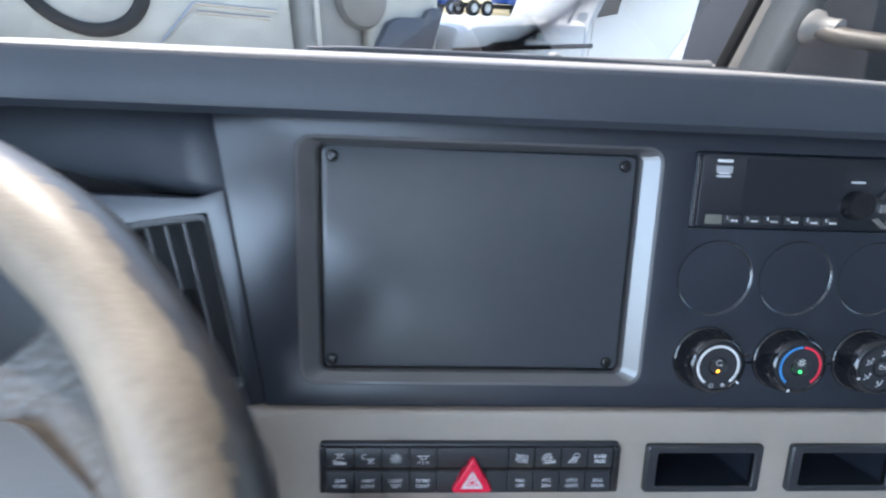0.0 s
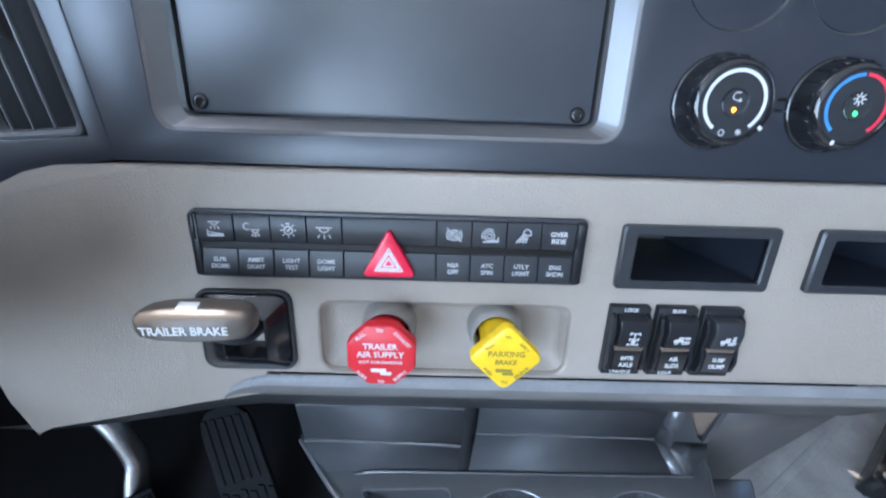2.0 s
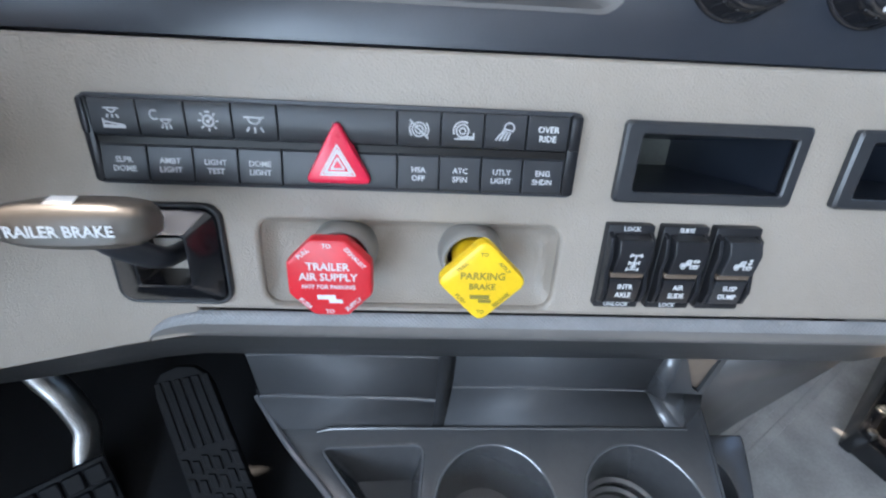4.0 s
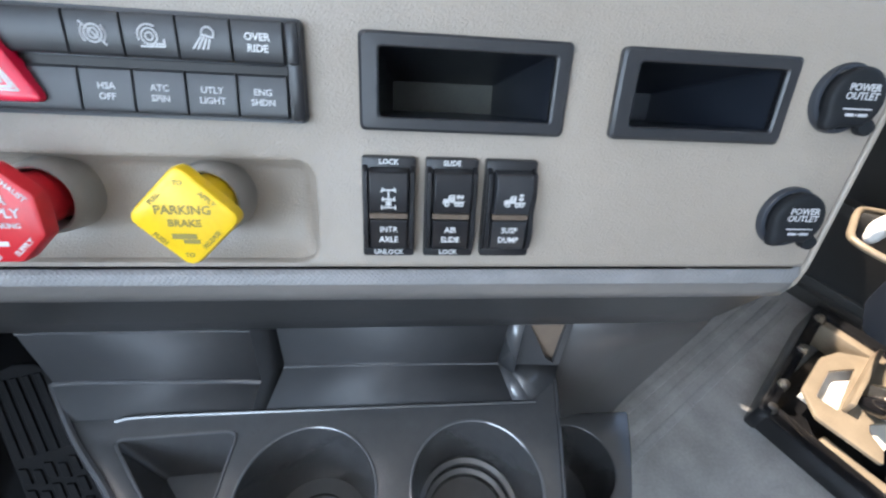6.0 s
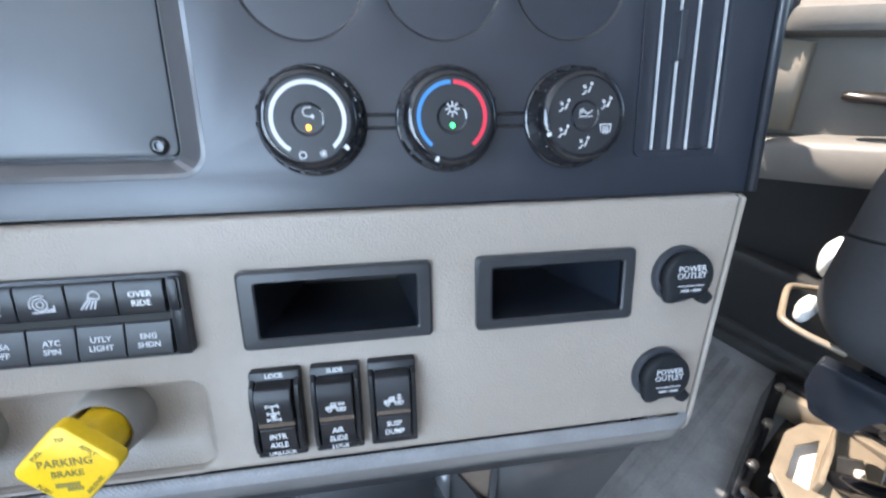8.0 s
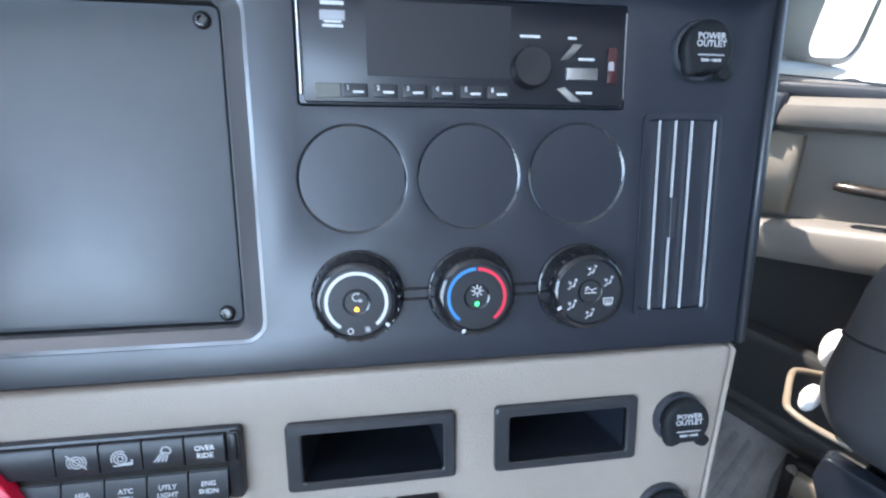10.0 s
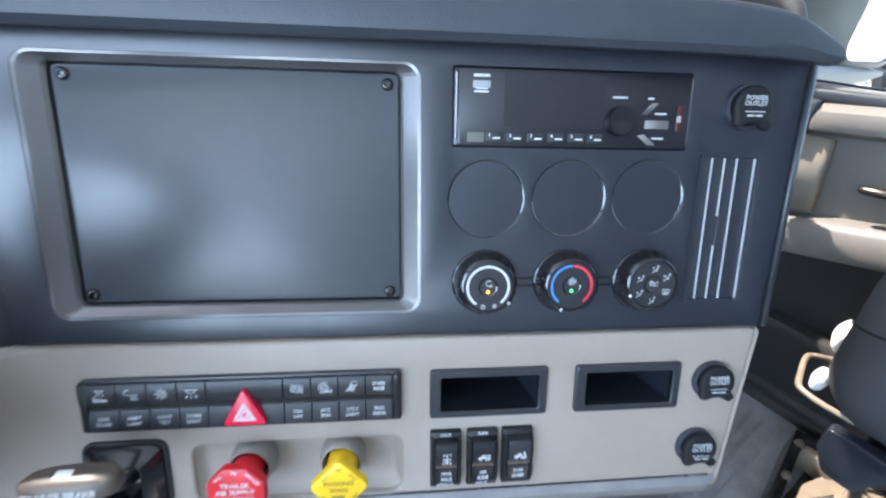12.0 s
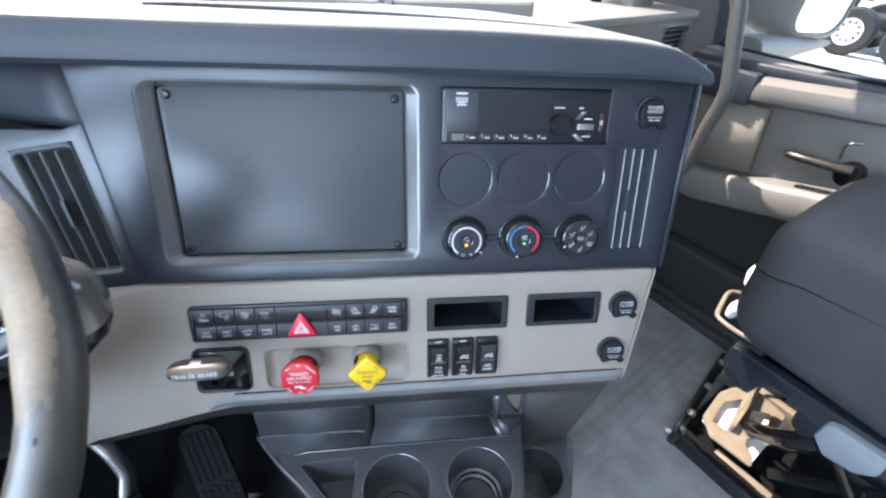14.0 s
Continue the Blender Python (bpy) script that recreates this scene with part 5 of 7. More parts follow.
part("volume_knob", bm, GLOSS, rad, "gloss black volume knob", CAB)
for pts in ([(.775, .55), (.80, .55), (.845, .40), (.815, .40)], [(.795, .62), (.895, .62), (.895, .73), (.795, .73)], [(.765, .82), (.79, .80), (.845, .94), (.81, .94)]):
    bm = B()
    slab(bm, [(ru(u), rv(v)) for u, v in pts], 0.3452, 0.3466, None, 0.0003)
    part("silver_button", bm, STEEL, rad, "brushed silver button", CAB)
bm = B()
slab(bm, rrect(ru(.928), ru(.958), rv(.76), rv(.42), 0.001, 2), 0.3455, 0.3466, None, 0.0003)
part("usb_flap", bm, mat("dark_red_flap", (0.050, 0.012, 0.013), 0.3), rad, "dark red port flap", CAB)
bars([(0, 0, 0.0008, 0.005), (0.0004, 0.0026, 0.0016, 0.0008)], rad, INKG, facing(ru(.937), 0.3452, rv(.60)))


# climate knobs
def climate_knob(x, z, kind):
    th = thing("climate_knob", (x, 0.350, z), {"fan": "gloss black fan speed knob with a white printed arc", "heat": "gloss black temperature knob with a blue and red arc", "mode": "gloss black air direction knob with white pictograms"}[kind], "control knob", "climate knobs", frame_of=CAB)
    bm = B()
    lathe(bm, [(0.0297, 0.0), (0.0296, 0.0010), (0.0290, 0.0018), (0.0276, 0.0022)], facing(x, 0.350, z), 48, cap=False)
    part("base_ring", bm, GLOSS, th, "black base ring", CAB)
    bm = B()
    lathe(bm, [(0.0283, 0.0), (0.0278, 0.005), (0.0263, 0.013), (0.0247, 0.0172), (0.0228, 0.0186), (0.0215, 0.0188), (0.0210, 0.0178)], facing(x, 0.350, z), 56, cap=False)
    part("grip", bm, GLOSS, th, "gloss black knurled grip", CAB)
    bm = B()
    lathe(bm, [(0.0211, 0.0), (0.0, 0.0001)], facing(x, 0.3322, z), 56, cap=False)
    part("dial_face", bm, KEY, th, "satin black dial face", CAB)
    for k in range(20):
        bm = B()
        a = radians(k * 360 / 20 + 4)
        m = facing(x, 0.350, z) @ pose(0.0268 * math.cos(a), 0.0268 * math.sin(a), 0.009, 0, 0, math.degrees(a)) @ pose(0, 0, 0, 0, -13, 0)
        box(bm, -0.0004, 0.0009, -0.0012, 0.0012, -0.0058, 0.0055, 0.0003, 1, m)
        part("grip_rib", bm, GLOSS, th, "", CAB)
    bm = B()
    lathe(bm, [(0.0085, 0.0), (0.0082, 0.0006), (0.006, -0.0004), (0.0, -0.0010)], facing(x, 0.3322, z), 32)
    part("push_button", bm, GLOSS, th, "dished centre push button", CAB)
    fm = facing(x, 0.33205, z)
    if kind == "mode":
        for u, v, ic in ((.0010, .0145, "seated"), (-.0120, .0058, "seated"), (.0128, .0068, "seated"), (-.0120, -.0080, "seated"), (.0128, -.0068, "screen"), (.0005, -.0145, "seated")):
            icon(ic, 0, 0, 0, 0.0066, INK, th, m=fm @ Matrix.Translation((u, v, 0)))
        icon("ac", 0, 0, 0, 0.0075, INK, th, m=facing(x, 0.3314, z + 0.001))
    else:
        W = 0.0026
        if kind == "fan":
            bm = B()
            lathe(bm, [(0.0170, 0), (0.0170, 0.00025), (0.0191, 0.00025), (0.0191, 0)], fm, 44, -50, 286)
            part("arc_print", bm, INK, th, "white printed arc", CAB)
            strokes_at = B()
            strokes(strokes_at, [arc(-0.0042, -0.0178, 0.0017, 0, 360, 12)], fm, 0.0006)
            part("off_mark", strokes_at, INK, th, "", CAB)
            icon("fan", 0, 0, 0, 0.0042, INK, th, m=fm @ Matrix.Translation((0.0062, -0.0172, 0)))
            icon("recirc", 0, 0, 0, 0.0075, INK, th, m=facing(x, 0.3314, z + 0.0035))
        else:
            for a0, mt, nm in ((92, BLUE, "blue_arc"), (-52, REDP, "red_arc")):
                bm = B()
                lathe(bm, [(0.0170, 0), (0.0170, 0.00025), (0.0191, 0.00025), (0.0191, 0)], fm, 28, a0, 140)
                part(nm, bm, mt, th, "printed temperature arc", CAB)
            icon("snow", 0, 0, 0, 0.0075, INK, th, m=facing(x, 0.3314, z + 0.0042))
        bm = B()
        lathe(bm, [(0.0014, 0), (0.0012, 0.0004), (0.0, 0.0005)], facing(x, 0.3316, z - 0.0042), 12)
        part("lamp", bm, AMBER if kind == "fan" else GREEN, th, "small lit indicator", CAB)
    a = {"fan": -38, "heat": -112, "mode": 205}[kind]
    bm = B()
    strokes(bm, [[(0.0225 * math.cos(radians(a)), 0.0225 * math.sin(radians(a))), (0.0240 * math.cos(radians(a)), 0.0240 * math.sin(radians(a)))]], facing(x, 0.3310, z), 0.0020)
    part("pointer", bm, INK, th, "white pointer mark", CAB)


climate_knob(0.2585, 1.0485, "fan")
climate_knob(0.3330, 1.0485, "heat")
climate_knob(0.4085, 1.0485, "mode")


# power outlets
def outlet(x, z, y):
    th = thing("power_outlet", (x, y, z), "black capped power outlet with white lettering", "power outlet", "power outlets", frame_of=CAB)
    bm = B()
    lathe(bm, [(0.0196, 0.0), (0.0196, 0.0026), (0.0188, 0.0040), (0.0168, 0.0044), (0.0160, 0.0020)], facing(x, y, z), 40, cap=False)
    part("collar", bm, SATIN, th, "black outlet collar", CAB)
    bm = B()
    lathe(bm, [(0.0150, 0.0), (0.0150, 0.0056)], facing(x + 0.0012, y, z), 44)
    part("plug", bm, RUBBER, th, "black rubber neck of the cap", CAB)
    bm = B()
    rim = [(0.0174 * math.cos(radians(a)), 0.0174 * math.sin(radians(a))) for a in range(-38, 206, 7)] + [(-0.0160, -0.0106), (-0.0158, -0.0142), (-0.0142, -0.0168), (-0.0112, -0.0174), (-0.0080, -0.0166), (-0.0055, -0.0152), (0.0, -0.0148), (0.0080, -0.0148)]
    loft(bm, [[(x + 0.0012 + u * k, y - d, z + v * k) for u, v in rim] for k, d in ((0.92, 0.0046), (0.99, 0.0052), (1.0, 0.0066), (1.0, 0.0086), (0.975, 0.0098), (0.92, 0.0106), (0.80, 0.0111), (0.4, 0.0113))], True, True)
    part("cap", bm, RUBBER, th, "domed black rubber cap with a moulded foot", CAB)
    bm = B()
    slab(bm, soft_poly([(x + 0.0085, z - 0.0125), (x + 0.0155, z - 0.0090), (x + 0.0215, z - 0.0150), (x + 0.0165, z - 0.0205), (x + 0.0100, z - 0.0180)], 0.0028), y - 0.0096, y - 0.0048, None, 0.0012)
    part("pull_tab", bm, RUBBER, th, "rubber pull tab", CAB)
    m = facing(x + 0.0012, y - 0.0116, z)
    lettering("POWER\nOUTLET", 0, 0, 0, 0.0054, INKP, th, m=m @ Matrix.Translation((0, 0.0040, 0)), wide=1.05)
    bars([(0, -0.0050, 0.018, 0.0008), (-0.0040, -0.0082, 0.0046, 0.0016), (0.0002, -0.0082, 0.0012, 0.0006), (0.0044, -0.0082, 0.0050, 0.0016)], th, INKP, m)


outlet(0.4865, 1.2045, 0.350)
outlet(0.4865, 0.9475, 0.3435)
outlet(0.4785, 0.8755, 0.3435)

# switch bank
bank = thing("switch_bank", (0.049, 0.3435, 0.923), "black bank of dashboard rocker switches with a red hazard switch", "switch panel", frame_of=CAB)
bm = B()
slab(bm, rrect(-0.0855, 0.1835, 0.9225, 0.9705, 0.003, 3), 0.3385, 0.3445, None, 0.001)
part("frame", bm, SATIN, bank, "black switch frame", CAB)
for x0, x1 in ((-0.0850, -0.0800), (0.1762, 0.1830)):
    bm = B()
    slab(bm, rrect(x0, x1, 0.9238, 0.9692, 0.0018, 3), 0.3362, 0.340, None, 0.0008)
    cap = part("end_cap", bm, PADDLE, bank, "smooth black end cap", CAB)
    bm = B()
    slab(bm, rrect(x0 + 0.0003, x1 - 0.0012, 0.9500, 0.9685, 0.0015, 3), 0.3350, 0.337, None, 0.0008)
    part("cap_step", bm, PADDLE, cap, "", CAB)
bm = B()
box(bm, -0.0795, 0.1760, 0.3374, 0.3386, 0.9448, 0.9492, 0.0003, 1)
part("crease_strip", bm, CREASE, bank, "dark brown strip between the switch halves", CAB)


def key(x0, x1, words, pict, parent, blank=False):
    """One rocker: an upper and a lower half that meet in a dark crease."""
    sec_u = [(0.3352, 0.9685), (0.3345, 0.9668), (0.3342, 0.9512), (0.3352, 0.9498)]
    sec_l = [(0.3378, 0.9455), (0.3362, 0.9440), (0.3338, 0.9275), (0.3345, 0.9250)]
    bm = B()
    for sec in (sec_u, sec_l):
        loft(bm, [[(x, y, z) for y, z in sec] + [(x, 0.341, sec[-1][1]), (x, 0.341, sec[0][1])] for x in (x0 + 0.0003, x1 - 0.0003)], True, True)
    k = part("switch", bm, KEY, parent, "" if blank else "black rocker switch with white print", CAB, 0.0005, 1)
    if words:
        for i, wd in enumerate(words.split("\n")):
            lettering(wd, (x0 + x1) / 2, 0.3349 - i * 0.0007, 0.9368 - i * 0.0047, 0.0043, INKP, k, tip=-7, wide=1.0)
    if pict and pict.isupper():
        for i, wd in enumerate(pict.split("\n")):
            lettering(wd, (x0 + x1) / 2, 0.3341, 0.9612 - i * 0.0049, 0.0046, INK, k, wide=1.0)
    elif pict:
        icon(pict, (x0 + x1) / 2, 0.3341, 0.9590, 0.0102, INKP, k)
    return k


xsL = [-0.0790, -0.0545, -0.0302, -0.0062, 0.0175]
xsR = [0.0810, 0.1046, 0.1282, 0.1518, 0.1754]
for i, (w, p) in enumerate((("SLPR\nDOME", "sleeper"), ("AMBT\nLIGHT", "ambient"), ("LIGHT\nTEST", "lamp_test"), ("DOME\nLIGHT", "dome"))):
    key(xsL[i], xsL[i + 1], w, p, bank)
for i, (w, p) in enumerate((("HSA\nOFF", "hill_off"), ("ATC\nSPIN", "traction"), ("UTLY\nLIGHT", "work_lamp"), ("ENG\nSHDN", "OVER\nRIDE"))):
    key(xsR[i], xsR[i + 1], w, p, bank)
key(0.0175, 0.0810, "", "", bank, True)
bm = B()
slab(bm, soft_poly([(0.0302, 0.9285), (0.0678, 0.9285), (0.0490, 0.9632)], 0.005), 0.3300, 0.338, None, 0.0016)
hz = part("hazard_switch", bm, HAZ, bank, "raised red triangular hazard switch", CAB)
bm = B()
for r, w in ((0.0108, 0.0009), (0.0080, 0.0013), (0.0040, 0.0010)):
    t = [(r * math.cos(radians(a)), r * math.sin(radians(a))) for a in (90, 210, 330, 90)]
    strokes(bm, [t], facing(0.0490, 0.32985, 0.9388), w)
part("triangle_print", bm, INK, hz, "white double triangle", CAB)

# open storage pockets
for x0, x1 in ((0.2095, 0.3200), (0.3475, 0.4525)):
    th = thing("storage_pocket", ((x0 + x1) / 2, 0.3435, 0.921), "empty black storage pocket with a charcoal rim", "storage pocket", "fascia pockets", frame_of=CAB)
    ro = rrect(x0, x1, 0.9205, 0.9680, 0.003, 3)
    r1 = rrect(x0 + 0.0015, x1 - 0.0015, 0.922, 0.9665, 0.003, 3)
    ri = rrect(x0 + 0.0100, x1 - 0.0085, 0.9275, 0.9610, 0.002, 3)
    rb = rrect(x0 + 0.0165, x1 - 0.0165, 0.9232, 0.9446, 0.001, 3)
    bm = B()
    loft(bm, [lo(ro, 0.3440), lo(ro, 0.3400), lo(r1, 0.3385), lo(rrect(x0 + 0.009, x1 - 0.0075, 0.9268, 0.9617, 0.002, 3), 0.3382), lo(ri, 0.3390), lo(ri, 0.3440)])
    part("bezel", bm, POCKB, th, "charcoal bevelled bezel", CAB, sharp=25)
    bm = B()
    loft(bm, [lo(ri, 0.3400), lo(ri, 0.352), lo(rb, 0.455)])
    part("liner", bm, BLACK, th, "black pocket liner", CAB)
    # left pocket's back wall gets a paler colour so that it reads as lit
    bm = B()
    slab(bm, rb, 0.455, 0.458)
    part("back", bm, OLIVE if x0 < 0.3 else BLACK, th, "back wall of the pocket, left one paler to read as lit", CAB)
    # thin gloss rib added only to draw a highlight along the bezel's edge
    bm = B()
    box(bm, x1 - 0.0090, x1 - 0.0084, 0.3395, 0.3425, 0.929, 0.9595)
    part("edge_highlight_rib", bm, GLOSS, th, "", CAB)

# rocker switches
for x0, top, words, foot, pict in ((0.2100, "LOCK", "INTR\nAXLE", "UNLOCK", "axle"), (0.2447, "SLIDE", "AIR\nSLIDE", "LOCK", "truck"), (0.2787, "", "SUSP\nDUMP", "", "truck_down")):
    x1 = x0 + 0.0292
    th = thing("rocker_switch", ((x0 + x1) / 2, 0.3435, 0.8495), "tall black rocker switch with white print", "rocker switch", "axle and suspension switches", frame_of=CAB)
    bm = B()
    slab(bm, rrect(x0, x1, 0.8495, 0.9070, 0.0012, 2), 0.3375, 0.3445, None, 0.0008)
    part("bezel", bm, PADDLE, th, "black switch bezel", CAB)
    for xx in (x0 + 0.0005, x1 - 0.0034):
        bm = B()
        sec = [(0.3380, 0.9030), (0.3330, 0.9000), (0.3305, 0.8890), (0.3325, 0.8780), (0.3300, 0.8660), (0.3330, 0.8560), (0.3380, 0.8540)]
        loft(bm, [[(x, y, z) for y, z in sec] for x in (xx, xx + 0.0029)], True, True)
        part("guard", bm, PADDLE, th, "side guard", CAB, 0.0006, 1)
    a, b = x0 + 0.0042, x1 - 0.0042
    bm = B()
    up = [(0.3370, 0.9020), (0.3290, 0.9005), (0.3262, 0.8930), (0.3292, 0.8780), (0.3370, 0.8770)]
    loft(bm, [[(x, y, z) for y, z in up] for x in (a, b)], True, True)
    pu = part("paddle", bm, PADDLE if top else KEY, th, "upper paddle half", CAB, 0.0010, 2)
    bm = B()
    box(bm, a, b, 0.3310, 0.3370, 0.8742, 0.8774, 0.0004, 1)
    part("lens", bm, AMBERP, th, "smoked indicator strip", CAB)
    bm = B()
    dn = [(0.3370, 0.8742), (0.3305, 0.8737), (0.3325, 0.8575), (0.3345, 0.8550), (0.3370, 0.8545)]
    loft(bm, [[(x, y, z) for y, z in dn] for x in (a, b)], True, True)
    pd2 = part("paddle", bm, PADDLE if top else KEY, th, "lower paddle half", CAB, 0.0010, 2)
    icon(pict, 0, 0, 0, 0.0102, INK, pu, m=facing((a + b) / 2, 0.3266, 0.8868, 0, 11))
    for i, wd in enumerate(words.split("\n")):
        lettering(wd, 0, 0, 0, 0.0046, INK, pd2, m=facing((a + b) / 2, 0.3308 + i * 0.0004, 0.8680 - i * 0.0060, 0, -7), wide=0.95)
    if top:
        lettering(top, (x0 + x1) / 2, 0.3372, 0.9045, 0.0040, INK, th)
        lettering(foot, (x0 + x1) / 2, 0.3372, 0.8520, 0.0040, INK, th)


# air brake valves
def valve(x, z, outline, material, label, ink, kx):
    th = thing("valve_knob", (x, 0.356, z), label, "valve knob", "air brake valves", frame_of=CAB)
    bm = B()
    lathe(bm, [(0.0212, -0.002), (0.0209, 0.004), (0.0198, 0.0140), (0.0187, 0.0190), (0.0177, 0.0202), (0.0166, 0.0196), (0.0160, 0.0176), (0.0156, 0.0)], facing(x - 0.0025, 0.3565, z - 0.005), 48, cap=False)
    part("collar", bm, COLLAR, th, "grey conical collar", CAB)
    bm = B()
    lathe(bm, [(0.0156, 0.0), (0.0156, 0.0005), (0.0, 0.0006)], facing(x - 0.0025, 0.3535, z - 0.005), 32)
    part("bore", bm, SHADEBLK, th, "", CAB)
    bm = B()
    lathe(bm, [(0.0138, 0.0), (0.0138, 0.036), (0.016, 0.041)], facing(kx - 0.001, 0.3550, z - 0.0045), 36)
    part("stem", bm, material, th, "", CAB)
    bm = B()
    slab(bm, [(kx + u, z - 0.004 + v) for u, v in outline], 0.3065, 0.3150, None, 0.0026)
    return th, part("knob", bm, material, th, "moulded plastic valve knob", CAB)


oct_out = [(0.0250 * math.cos(radians(22.5 + 45 * k)), 0.0250 * math.sin(radians(22.5 + 45 * k))) for k in range(8)]
v1, k1 = valve(0.0490, 0.8850, soft_poly(oct_out, 0.002, 3), RED, "red octagonal trailer air supply valve knob", INK, 0.0460)
for i, (w, s) in enumerate((("TRAILER", 0.0062), ("AIR SUPPLY", 0.0062))):
    lettering(w, 0.0455, 0.3063, 0.8885 - 0.0062 * i, s, INK, k1)
lettering("NOT FOR PARKING", 0.0455, 0.3063, 0.8765, 0.0033, INK, k1)
bars([(-0.002, 0, 0.0085, 0.0028), (0.003, -0.0024, 0.0060, 0.0024)], k1, INK, facing(0.0460, 0.3063, 0.8702))
for w, a in (("PULL", 130), ("TO", 90), ("EXHAUST", 42)):
    lettering(w, 0.0455 + 0.0198 * math.cos(radians(a)), 0.3063, 0.8808 + 0.0198 * math.sin(radians(a)), 0.0035, INK, k1, spin=a - 90)
for w, a in (("PUSH", 228), ("TO", 270), ("SUPPLY", 312)):
    lettering(w, 0.0455 + 0.0198 * math.cos(radians(a)), 0.3063, 0.8808 + 0.0198 * math.sin(radians(a)), 0.0035, INK, k1, spin=a + 90)
v2, k2 = valve(0.1300, 0.8850, soft_poly([(0.0262, 0), (0, 0.0262), (-0.0262, 0), (0, -0.0262)], 0.006, 4), YEL, "yellow diamond parking brake valve knob", INKY, 0.1300)
for i, (w, s) in enumerate((("PARKING", 0.0060), ("BRAKE", 0.0050))):
    lettering(w, 0.1300, 0.3063, 0.8850 - 0.0064 * i, s, INKY, k2)
bars([(-0.001, 0, 0.0095, 0.0026), (0.002, -0.0026, 0.0062, 0.0020)], k2, INKY, facing(0.1300, 0.3063, 0.8722))
for w, u, v, sp in (("PULL", -0.0115, 0.0095, 45), ("TO", 0.0, 0.0170, 0), ("APPLY", 0.0115, 0.0095, -45), ("PUSH", -0.0118, -0.0100, -45), ("TO", 0.0, -0.0185, 0), ("RELEASE", 0.0112, -0.0105, 45)):
    lettering(w, 0.1300 + u, 0.3063, 0.8810 + v, 0.0031, INKY, k2, spin=sp)

# trailer brake lever
tb = thing("trailer_brake_lever", (-0.058, 0.3435, 0.844), "pewter trailer brake hand lever in a black bezel", "brake lever", frame_of=CAB)
bm = B()
plate(bm, rrect(-0.0930, -0.0232, 0.8445, 0.9110, 0.010), [rrect(-0.0905, -0.0257, 0.8470, 0.9085, 0.008)], 0.3395, 0.3445, 0.0012)
part("bezel", bm, KEY, tb, "black rounded bezel", CAB)
bm = B()
ringy = lambda x0, x1, z0, z1, r, y: [(x, y, z) for x, z in rrect(x0, x1, z0, z1, r, 3)]
loft(bm, [ringy(-0.0908, -0.0254, 0.8467, 0.9088, 0.008, 0.3430), ringy(-0.0895, -0.0264, 0.8478, 0.9078, 0.007, 0.3385), ringy(-0.0695, -0.0365, 0.8635, 0.8975, 0.003, 0.3245), ringy(-0.0685, -0.0375, 0.8645, 0.8965, 0.002, 0.3240), ringy(-0.0675, -0.0385, 0.8655, 0.8955, 0.002, 0.3250), ringy(-0.0665, -0.0395, 0.8690, 0.8940, 0.002, 0.3520)], False, True)
part("hood", bm, GLOSS, tb, "glossy black hollow hood with sloped faces", CAB, sharp=22)
bm = B()
tube(bm, smooth_path([(-0.050, 0.348, 0.880), (-0.052, 0.326, 0.883), (-0.056, 0.304, 0.898), (-0.058, 0.288, 0.914)], 5), 0.0072, 12, flat=0.8)
part("arm", bm, SATIN, tb, "black lever arm", CAB)
bm = B()
rings = []
for u, hh, dd in ((-0.0905, 0.0030, 0.0030), (-0.0895, 0.0060, 0.0060), (-0.085, 0.0088, 0.0090), (-0.074, 0.0104, 0.0115), (-0.056, 0.0110, 0.0125), (-0.038, 0.0104, 0.0120), (-0.028, 0.0088, 0.0100), (-0.0235, 0.0060, 0.0070), (-0.0225, 0.0030, 0.0030)):
    yy = 0.282
    zc = 0.9195 + 0.03 * (u + 0.056)
    rings.append([(u, yy - dd, zc - hh * 0.62), (u, yy - dd, zc + hh * 0.55), (u, yy - dd * 0.75, zc + hh * 0.88), (u, yy - dd * 0.1, zc + hh), (u, yy + dd * 0.7, zc + hh * 0.9), (u, yy + dd, zc), (u, yy + dd * 0.7, zc - hh * 0.9), (u, yy - dd * 0.5, zc - hh)])
loft(bm, rings, True, True)
hd = part("handle", bm, PEWTER, tb, "pewter-coloured paddle handle", CAB, sharp=50)
lettering("TRAILER BRAKE", -0.0575, 0.2692, 0.9190, 0.0070, INK, hd, spin=2)
bm = B()
strokes(bm, [[(-0.004, 0), (0.004, 0)]], pose(-0.058, 0.278, 0.9306, 20, 0, 0), 0.006)
part("top_mark", bm, INK, hd, "white square mark", CAB)

# ---- steering wheel ----
WC, WN = Vector((-0.032, 0.485, 0.781)), Vector((-0.353, -0.568, 0.744)).normalized()
WX = Vector((1, 0, 0))
WX = (WX - WN * WX.dot(WN)).normalized()
WHEEL = Matrix((WX, WN.cross(WX), WN)).transposed().to_4x4()
WHEEL.translation = WC
wh = thing("steering_wheel", tuple(WC - WN * 0.05), "worn black leather steering wheel with spoke switches", "steering wheel")
bm = B()
RW2 = 0.222
n = 96
pts = [(RW2 * math.cos(2 * math.pi * k / n), RW2 * math.sin(2 * math.pi * k / n), 0) for k in range(n)]
tube(bm, pts, [0.0162 + 0.0009 * math.sin(9 * 2 * math.pi * k / n) ** 2 for k in range(n)], 20, True)
part("rim", bm, RIML, wh, "black leather rim with worn grip", WHEEL)
# the rim's top coat has rubbed away down to a ragged tear
bm = B()
rws = []
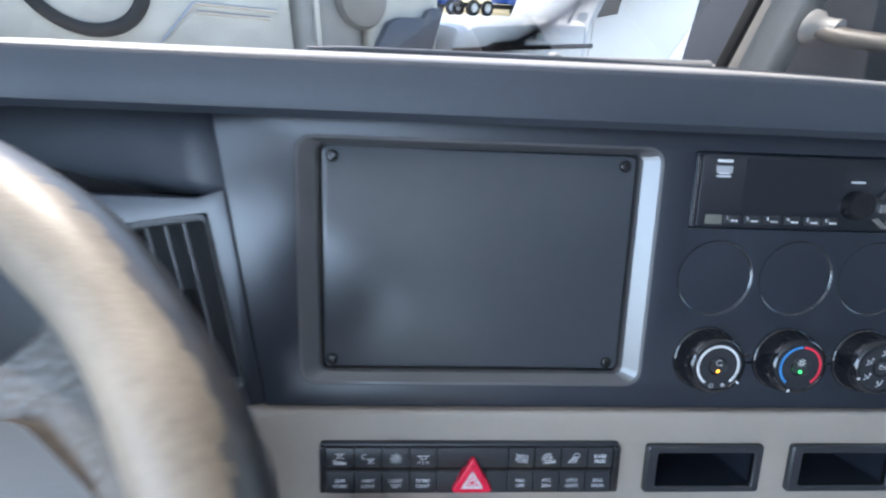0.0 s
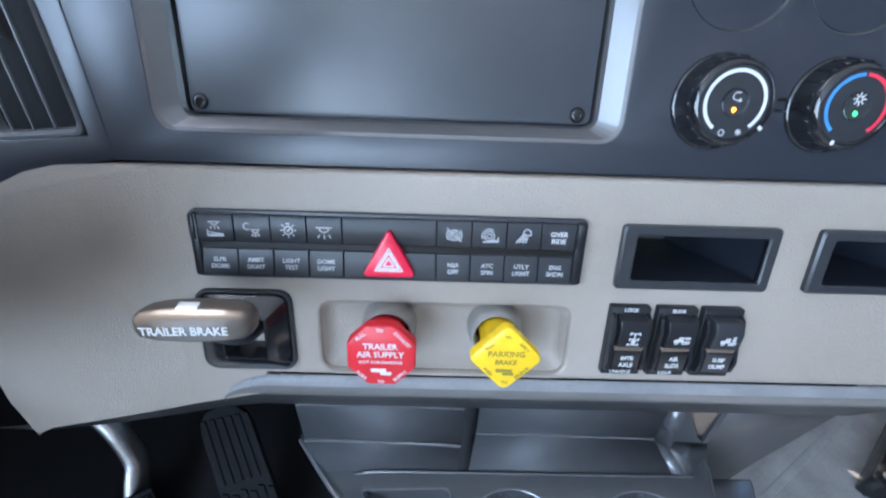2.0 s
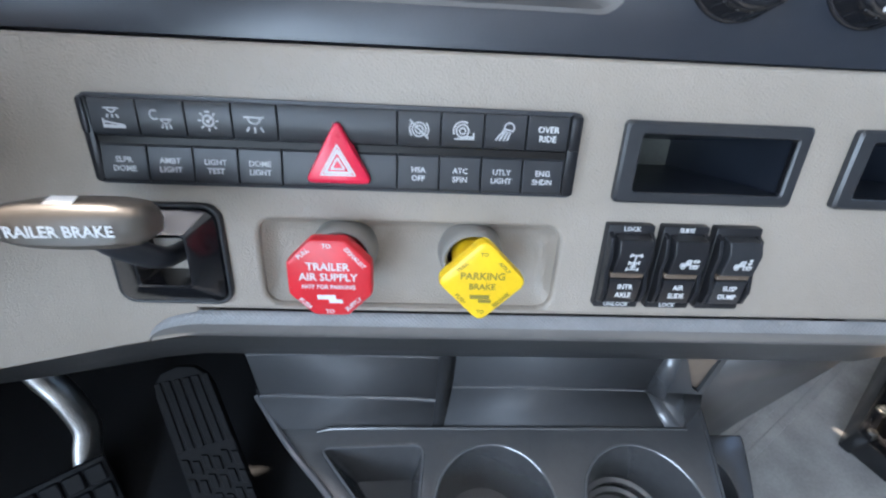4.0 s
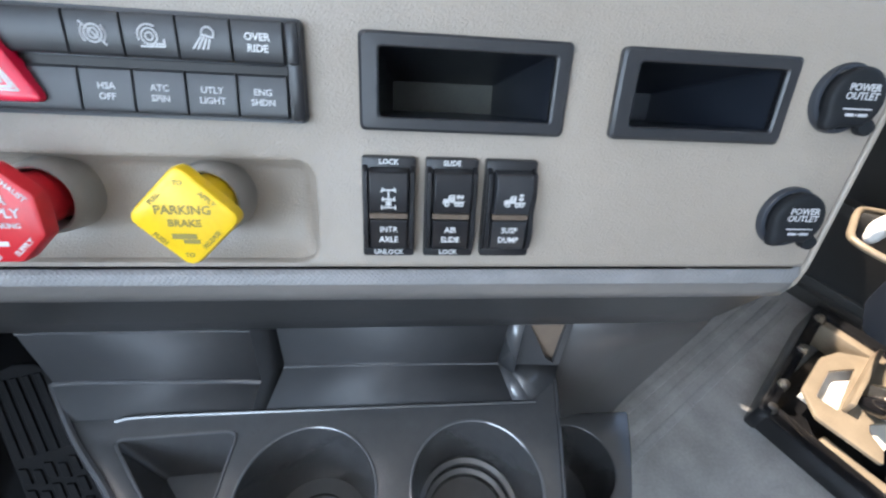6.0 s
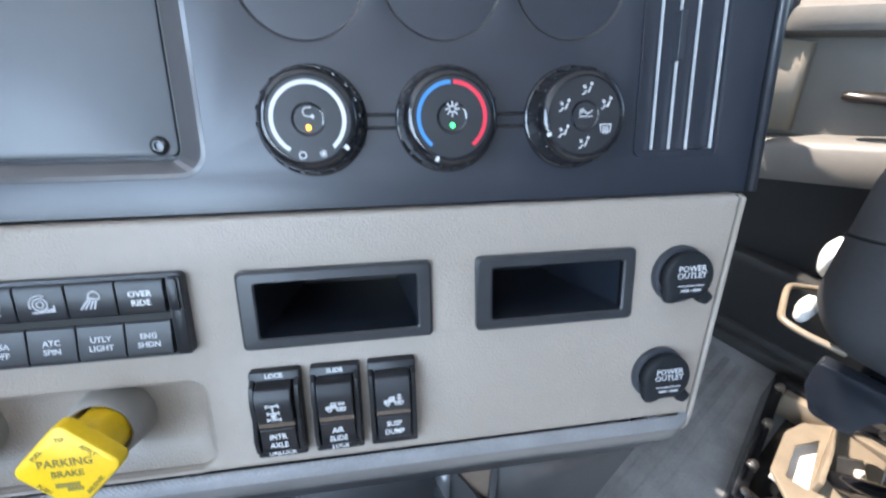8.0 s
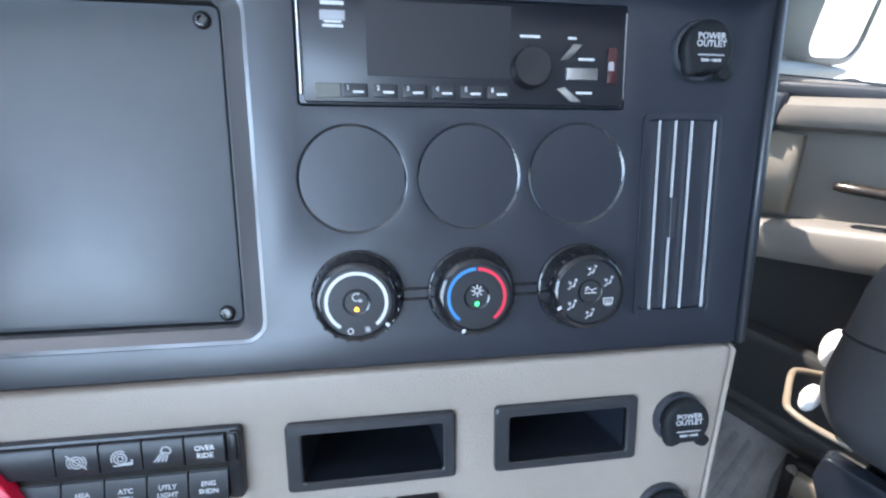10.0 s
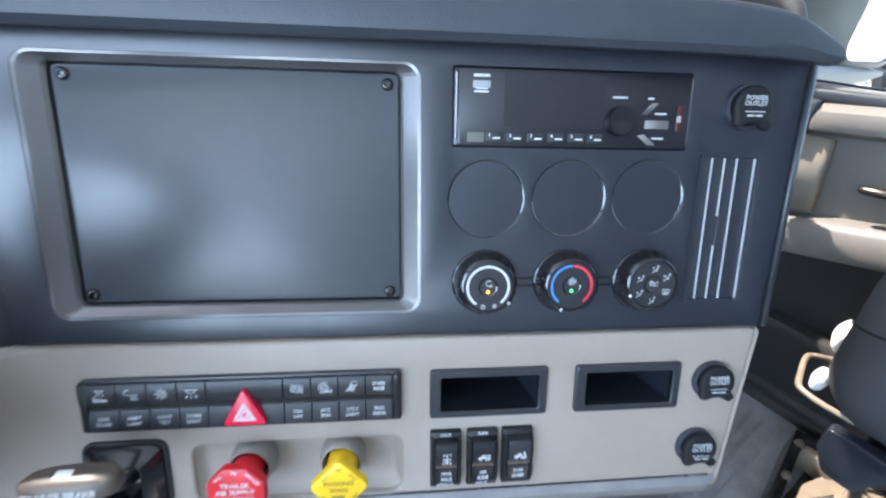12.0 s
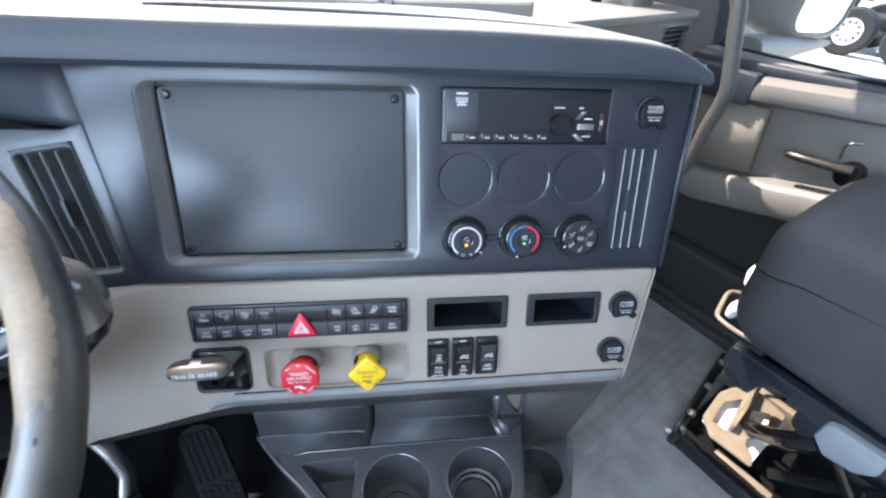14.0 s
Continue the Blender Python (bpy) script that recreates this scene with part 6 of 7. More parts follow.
for i in range(73):
    k = i / 72
    row = []
    for j in range(17):
        v = j / 16
        a0 = -21.5 + 5.0 * v + 2.2 * math.sin(9 * v) + 0.8 * math.sin(31 * v)
        th = radians(a0 + (86 - a0) * k)
        f0 = 30 + 4 * math.sin(11 * k + 1) + 2 * math.sin(37 * k) + 1.2 * math.sin(83 * k) - 8 * k
        ph = radians(f0 + (186 - f0) * v)
        tuck = min(1.0, 3.5 * min(k, 1 - k) * 8, 5 * min(v, 1 - v))
        r = 0.0162 + 0.0009 * math.sin(9 * th) ** 2 - 0.0006 + 0.0010 * tuck
        row.append(((RW2 + r * math.cos(ph)) * math.cos(th), (RW2 + r * math.cos(ph)) * math.sin(th), r * math.sin(ph)))
    rws.append(row)
sheet(bm, rws)
part("worn_patch", bm, PEEL, wh, "tan backing bared where the leather has rubbed away", WHEEL)
bm = B()
box(bm, -0.085, 0.085, -0.075, 0.065, -0.05, 0.0, 0.03, 4)
part("hub", bm, SOFT, wh, "black padded hub", WHEEL)
bm = B()
TEAR = WHEEL @ pose(0.2096, -0.0830, 0.0152, 0, 10, -21)
lathe(bm, [(1.0, -0.3), (0.8, 0.25), (0.3, 0.5), (0, 0.45)], TEAR @ Matrix.Diagonal((0.0024, 0.0050, 0.0012, 1)), 14)
part("tear", bm, RUBBER, wh, "small dark tear in the rim's leather")
for sx in (-1, 1):
    bm = B()
    sp = []
    for u, hw, z0, z1, e in ((0.06, 0.046, -0.045, -0.006, 0), (0.10, 0.040, -0.04, -0.008, 0.002), (0.15, 0.036, -0.034, -0.010, 0.005), (0.172, 0.036, -0.030, -0.009, 0.014), (0.187, 0.038, -0.022, -0.006, 0.029), (0.198, 0.044, -0.014, 0.000, 0.008), (0.209, 0.050, -0.009, 0.004, -0.022)):
        c = 0.004
        o = 0.042
        sp.append([(sx * u, o - hw + c, z1), (sx * u, o + hw + e - c, z1), (sx * u, o + hw + e, z1 - c), (sx * u, o + hw + e, z0 + c), (sx * u, o + hw + e - c, z0), (sx * u, o - hw + c, z0), (sx * u, o - hw, z0 + c), (sx * u, o - hw, z1 - c)])
    loft(bm, sp, True, True)
    part("spoke", bm, LEATHER, wh, "grained black spoke", WHEEL)
    bm = B()
    slab(bm, [(p[0] * sx, p[1]) for p in soft_poly([(0.085, 0.008), (0.191, 0.009), (0.190, 0.028), (0.167, 0.064), (0.085, 0.076)], 0.010)], -0.012, -0.005)
    bm.transform(WHEEL @ Matrix(((1, 0, 0, 0), (0, 0, 1, 0), (0, 1, 0, 0), (0, 0, 0, 1))))
    pod = part("switch_pod", bm, PODM, wh, "gloss black spoke switch pod", bevel=0.002)
    for u, v, r in ((0.133, 0.034, 0.015), (0.169, 0.026, 0.0105)):
        bm = B()
        lathe(bm, [(r, 0), (r, 0.0016), (r * 0.93, 0.0026), (0, 0.0022)], Matrix.Translation((sx * u, v, -0.0055)), 28)
        bm.transform(WHEEL)
        bt = part("spoke_button", bm, PODM, pod, "round spoke button")
    bm = B()
    strokes(bm, [[(-.5, -.3), (.2, -.3), (.2, .3), (-.5, .3), (-.5, -.3)], [(-.1, .0), (.6, .0), (.6, .6), (-.1, .6)]], WHEEL @ Matrix.Translation((sx * 0.169, 0.025, -0.0026)) @ Matrix.Diagonal((0.0085, 0.0085, 1, 1)), 0.12)
    part("button_print", bm, INK, pod, "white pictogram")
CT = WC - WN * 0.04
CE = CT + Vector((-0.14, 0.34, -0.30))
col = thing("steering_column", tuple(CE), "black steering column shroud with control stalks", "steering column")
bm = B()
tube(bm, [CT.lerp(CE, k / 6) for k in range(7)], [0.040, 0.050, 0.055, 0.058, 0.060, 0.062, 0.062], 20)
part("shroud", bm, SATIN, col, "black plastic column shroud")
# stalks: a thick one behind the rim's right side and a lower lever
bm = B()
rings = []
for x, y, z0, z1, d in ((0.02, 0.56, 0.715, 0.745, 0.012), (0.075, 0.540, 0.722, 0.765, 0.014), (0.105, 0.525, 0.712, 0.785, 0.020), (0.140, 0.508, 0.722, 0.818, 0.024), (0.168, 0.503, 0.735, 0.824, 0.024), (0.184, 0.504, 0.748, 0.808, 0.020), (0.191, 0.506, 0.762, 0.788, 0.012)):
    m, h = (z0 + z1) / 2, (z1 - z0) / 2
    rings.append([(x + 0.10 * h * math.sin(a), y + d * math.copysign(abs(math.cos(a)) ** 0.7, math.cos(a)), m + h * math.copysign(abs(math.sin(a)) ** 0.7, math.sin(a))) for a in (2 * math.pi * k / 20 for k in range(20))])
loft(bm, rings, True, True)
part("control_stalk", bm, GLOSS, col, "thick gloss black control stalk")
# upper shell of the stalk, coloured paler for the sun on its crown
bm = B()
rings = []
for x, y, z0, z1, d in ((0.104, 0.525, 0.712, 0.787, 0.020), (0.140, 0.508, 0.722, 0.820, 0.024), (0.168, 0.503, 0.735, 0.826, 0.024), (0.184, 0.504, 0.748, 0.810, 0.020), (0.1905, 0.506, 0.762, 0.790, 0.013)):
    m, h = (z0 + z1) / 2, (z1 - z0) / 2
    rings.append([(x + 0.10 * h * math.sin(a), y + 1.05 * d * math.copysign(abs(math.cos(a)) ** 0.7, math.cos(a)), m + 1.03 * h * math.copysign(abs(math.sin(a)) ** 0.7, math.sin(a))) for a in (radians(-12 + 204 * k / 16) for k in range(17))])
loft(bm, rings, True, True)
part("stalk_cap", bm, mat("sunlit_gloss_stalk", (0.105, 0.096, 0.088), 0.13, vary=0.2, scale=20, coat=1.0), col, "glossy upper shell of the stalk, greyed for the sun on it", sharp=50)
bm = B()
tube(bm, smooth_path([(0.05, -0.016, -0.092), (0.085, -0.0155, -0.066), (0.118, -0.0110, -0.056), (0.150, -0.0070, -0.0515)], 6), [0.012] * 6 + [0.0165] * 6 + [0.0170] * 7, 16)
st = part("lower_stalk", bm, KEY, col, "black lower lever with white marks", WHEEL)
bm = B()
tube(bm, smooth_path([(0.140, -0.0090, -0.0525), (0.158, -0.0045, -0.0495), (0.186, -0.0010, -0.0465)], 6), [0.0120, 0.0135] + [0.0142] * 9 + [0.0125, 0.0075], 16)
part("lever_tip", bm, PADDLE, st, "gloss black turning tip of the lever", WHEEL)
bm = B()
tube(bm, smooth_path([(0.143, 0.0010, -0.0400), (0.1445, -0.0070, -0.0350), (0.1530, -0.0150, -0.0378), (0.167, -0.0146, -0.0405), (0.184, -0.0125, -0.0425)], 5), 0.0009, 6)
part("tip_edge", bm, INKG, st, "pale moulded edge beside the tip", WHEEL)
bm = B()
strokes(bm, [arc(0, 0, 0.62, 0, 360, 14), [(-.35, -.25), (.35, -.25), (.35, .25), (-.35, .25), (-.35, -.25)], [(-.2, 0), (.2, 0)]], WHEEL @ pose(0.1305, -0.0090, -0.0358, 0, 8, 12) @ Matrix.Diagonal((0.0074, 0.0074, 1, 1)), 0.2)
for u, v, r in ((0.1705, 0.0005, 0.0020), (0.1755, 0.0040, 0.0017)):
    strokes(bm, [[(-.6, -.5), (.6, -.5), (0, .6), (-.6, -.5)]], WHEEL @ pose(u, v, -0.0335, 0, 8, 12) @ Matrix.Diagonal((r, r, 1, 1)), 0.7)
part("stalk_print", bm, INK, st, "white pictogram")
bm = B()
loft(bm, [[tuple(WHEEL @ Vector((0.004 + x * k, -0.012 + (y + 0.012) * k, z))) for x, y in rrect(-0.094, 0.094, -0.068, 0.044, 0.022, 6)] for k, z in ((0.90, -0.088), (0.98, -0.091), (1.0, -0.098), (1.0, -0.150), (0.9, -0.175))], True, True)
cl = part("clamshell", bm, RUBBER, col, "black rounded column cover behind the wheel")
bm = B()
box(bm, -0.0052, 0.0052, -0.0036, 0.0036, -0.002, 0.003, 0.001, 2, WHEEL @ pose(0.0930, -0.0270, -0.0895, 0, 0, 14))
part("cover_clip", bm, INKG, cl, "small pale clip on the column cover")

# ---- pedals ----
PEDR = mat("worn_black_pedal_rubber", (0.014, 0.014, 0.015), 0.75, vary=0.25, scale=25, bump=0.3, grain=500, spec=0.2)
acc = thing("accelerator_pedal", (0.14, 0.66, 0.0), "black ribbed rubber floor-hung accelerator pedal", "pedal")
tl, tr, bl, br = Vector((0.108, 0.782, 0.203)), Vector((0.178, 0.768, 0.203)), Vector((0.112, 0.585, 0.02)), Vector((0.190, 0.570, 0.02))
nrm = (tr - tl).cross(bl - tl).normalized()
if nrm.z < 0:
    nrm = -nrm
bm = B()
at = lambda u, v: tl.lerp(tr, u).lerp(bl.lerp(br, u), v)
ol = [at(0.0, 0.10), at(0.05, 0.035), at(0.2, -0.015), at(0.5, -0.035), at(0.8, -0.015), at(0.95, 0.035), at(1.0, 0.10), at(1.0, 1.0), at(0.0, 1.0)]
loft(bm, [[p - nrm * 0.016 for p in ol], ol], True, True)
part("plate", bm, PEDR, acc, "black rubber pedal plate", bevel=0.003)
for i in range(6):
    u = 0.06 + i * 0.165
    bm = B()
    for (v0, v1) in ((0.03, 0.40),):
        q = [at(u, v0), at(u + 0.11, v0), at(u + 0.11, v1), at(u, v1)]
        loft(bm, [[p - nrm * 0.001 for p in q], [p + nrm * 0.0032 for p in q]], True, True)
    part("tread_rib", bm, PEDR, acc, "", bevel=0.001, seg=1)
    for j in range(4):
        bm = B()
        v0 = 0.44 + j * 0.105 + 0.02 * (i % 2)
        q = [at(u, v0), at(u + 0.11, v0 + 0.01), at(u + 0.11, v0 + 0.085), at(u, v0 + 0.075)]
        loft(bm, [[p - nrm * 0.001 for p in q], [p + nrm * 0.0032 for p in q]], True, True)
        part("tread_block", bm, PEDR, acc, "", bevel=0.001, seg=1)
bm = B()
box(bm, 0.185, 0.215, 0.555, 0.585, 0.0, 0.055, 0.004)
part("pivot_block", bm, INKG, acc, "pale plastic pivot block")
brk = thing("brake_pedal", (0.02, 0.70, 0.10), "rubber covered brake pedal hung on a bare steel arm", "pedal")
bm = B()
tube(bm, smooth_path([(-0.060, 0.96, 0.50), (-0.048, 0.93, 0.34), (-0.034, 0.89, 0.245), (-0.020, 0.86, 0.192), (-0.008, 0.84, 0.164), (0.0005, 0.81, 0.119), (-0.008, 0.788, 0.094), (-0.016, 0.765, 0.070)], 5), 0.0185, 12, flat=0.55)
part("arm", bm, STEEL, brk, "bare steel pedal arm")
bm = B()
PB = pose(-0.048, 0.728, 0.062, 50, 0, 5)
box(bm, -0.065, 0.065, -0.05, 0.05, -0.01, 0.0, 0.004, 2, PB)
part("pad", bm, RUBBER, brk, "black rubber brake pad")
for i in range(5):
    for j in range(3):
        bm = B()
        box(bm, -0.062 + i * 0.0252, -0.040 + i * 0.0252, -0.046 + j * 0.0312, -0.019 + j * 0.0312, 0, 0.006, 0.002, 1, PB)
        part("tread_block", bm, RUBBER, brk)

# ---- outside ----
def rise(y):
    """The yard climbs to a higher lot beyond the parked trucks."""
    k = min(1.0, max(0.0, (y - 17.0) / 9.0))
    return -1.07 + 1.95 * k * k * (3 - 2 * k)


bm = B()
xs = [(i / 30 - 0.5) * 600 for i in range(31)]
sheet(bm, [[(x, y, rise(y)) for x in xs] for y in [-300, -200, -100, -40, -10, 5, 15, 17, 18, 19, 20, 21, 22, 23, 24, 25, 26, 30, 60, 120, 200, 300]])
tagged(part("ground", bm, CONCRETE, None), "sunlit pale concrete truck yard", "ground", "", "structure")


def wheel_parts(parent, c, axis, r, w=0.26):
    m = look(c, Vector(c) + Vector(axis))
    bm = B()
    lathe(bm, [(r * 0.56, -w / 2), (r * 0.9, -w / 2), (r, -w * 0.3), (r, w * 0.3), (r * 0.9, w / 2), (r * 0.56, w / 2)], m, 40, cap=False)
    t = part("tyre", bm, TYRE, parent, "black truck tyre")
    bm = B()
    lathe(bm, [(r * 0.57, w / 2), (r * 0.5, w * 0.3), (r * 0.3, w * 0.2), (r * 0.28, w * 0.5), (r * 0.16, w * 0.55), (0, w * 0.55)], m, 40, cap=False)
    part("rim", bm, WHITE, t, "white steel rim")
    for k in range(10):
        bm = B()
        a = 2 * math.pi * k / 10
        lathe(bm, [(0.028, 0), (0.028, 0.012), (0, 0.012)], m @ Matrix.Translation((r * 0.39 * math.cos(a), r * 0.39 * math.sin(a), w * 0.245)), 10)
        part("hand_hole", bm, TYRE, t)


def truck(x, y, yaw, paint, label, length=7.0):
    """A parked tractor: chassis, cab with screen, wheels."""
    z = rise(y)
    th = thing("parked_truck", (x, y, z), label, "truck", "trucks in the yard")
    m = pose(x, y, z, 0, 0, yaw)
    def add(nm, mt, *a, b=0.06, lb=""):
        bm = B()
        box(bm, *a, b, 3, m)
        return part(nm, bm, mt, th, lb)
    add("chassis", TYRE, -0.45, 0.45, -length / 2, length / 2, 0.55, 0.85, lb="dark chassis rails")
    add("cab", paint, -1.15, 1.15, 0.4, length / 2 - 1.4, 0.9, 3.1, b=0.15, lb="painted cab")
    add("hood", paint, -0.95, 0.95, length / 2 - 1.5, length / 2 + 0.2, 0.7, 2.05, b=0.25, lb="painted hood")
    add("side_window", GLOSS, -1.17, 1.17, 0.75, length / 2 - 1.9, 2.0, 2.7, b=0.05, lb="dark side windows")
    add("windscreen", GLOSS, -1.0, 1.0, length / 2 - 1.5, length / 2 - 1.37, 1.95, 2.8, b=0.04, lb="dark windscreen")
    for yy in (length / 2 - 0.6, -length / 2 + 0.9, -length / 2 + 2.1):
        for s in (-1, 1):
            c = m @ Vector((s * 1.05, yy, 0.52))
            wheel_parts(th, c, m.to_3x3() @ Vector((-s, 0, 0)), 0.52)
    return th


truck(15.8, 5.2, 0, WHITE, "white tractor standing side-on in the yard")
truck(23.5, 9.4, 15, YPAINT, "yellow tractor at the yard's edge")
truck(20.0, 10.6, 90, BLUET, "blue tractor beyond the white sleeper")
truck(22.3, 31.0, -90, BLUET, "blue tractor in the far row")
truck(30.5, 31.0, -90, BLUET, "blue tractor in the far row")
truck(16.5, 34.5, -90, BLUET, "blue tractor in the far row", 8.0)

# white tractor alongside, its bonnet, door glass and sleeper seen over the dash
near = thing("parked_truck", (8.0, 7.3, -1.07), "white sleeper tractor standing across the yard", "truck", "trucks in the yard")
bm = B()
rws = []
for x, zt, w in ((3.86, 0.55, 0.86), (3.95, 0.80, 0.93), (4.25, 0.90, 1.0), (5.2, 0.945, 1.03), (6.45, 0.975, 1.06)):
    rws.append([(x, 7.3 + w * sy, zt - dz) for sy, dz in ((-1, 1.25), (-1, 0.20), (-0.97, 0.08), (-0.85, 0.02), (-0.5, -0.01), (0.5, -0.01), (0.85, 0.02), (0.97, 0.08), (1, 0.20), (1, 1.25))])
loft(bm, rws, True, True)
part("hood", bm, WHITE, near, "white painted bonnet")
bm = B()
loft(bm, [[(x, y, z) for x, z in ((6.40, -0.45), (9.72, -0.45), (9.72, 2.6), (7.15, 2.6), (6.42, 0.98))] for y in (6.16, 8.44)], True, True)
part("cab", bm, WHITE, near, "white sleeper cab", bevel=0.06, seg=3)
bm = B()
loft(bm, [[(x, y, z) for x, z in ((6.53, 1.02), (7.02, 1.10), (7.10, 1.75), (6.88, 1.75))] for y in (6.150, 6.20)], True, True)
part("side_window", bm, GLOSS, near, "dark door glass with a slanted front edge")
bm = B()
box(bm, 6.475, 6.50, 6.148, 6.18, -0.30, 0.95, 0.004)
part("door_seam", bm, STEEL, near, "door shut line")
bm = B()
tube(bm, [(6.02, 6.30, 0.92), (6.05, 6.20, 1.12), (6.04, 6.14, 1.50)], 0.022, 8)
part("mirror_bracket", bm, TYRE, near, "dark bonnet mirror bracket")
bm = B()
box(bm, 6.08, 6.26, 6.10, 6.20, 0.96, 1.10, 0.03)
part("bonnet_mirror", bm, WHITE, near, "white bonnet mirror head")
bm = B()
box(bm, 5.28, 5.33, 6.235, 6.275, 0.66, 0.80, 0.01)
part("bonnet_latch", bm, TYRE, near, "black rubber bonnet latch")
bm = B()
box(bm, 9.74, 9.99, 6.30, 8.30, -0.6, 2.6, 0.02)
part("gap_curtain", bm, INKG, near, "grey gap behind the sleeper")
bm = B()
tube(bm, smooth_path([(10.02, 6.12, 0.45), (10.06, 6.05, 0.70), (10.16, 6.05, 0.78), (10.22, 6.10, 0.42)], 5), 0.022, 8)
part("air_line", bm, TYRE, near, "looped dark air line")
bm = B()
box(bm, 10.0, 12.0, 6.18, 8.40, -0.5, 2.6, 0.04, 3)
part("fairing", bm, WHITE, near, "white body behind the sleeper")
bm = B()
box(bm, 4.1, 12.0, 6.85, 7.75, -0.55, -0.25, 0.02)
part("chassis", bm, TYRE, near, "dark chassis rails")
for x in (5.0, 10.5, 11.6):
    for sy in (-1, 1):
        wheel_parts(near, Vector((x, 7.3 + sy * 0.98, -0.55)), Vector((0, sy, 0)), 0.52)

# dusty front corner of the next vehicle: grey flank, lamp pod and slate wheel arch
nose = thing("parked_truck", (2.7, 7.6, -1.07), "dusty tractor nose with a silver lamp pod and slate wheel arch", "truck", "trucks in the yard")
bm = B()
box(bm, 1.58, 2.62, 6.72, 8.9, -1.07, 2.4, 0.25, 5)
part("flank", bm, mat("dusty_grey_truck_paint", (0.27, 0.27, 0.26), 0.45, vary=0.25, scale=1.5, coat=0.2), nose, "grey dusty flank")
bm = B()
box(bm, 1.86, 1.93, 6.60, 6.75, 0.30, 1.9, 0.015)
part("pillar_strip", bm, DUSTY, nose, "pale upright strip")
bm = B()
box(bm, 2.60, 3.72, 6.62, 8.9, -1.07, 2.3, 0.12, 4)
part("shell", bm, DUSTY, nose, "dusty white front corner")
bm = B()
lathe(bm, [(0.34, -0.22), (0.36, -0.05), (0.31, 0.08), (0.18, 0.15), (0, 0.17)], look((2.52, 6.60, 1.08), (2.45, 0.0, 1.08)) @ Matrix.Rotation(math.pi, 4, "Y"), 28)
part("lamp_pod", bm, MIRH, nose, "rounded silver lamp pod")
bm = B()
slab(bm, soft_poly([(2.12, -0.4), (3.25, -0.4), (3.70, 1.0), (3.60, 1.04), (3.46, 1.0), (3.42, 0.90), (3.00, 0.89), (2.84, 0.82)], 0.05), 6.46, 6.70, None, 0.02)
gr = part("wheel_arch", bm, mat("dark_slate_paint", (0.045, 0.055, 0.075), 0.4), nose, "dark slate wheel arch cover")
for x in (2.48, 2.64, 2.94, 3.10):
    bm = B()
    box(bm, x, x + 0.07, 6.43, 6.47, -0.35, 0.34, 0.01)
    part("grille_bar", bm, INKG, gr)
bm = B()
lathe(bm, [(0.045, 0), (0.045, 0.02), (0, 0.03)], look((3.48, 6.62, 1.18), (3.48, 0.0, 1.18)) @ Matrix.Rotation(math.pi, 4, "Y"), 14)
part("marker_lamp", bm, TYRE, nose, "small dark marker lamp")

# pale trailer close ahead, with a dark ring on its flank
tank = thing("tank_trailer", (-1.2, 7.4, -1.07), "dusty beige skirted trailer standing across ahead", "trailer")
bm = B()
box(bm, -5.0, 1.56, 6.6, 9.0, -1.07, 2.6, 0.06, 3)
part("body", bm, DUSTY, tank, "dusty beige trailer body down to its skirt")
bm = B()
tube(bm, [(-0.47 + 0.52 * math.cos(2 * math.pi * k / 40), 6.57, 1.17 + 0.52 * math.sin(2 * math.pi * k / 40)) for k in range(40)], 0.07, 10, True)
part("dark_ring", bm, TYRE, tank, "round dark ring on the trailer's flank")
bm = B()
for x0, z0, x1, z1 in ((0.1, 0.55, 0.5, 0.95), (0.5, 0.95, 1.4, 0.90), (0.5, 0.86, 1.3, 0.82)):
    tube(bm, [(x0, 6.585, z0), (x1, 6.585, z1)], 0.02, 6)
part("rub_rail", bm, STEEL, tank, "thin dented rub rails")
for z in (-0.30, 0.195):
    bm = B()
    box(bm, -4.9, 1.40, 6.575, 6.605, z, z + 0.035, 0.01)
    part("skirt_rail", bm, DUSTY, tank, "dusty horizontal rail")
# own bonnet ahead of the windscreen
hood = thing("truck_bonnet", (0.54, 2.2, 0.5), "white sloping bonnet ahead of the windscreen", "bonnet")
bm = B()
rws = []
for y, z, w in ((1.42, 0.84, 0.92), (1.7, 0.82, 0.90), (2.2, 0.76, 0.84), (2.7, 0.67, 0.76), (3.0, 0.55, 0.70), (3.08, 0.35, 0.68), (3.08, -0.2, 0.68)):
    rws.append([(0.54 + w * s, y, z - 0.16 * abs(s) ** 3 - (0.45 if abs(s) > 1.1 else 0)) for s in (-1.2, -1, -0.8, -0.6, -0.3, 0, 0.3, 0.6, 0.8, 1, 1.2)])
sheet(bm, rws)
solid(part("shell", bm, WHITE, hood, "white painted bonnet shell"), 0.01)
bm = B()
box(bm, 0.0, 1.1, 1.36, 1.44, 0.76, 0.826, 0.01)
part("cowl", bm, BLACK, hood, "black wiper cowl")

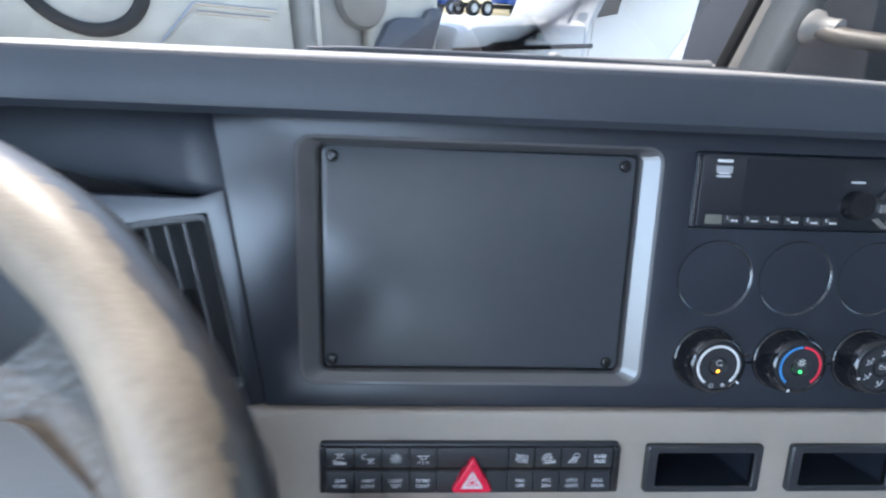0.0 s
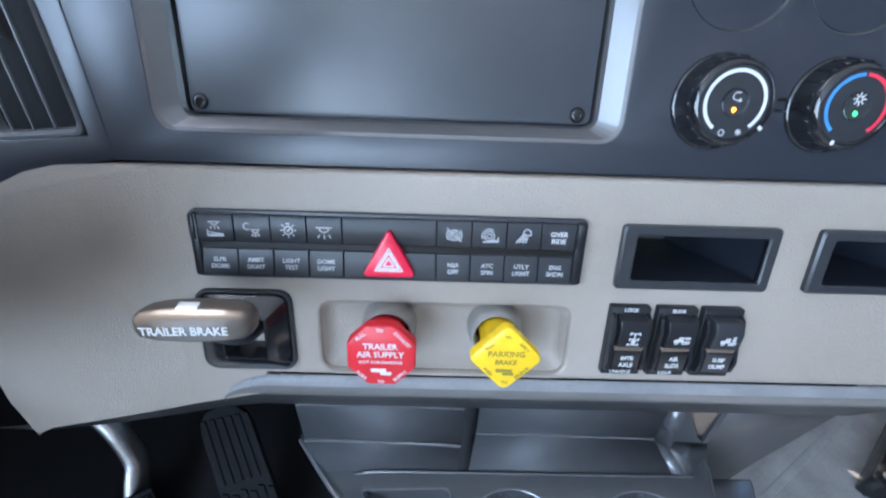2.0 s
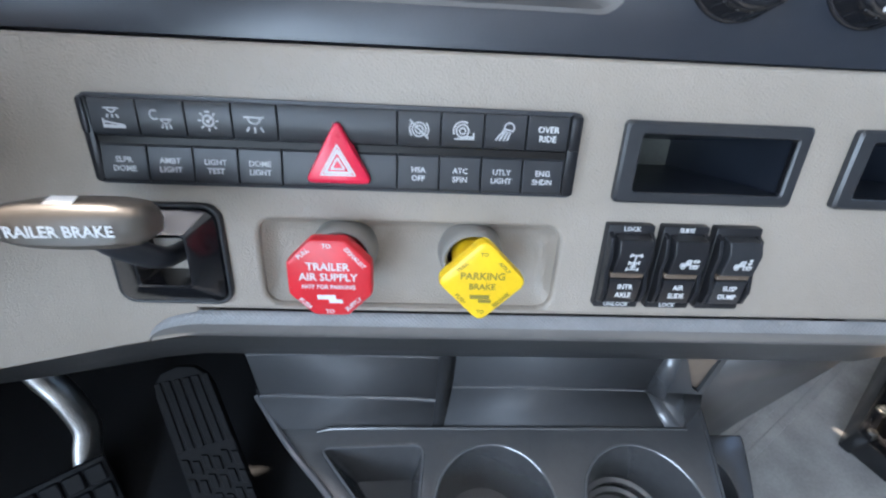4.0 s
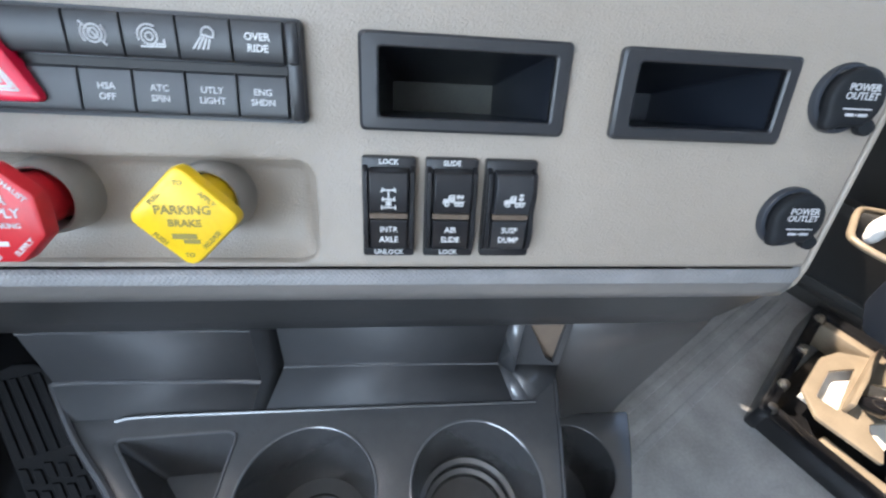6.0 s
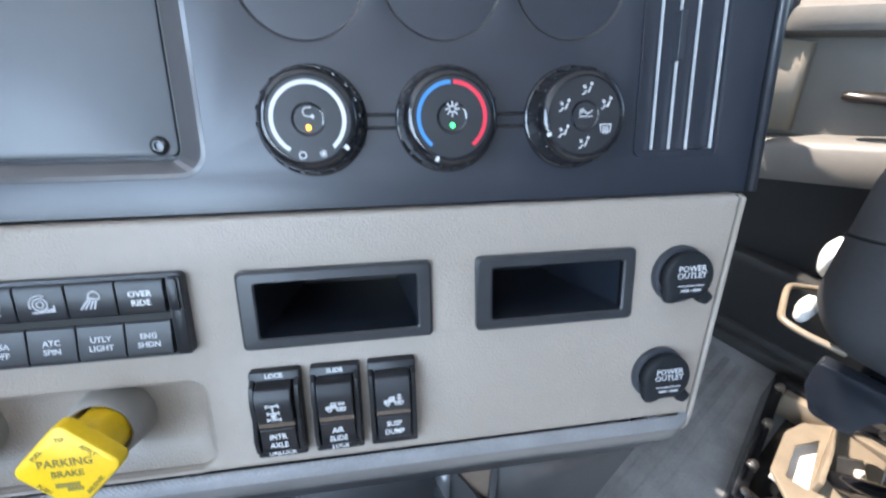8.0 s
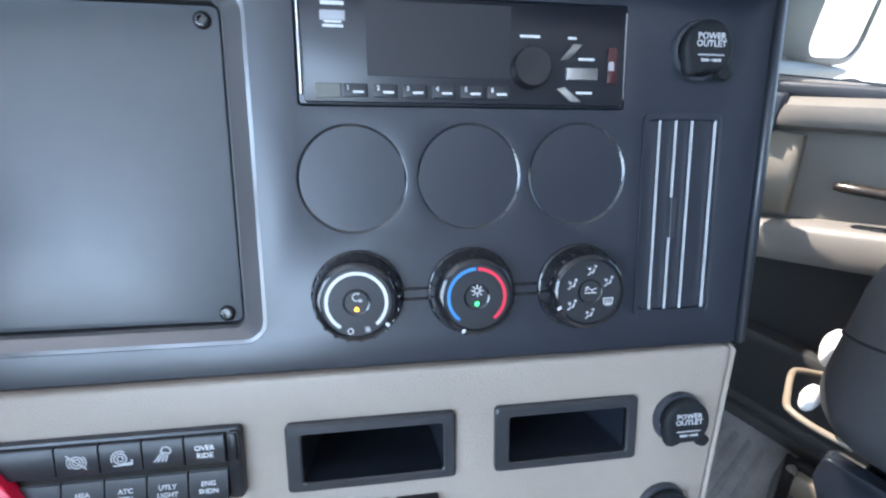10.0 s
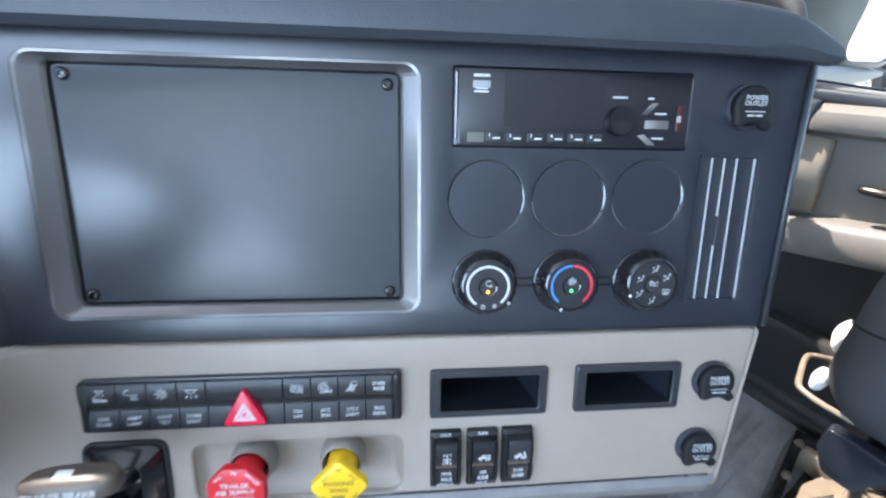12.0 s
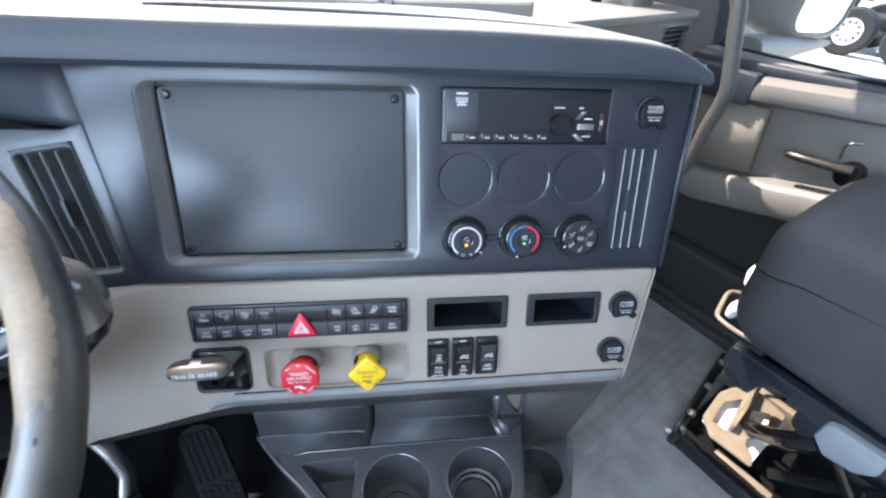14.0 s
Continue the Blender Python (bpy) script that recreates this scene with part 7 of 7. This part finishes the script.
# outside mirror on the passenger door
mir = thing("door_mirror", (1.80, 0.70, 0.75), "large grey outside mirror on the passenger door", "mirror")
MF = look((1.970, 0.670, 1.055), Vector((1.970, 0.670, 1.055)) + Vector((0.36, 0.93, 0)))
bm = B()
oz = [(x, z) for x, z in rrect(-0.097, 0.097, -0.232, 0.232, 0.05, 6)]
loft(bm, [[MF @ Vector((x * 0.90, z * 0.96, 0.004)) for x, z in oz], [MF @ Vector((x * 0.93, z * 0.97, 0.014)) for x, z in oz], [MF @ Vector((x * 1.06, z * 1.03, 0.006)) for x, z in oz], [MF @ Vector((x * 1.10 - 0.006, z * 1.05, -0.01)) for x, z in oz], [MF @ Vector((x * 1.16 - 0.035, z * 1.06, -0.06)) for x, z in oz], [MF @ Vector((x * 1.10 - 0.060, z * 1.0, -0.12)) for x, z in oz], [MF @ Vector((x * 0.7 - 0.06, z * 0.75, -0.16)) for x, z in oz]], False, True)
part("housing", bm, MIRH, mir, "grey-beige mirror housing")
bm = B()
loft(bm, [[MF @ Vector((x * 0.90, z * 0.96, 0.008)) for x, z in oz], [MF @ Vector((x * 0.90, z * 0.96, 0.002)) for x, z in oz]], True, True)
part("glass", bm, MIRROR, mir, "silvered mirror glass")
bm = B()
rings = []
for x, y0, y1, z0, z1 in ((1.690, 0.668, 0.800, 0.762, 0.830), (1.76, 0.665, 0.785, 0.757, 0.826), (1.86, 0.660, 0.765, 0.757, 0.822), (1.96, 0.652, 0.735, 0.768, 0.816), (2.05, 0.645, 0.700, 0.780, 0.810), (2.10, 0.642, 0.670, 0.790, 0.803)):
    rings.append([(x, y, z) for y, z in rrect(y0, y1, z0, z1, (z1 - z0) * 0.42, 4)])
loft(bm, rings, True, True)
part("arm", bm, MIRH, mir, "moulded mirror arm")
bm = B()
loft(bm, [[(1.925 + 0.05 * math.cos(a), 0.735 + 0.03 * math.sin(a), z) for a in (2 * math.pi * k / 16 for k in range(16))] for z in (0.79, 0.86)], True, True)
part("neck", bm, MIRH, mir, "short neck under the mirror")
# driver's wiper parked across the foot of the windscreen
wip = thing("windscreen_wiper", (0.95, 1.30, 0.88), "black windscreen wiper parked along the cowl", "wiper")
bm = B()
tube(bm, [(0.80, 1.37, 0.895), (1.00, 1.35, 0.905), (1.22, 1.30, 0.915)], 0.006, 8)
part("blade", bm, RUBBER, wip, "black rubber wiper blade")
bm = B()
tube(bm, [(0.86, 1.42, 0.87), (0.95, 1.38, 0.91), (1.02, 1.355, 0.915)], 0.008, 8)
part("arm", bm, BLKMETAL, wip, "black wiper arm")
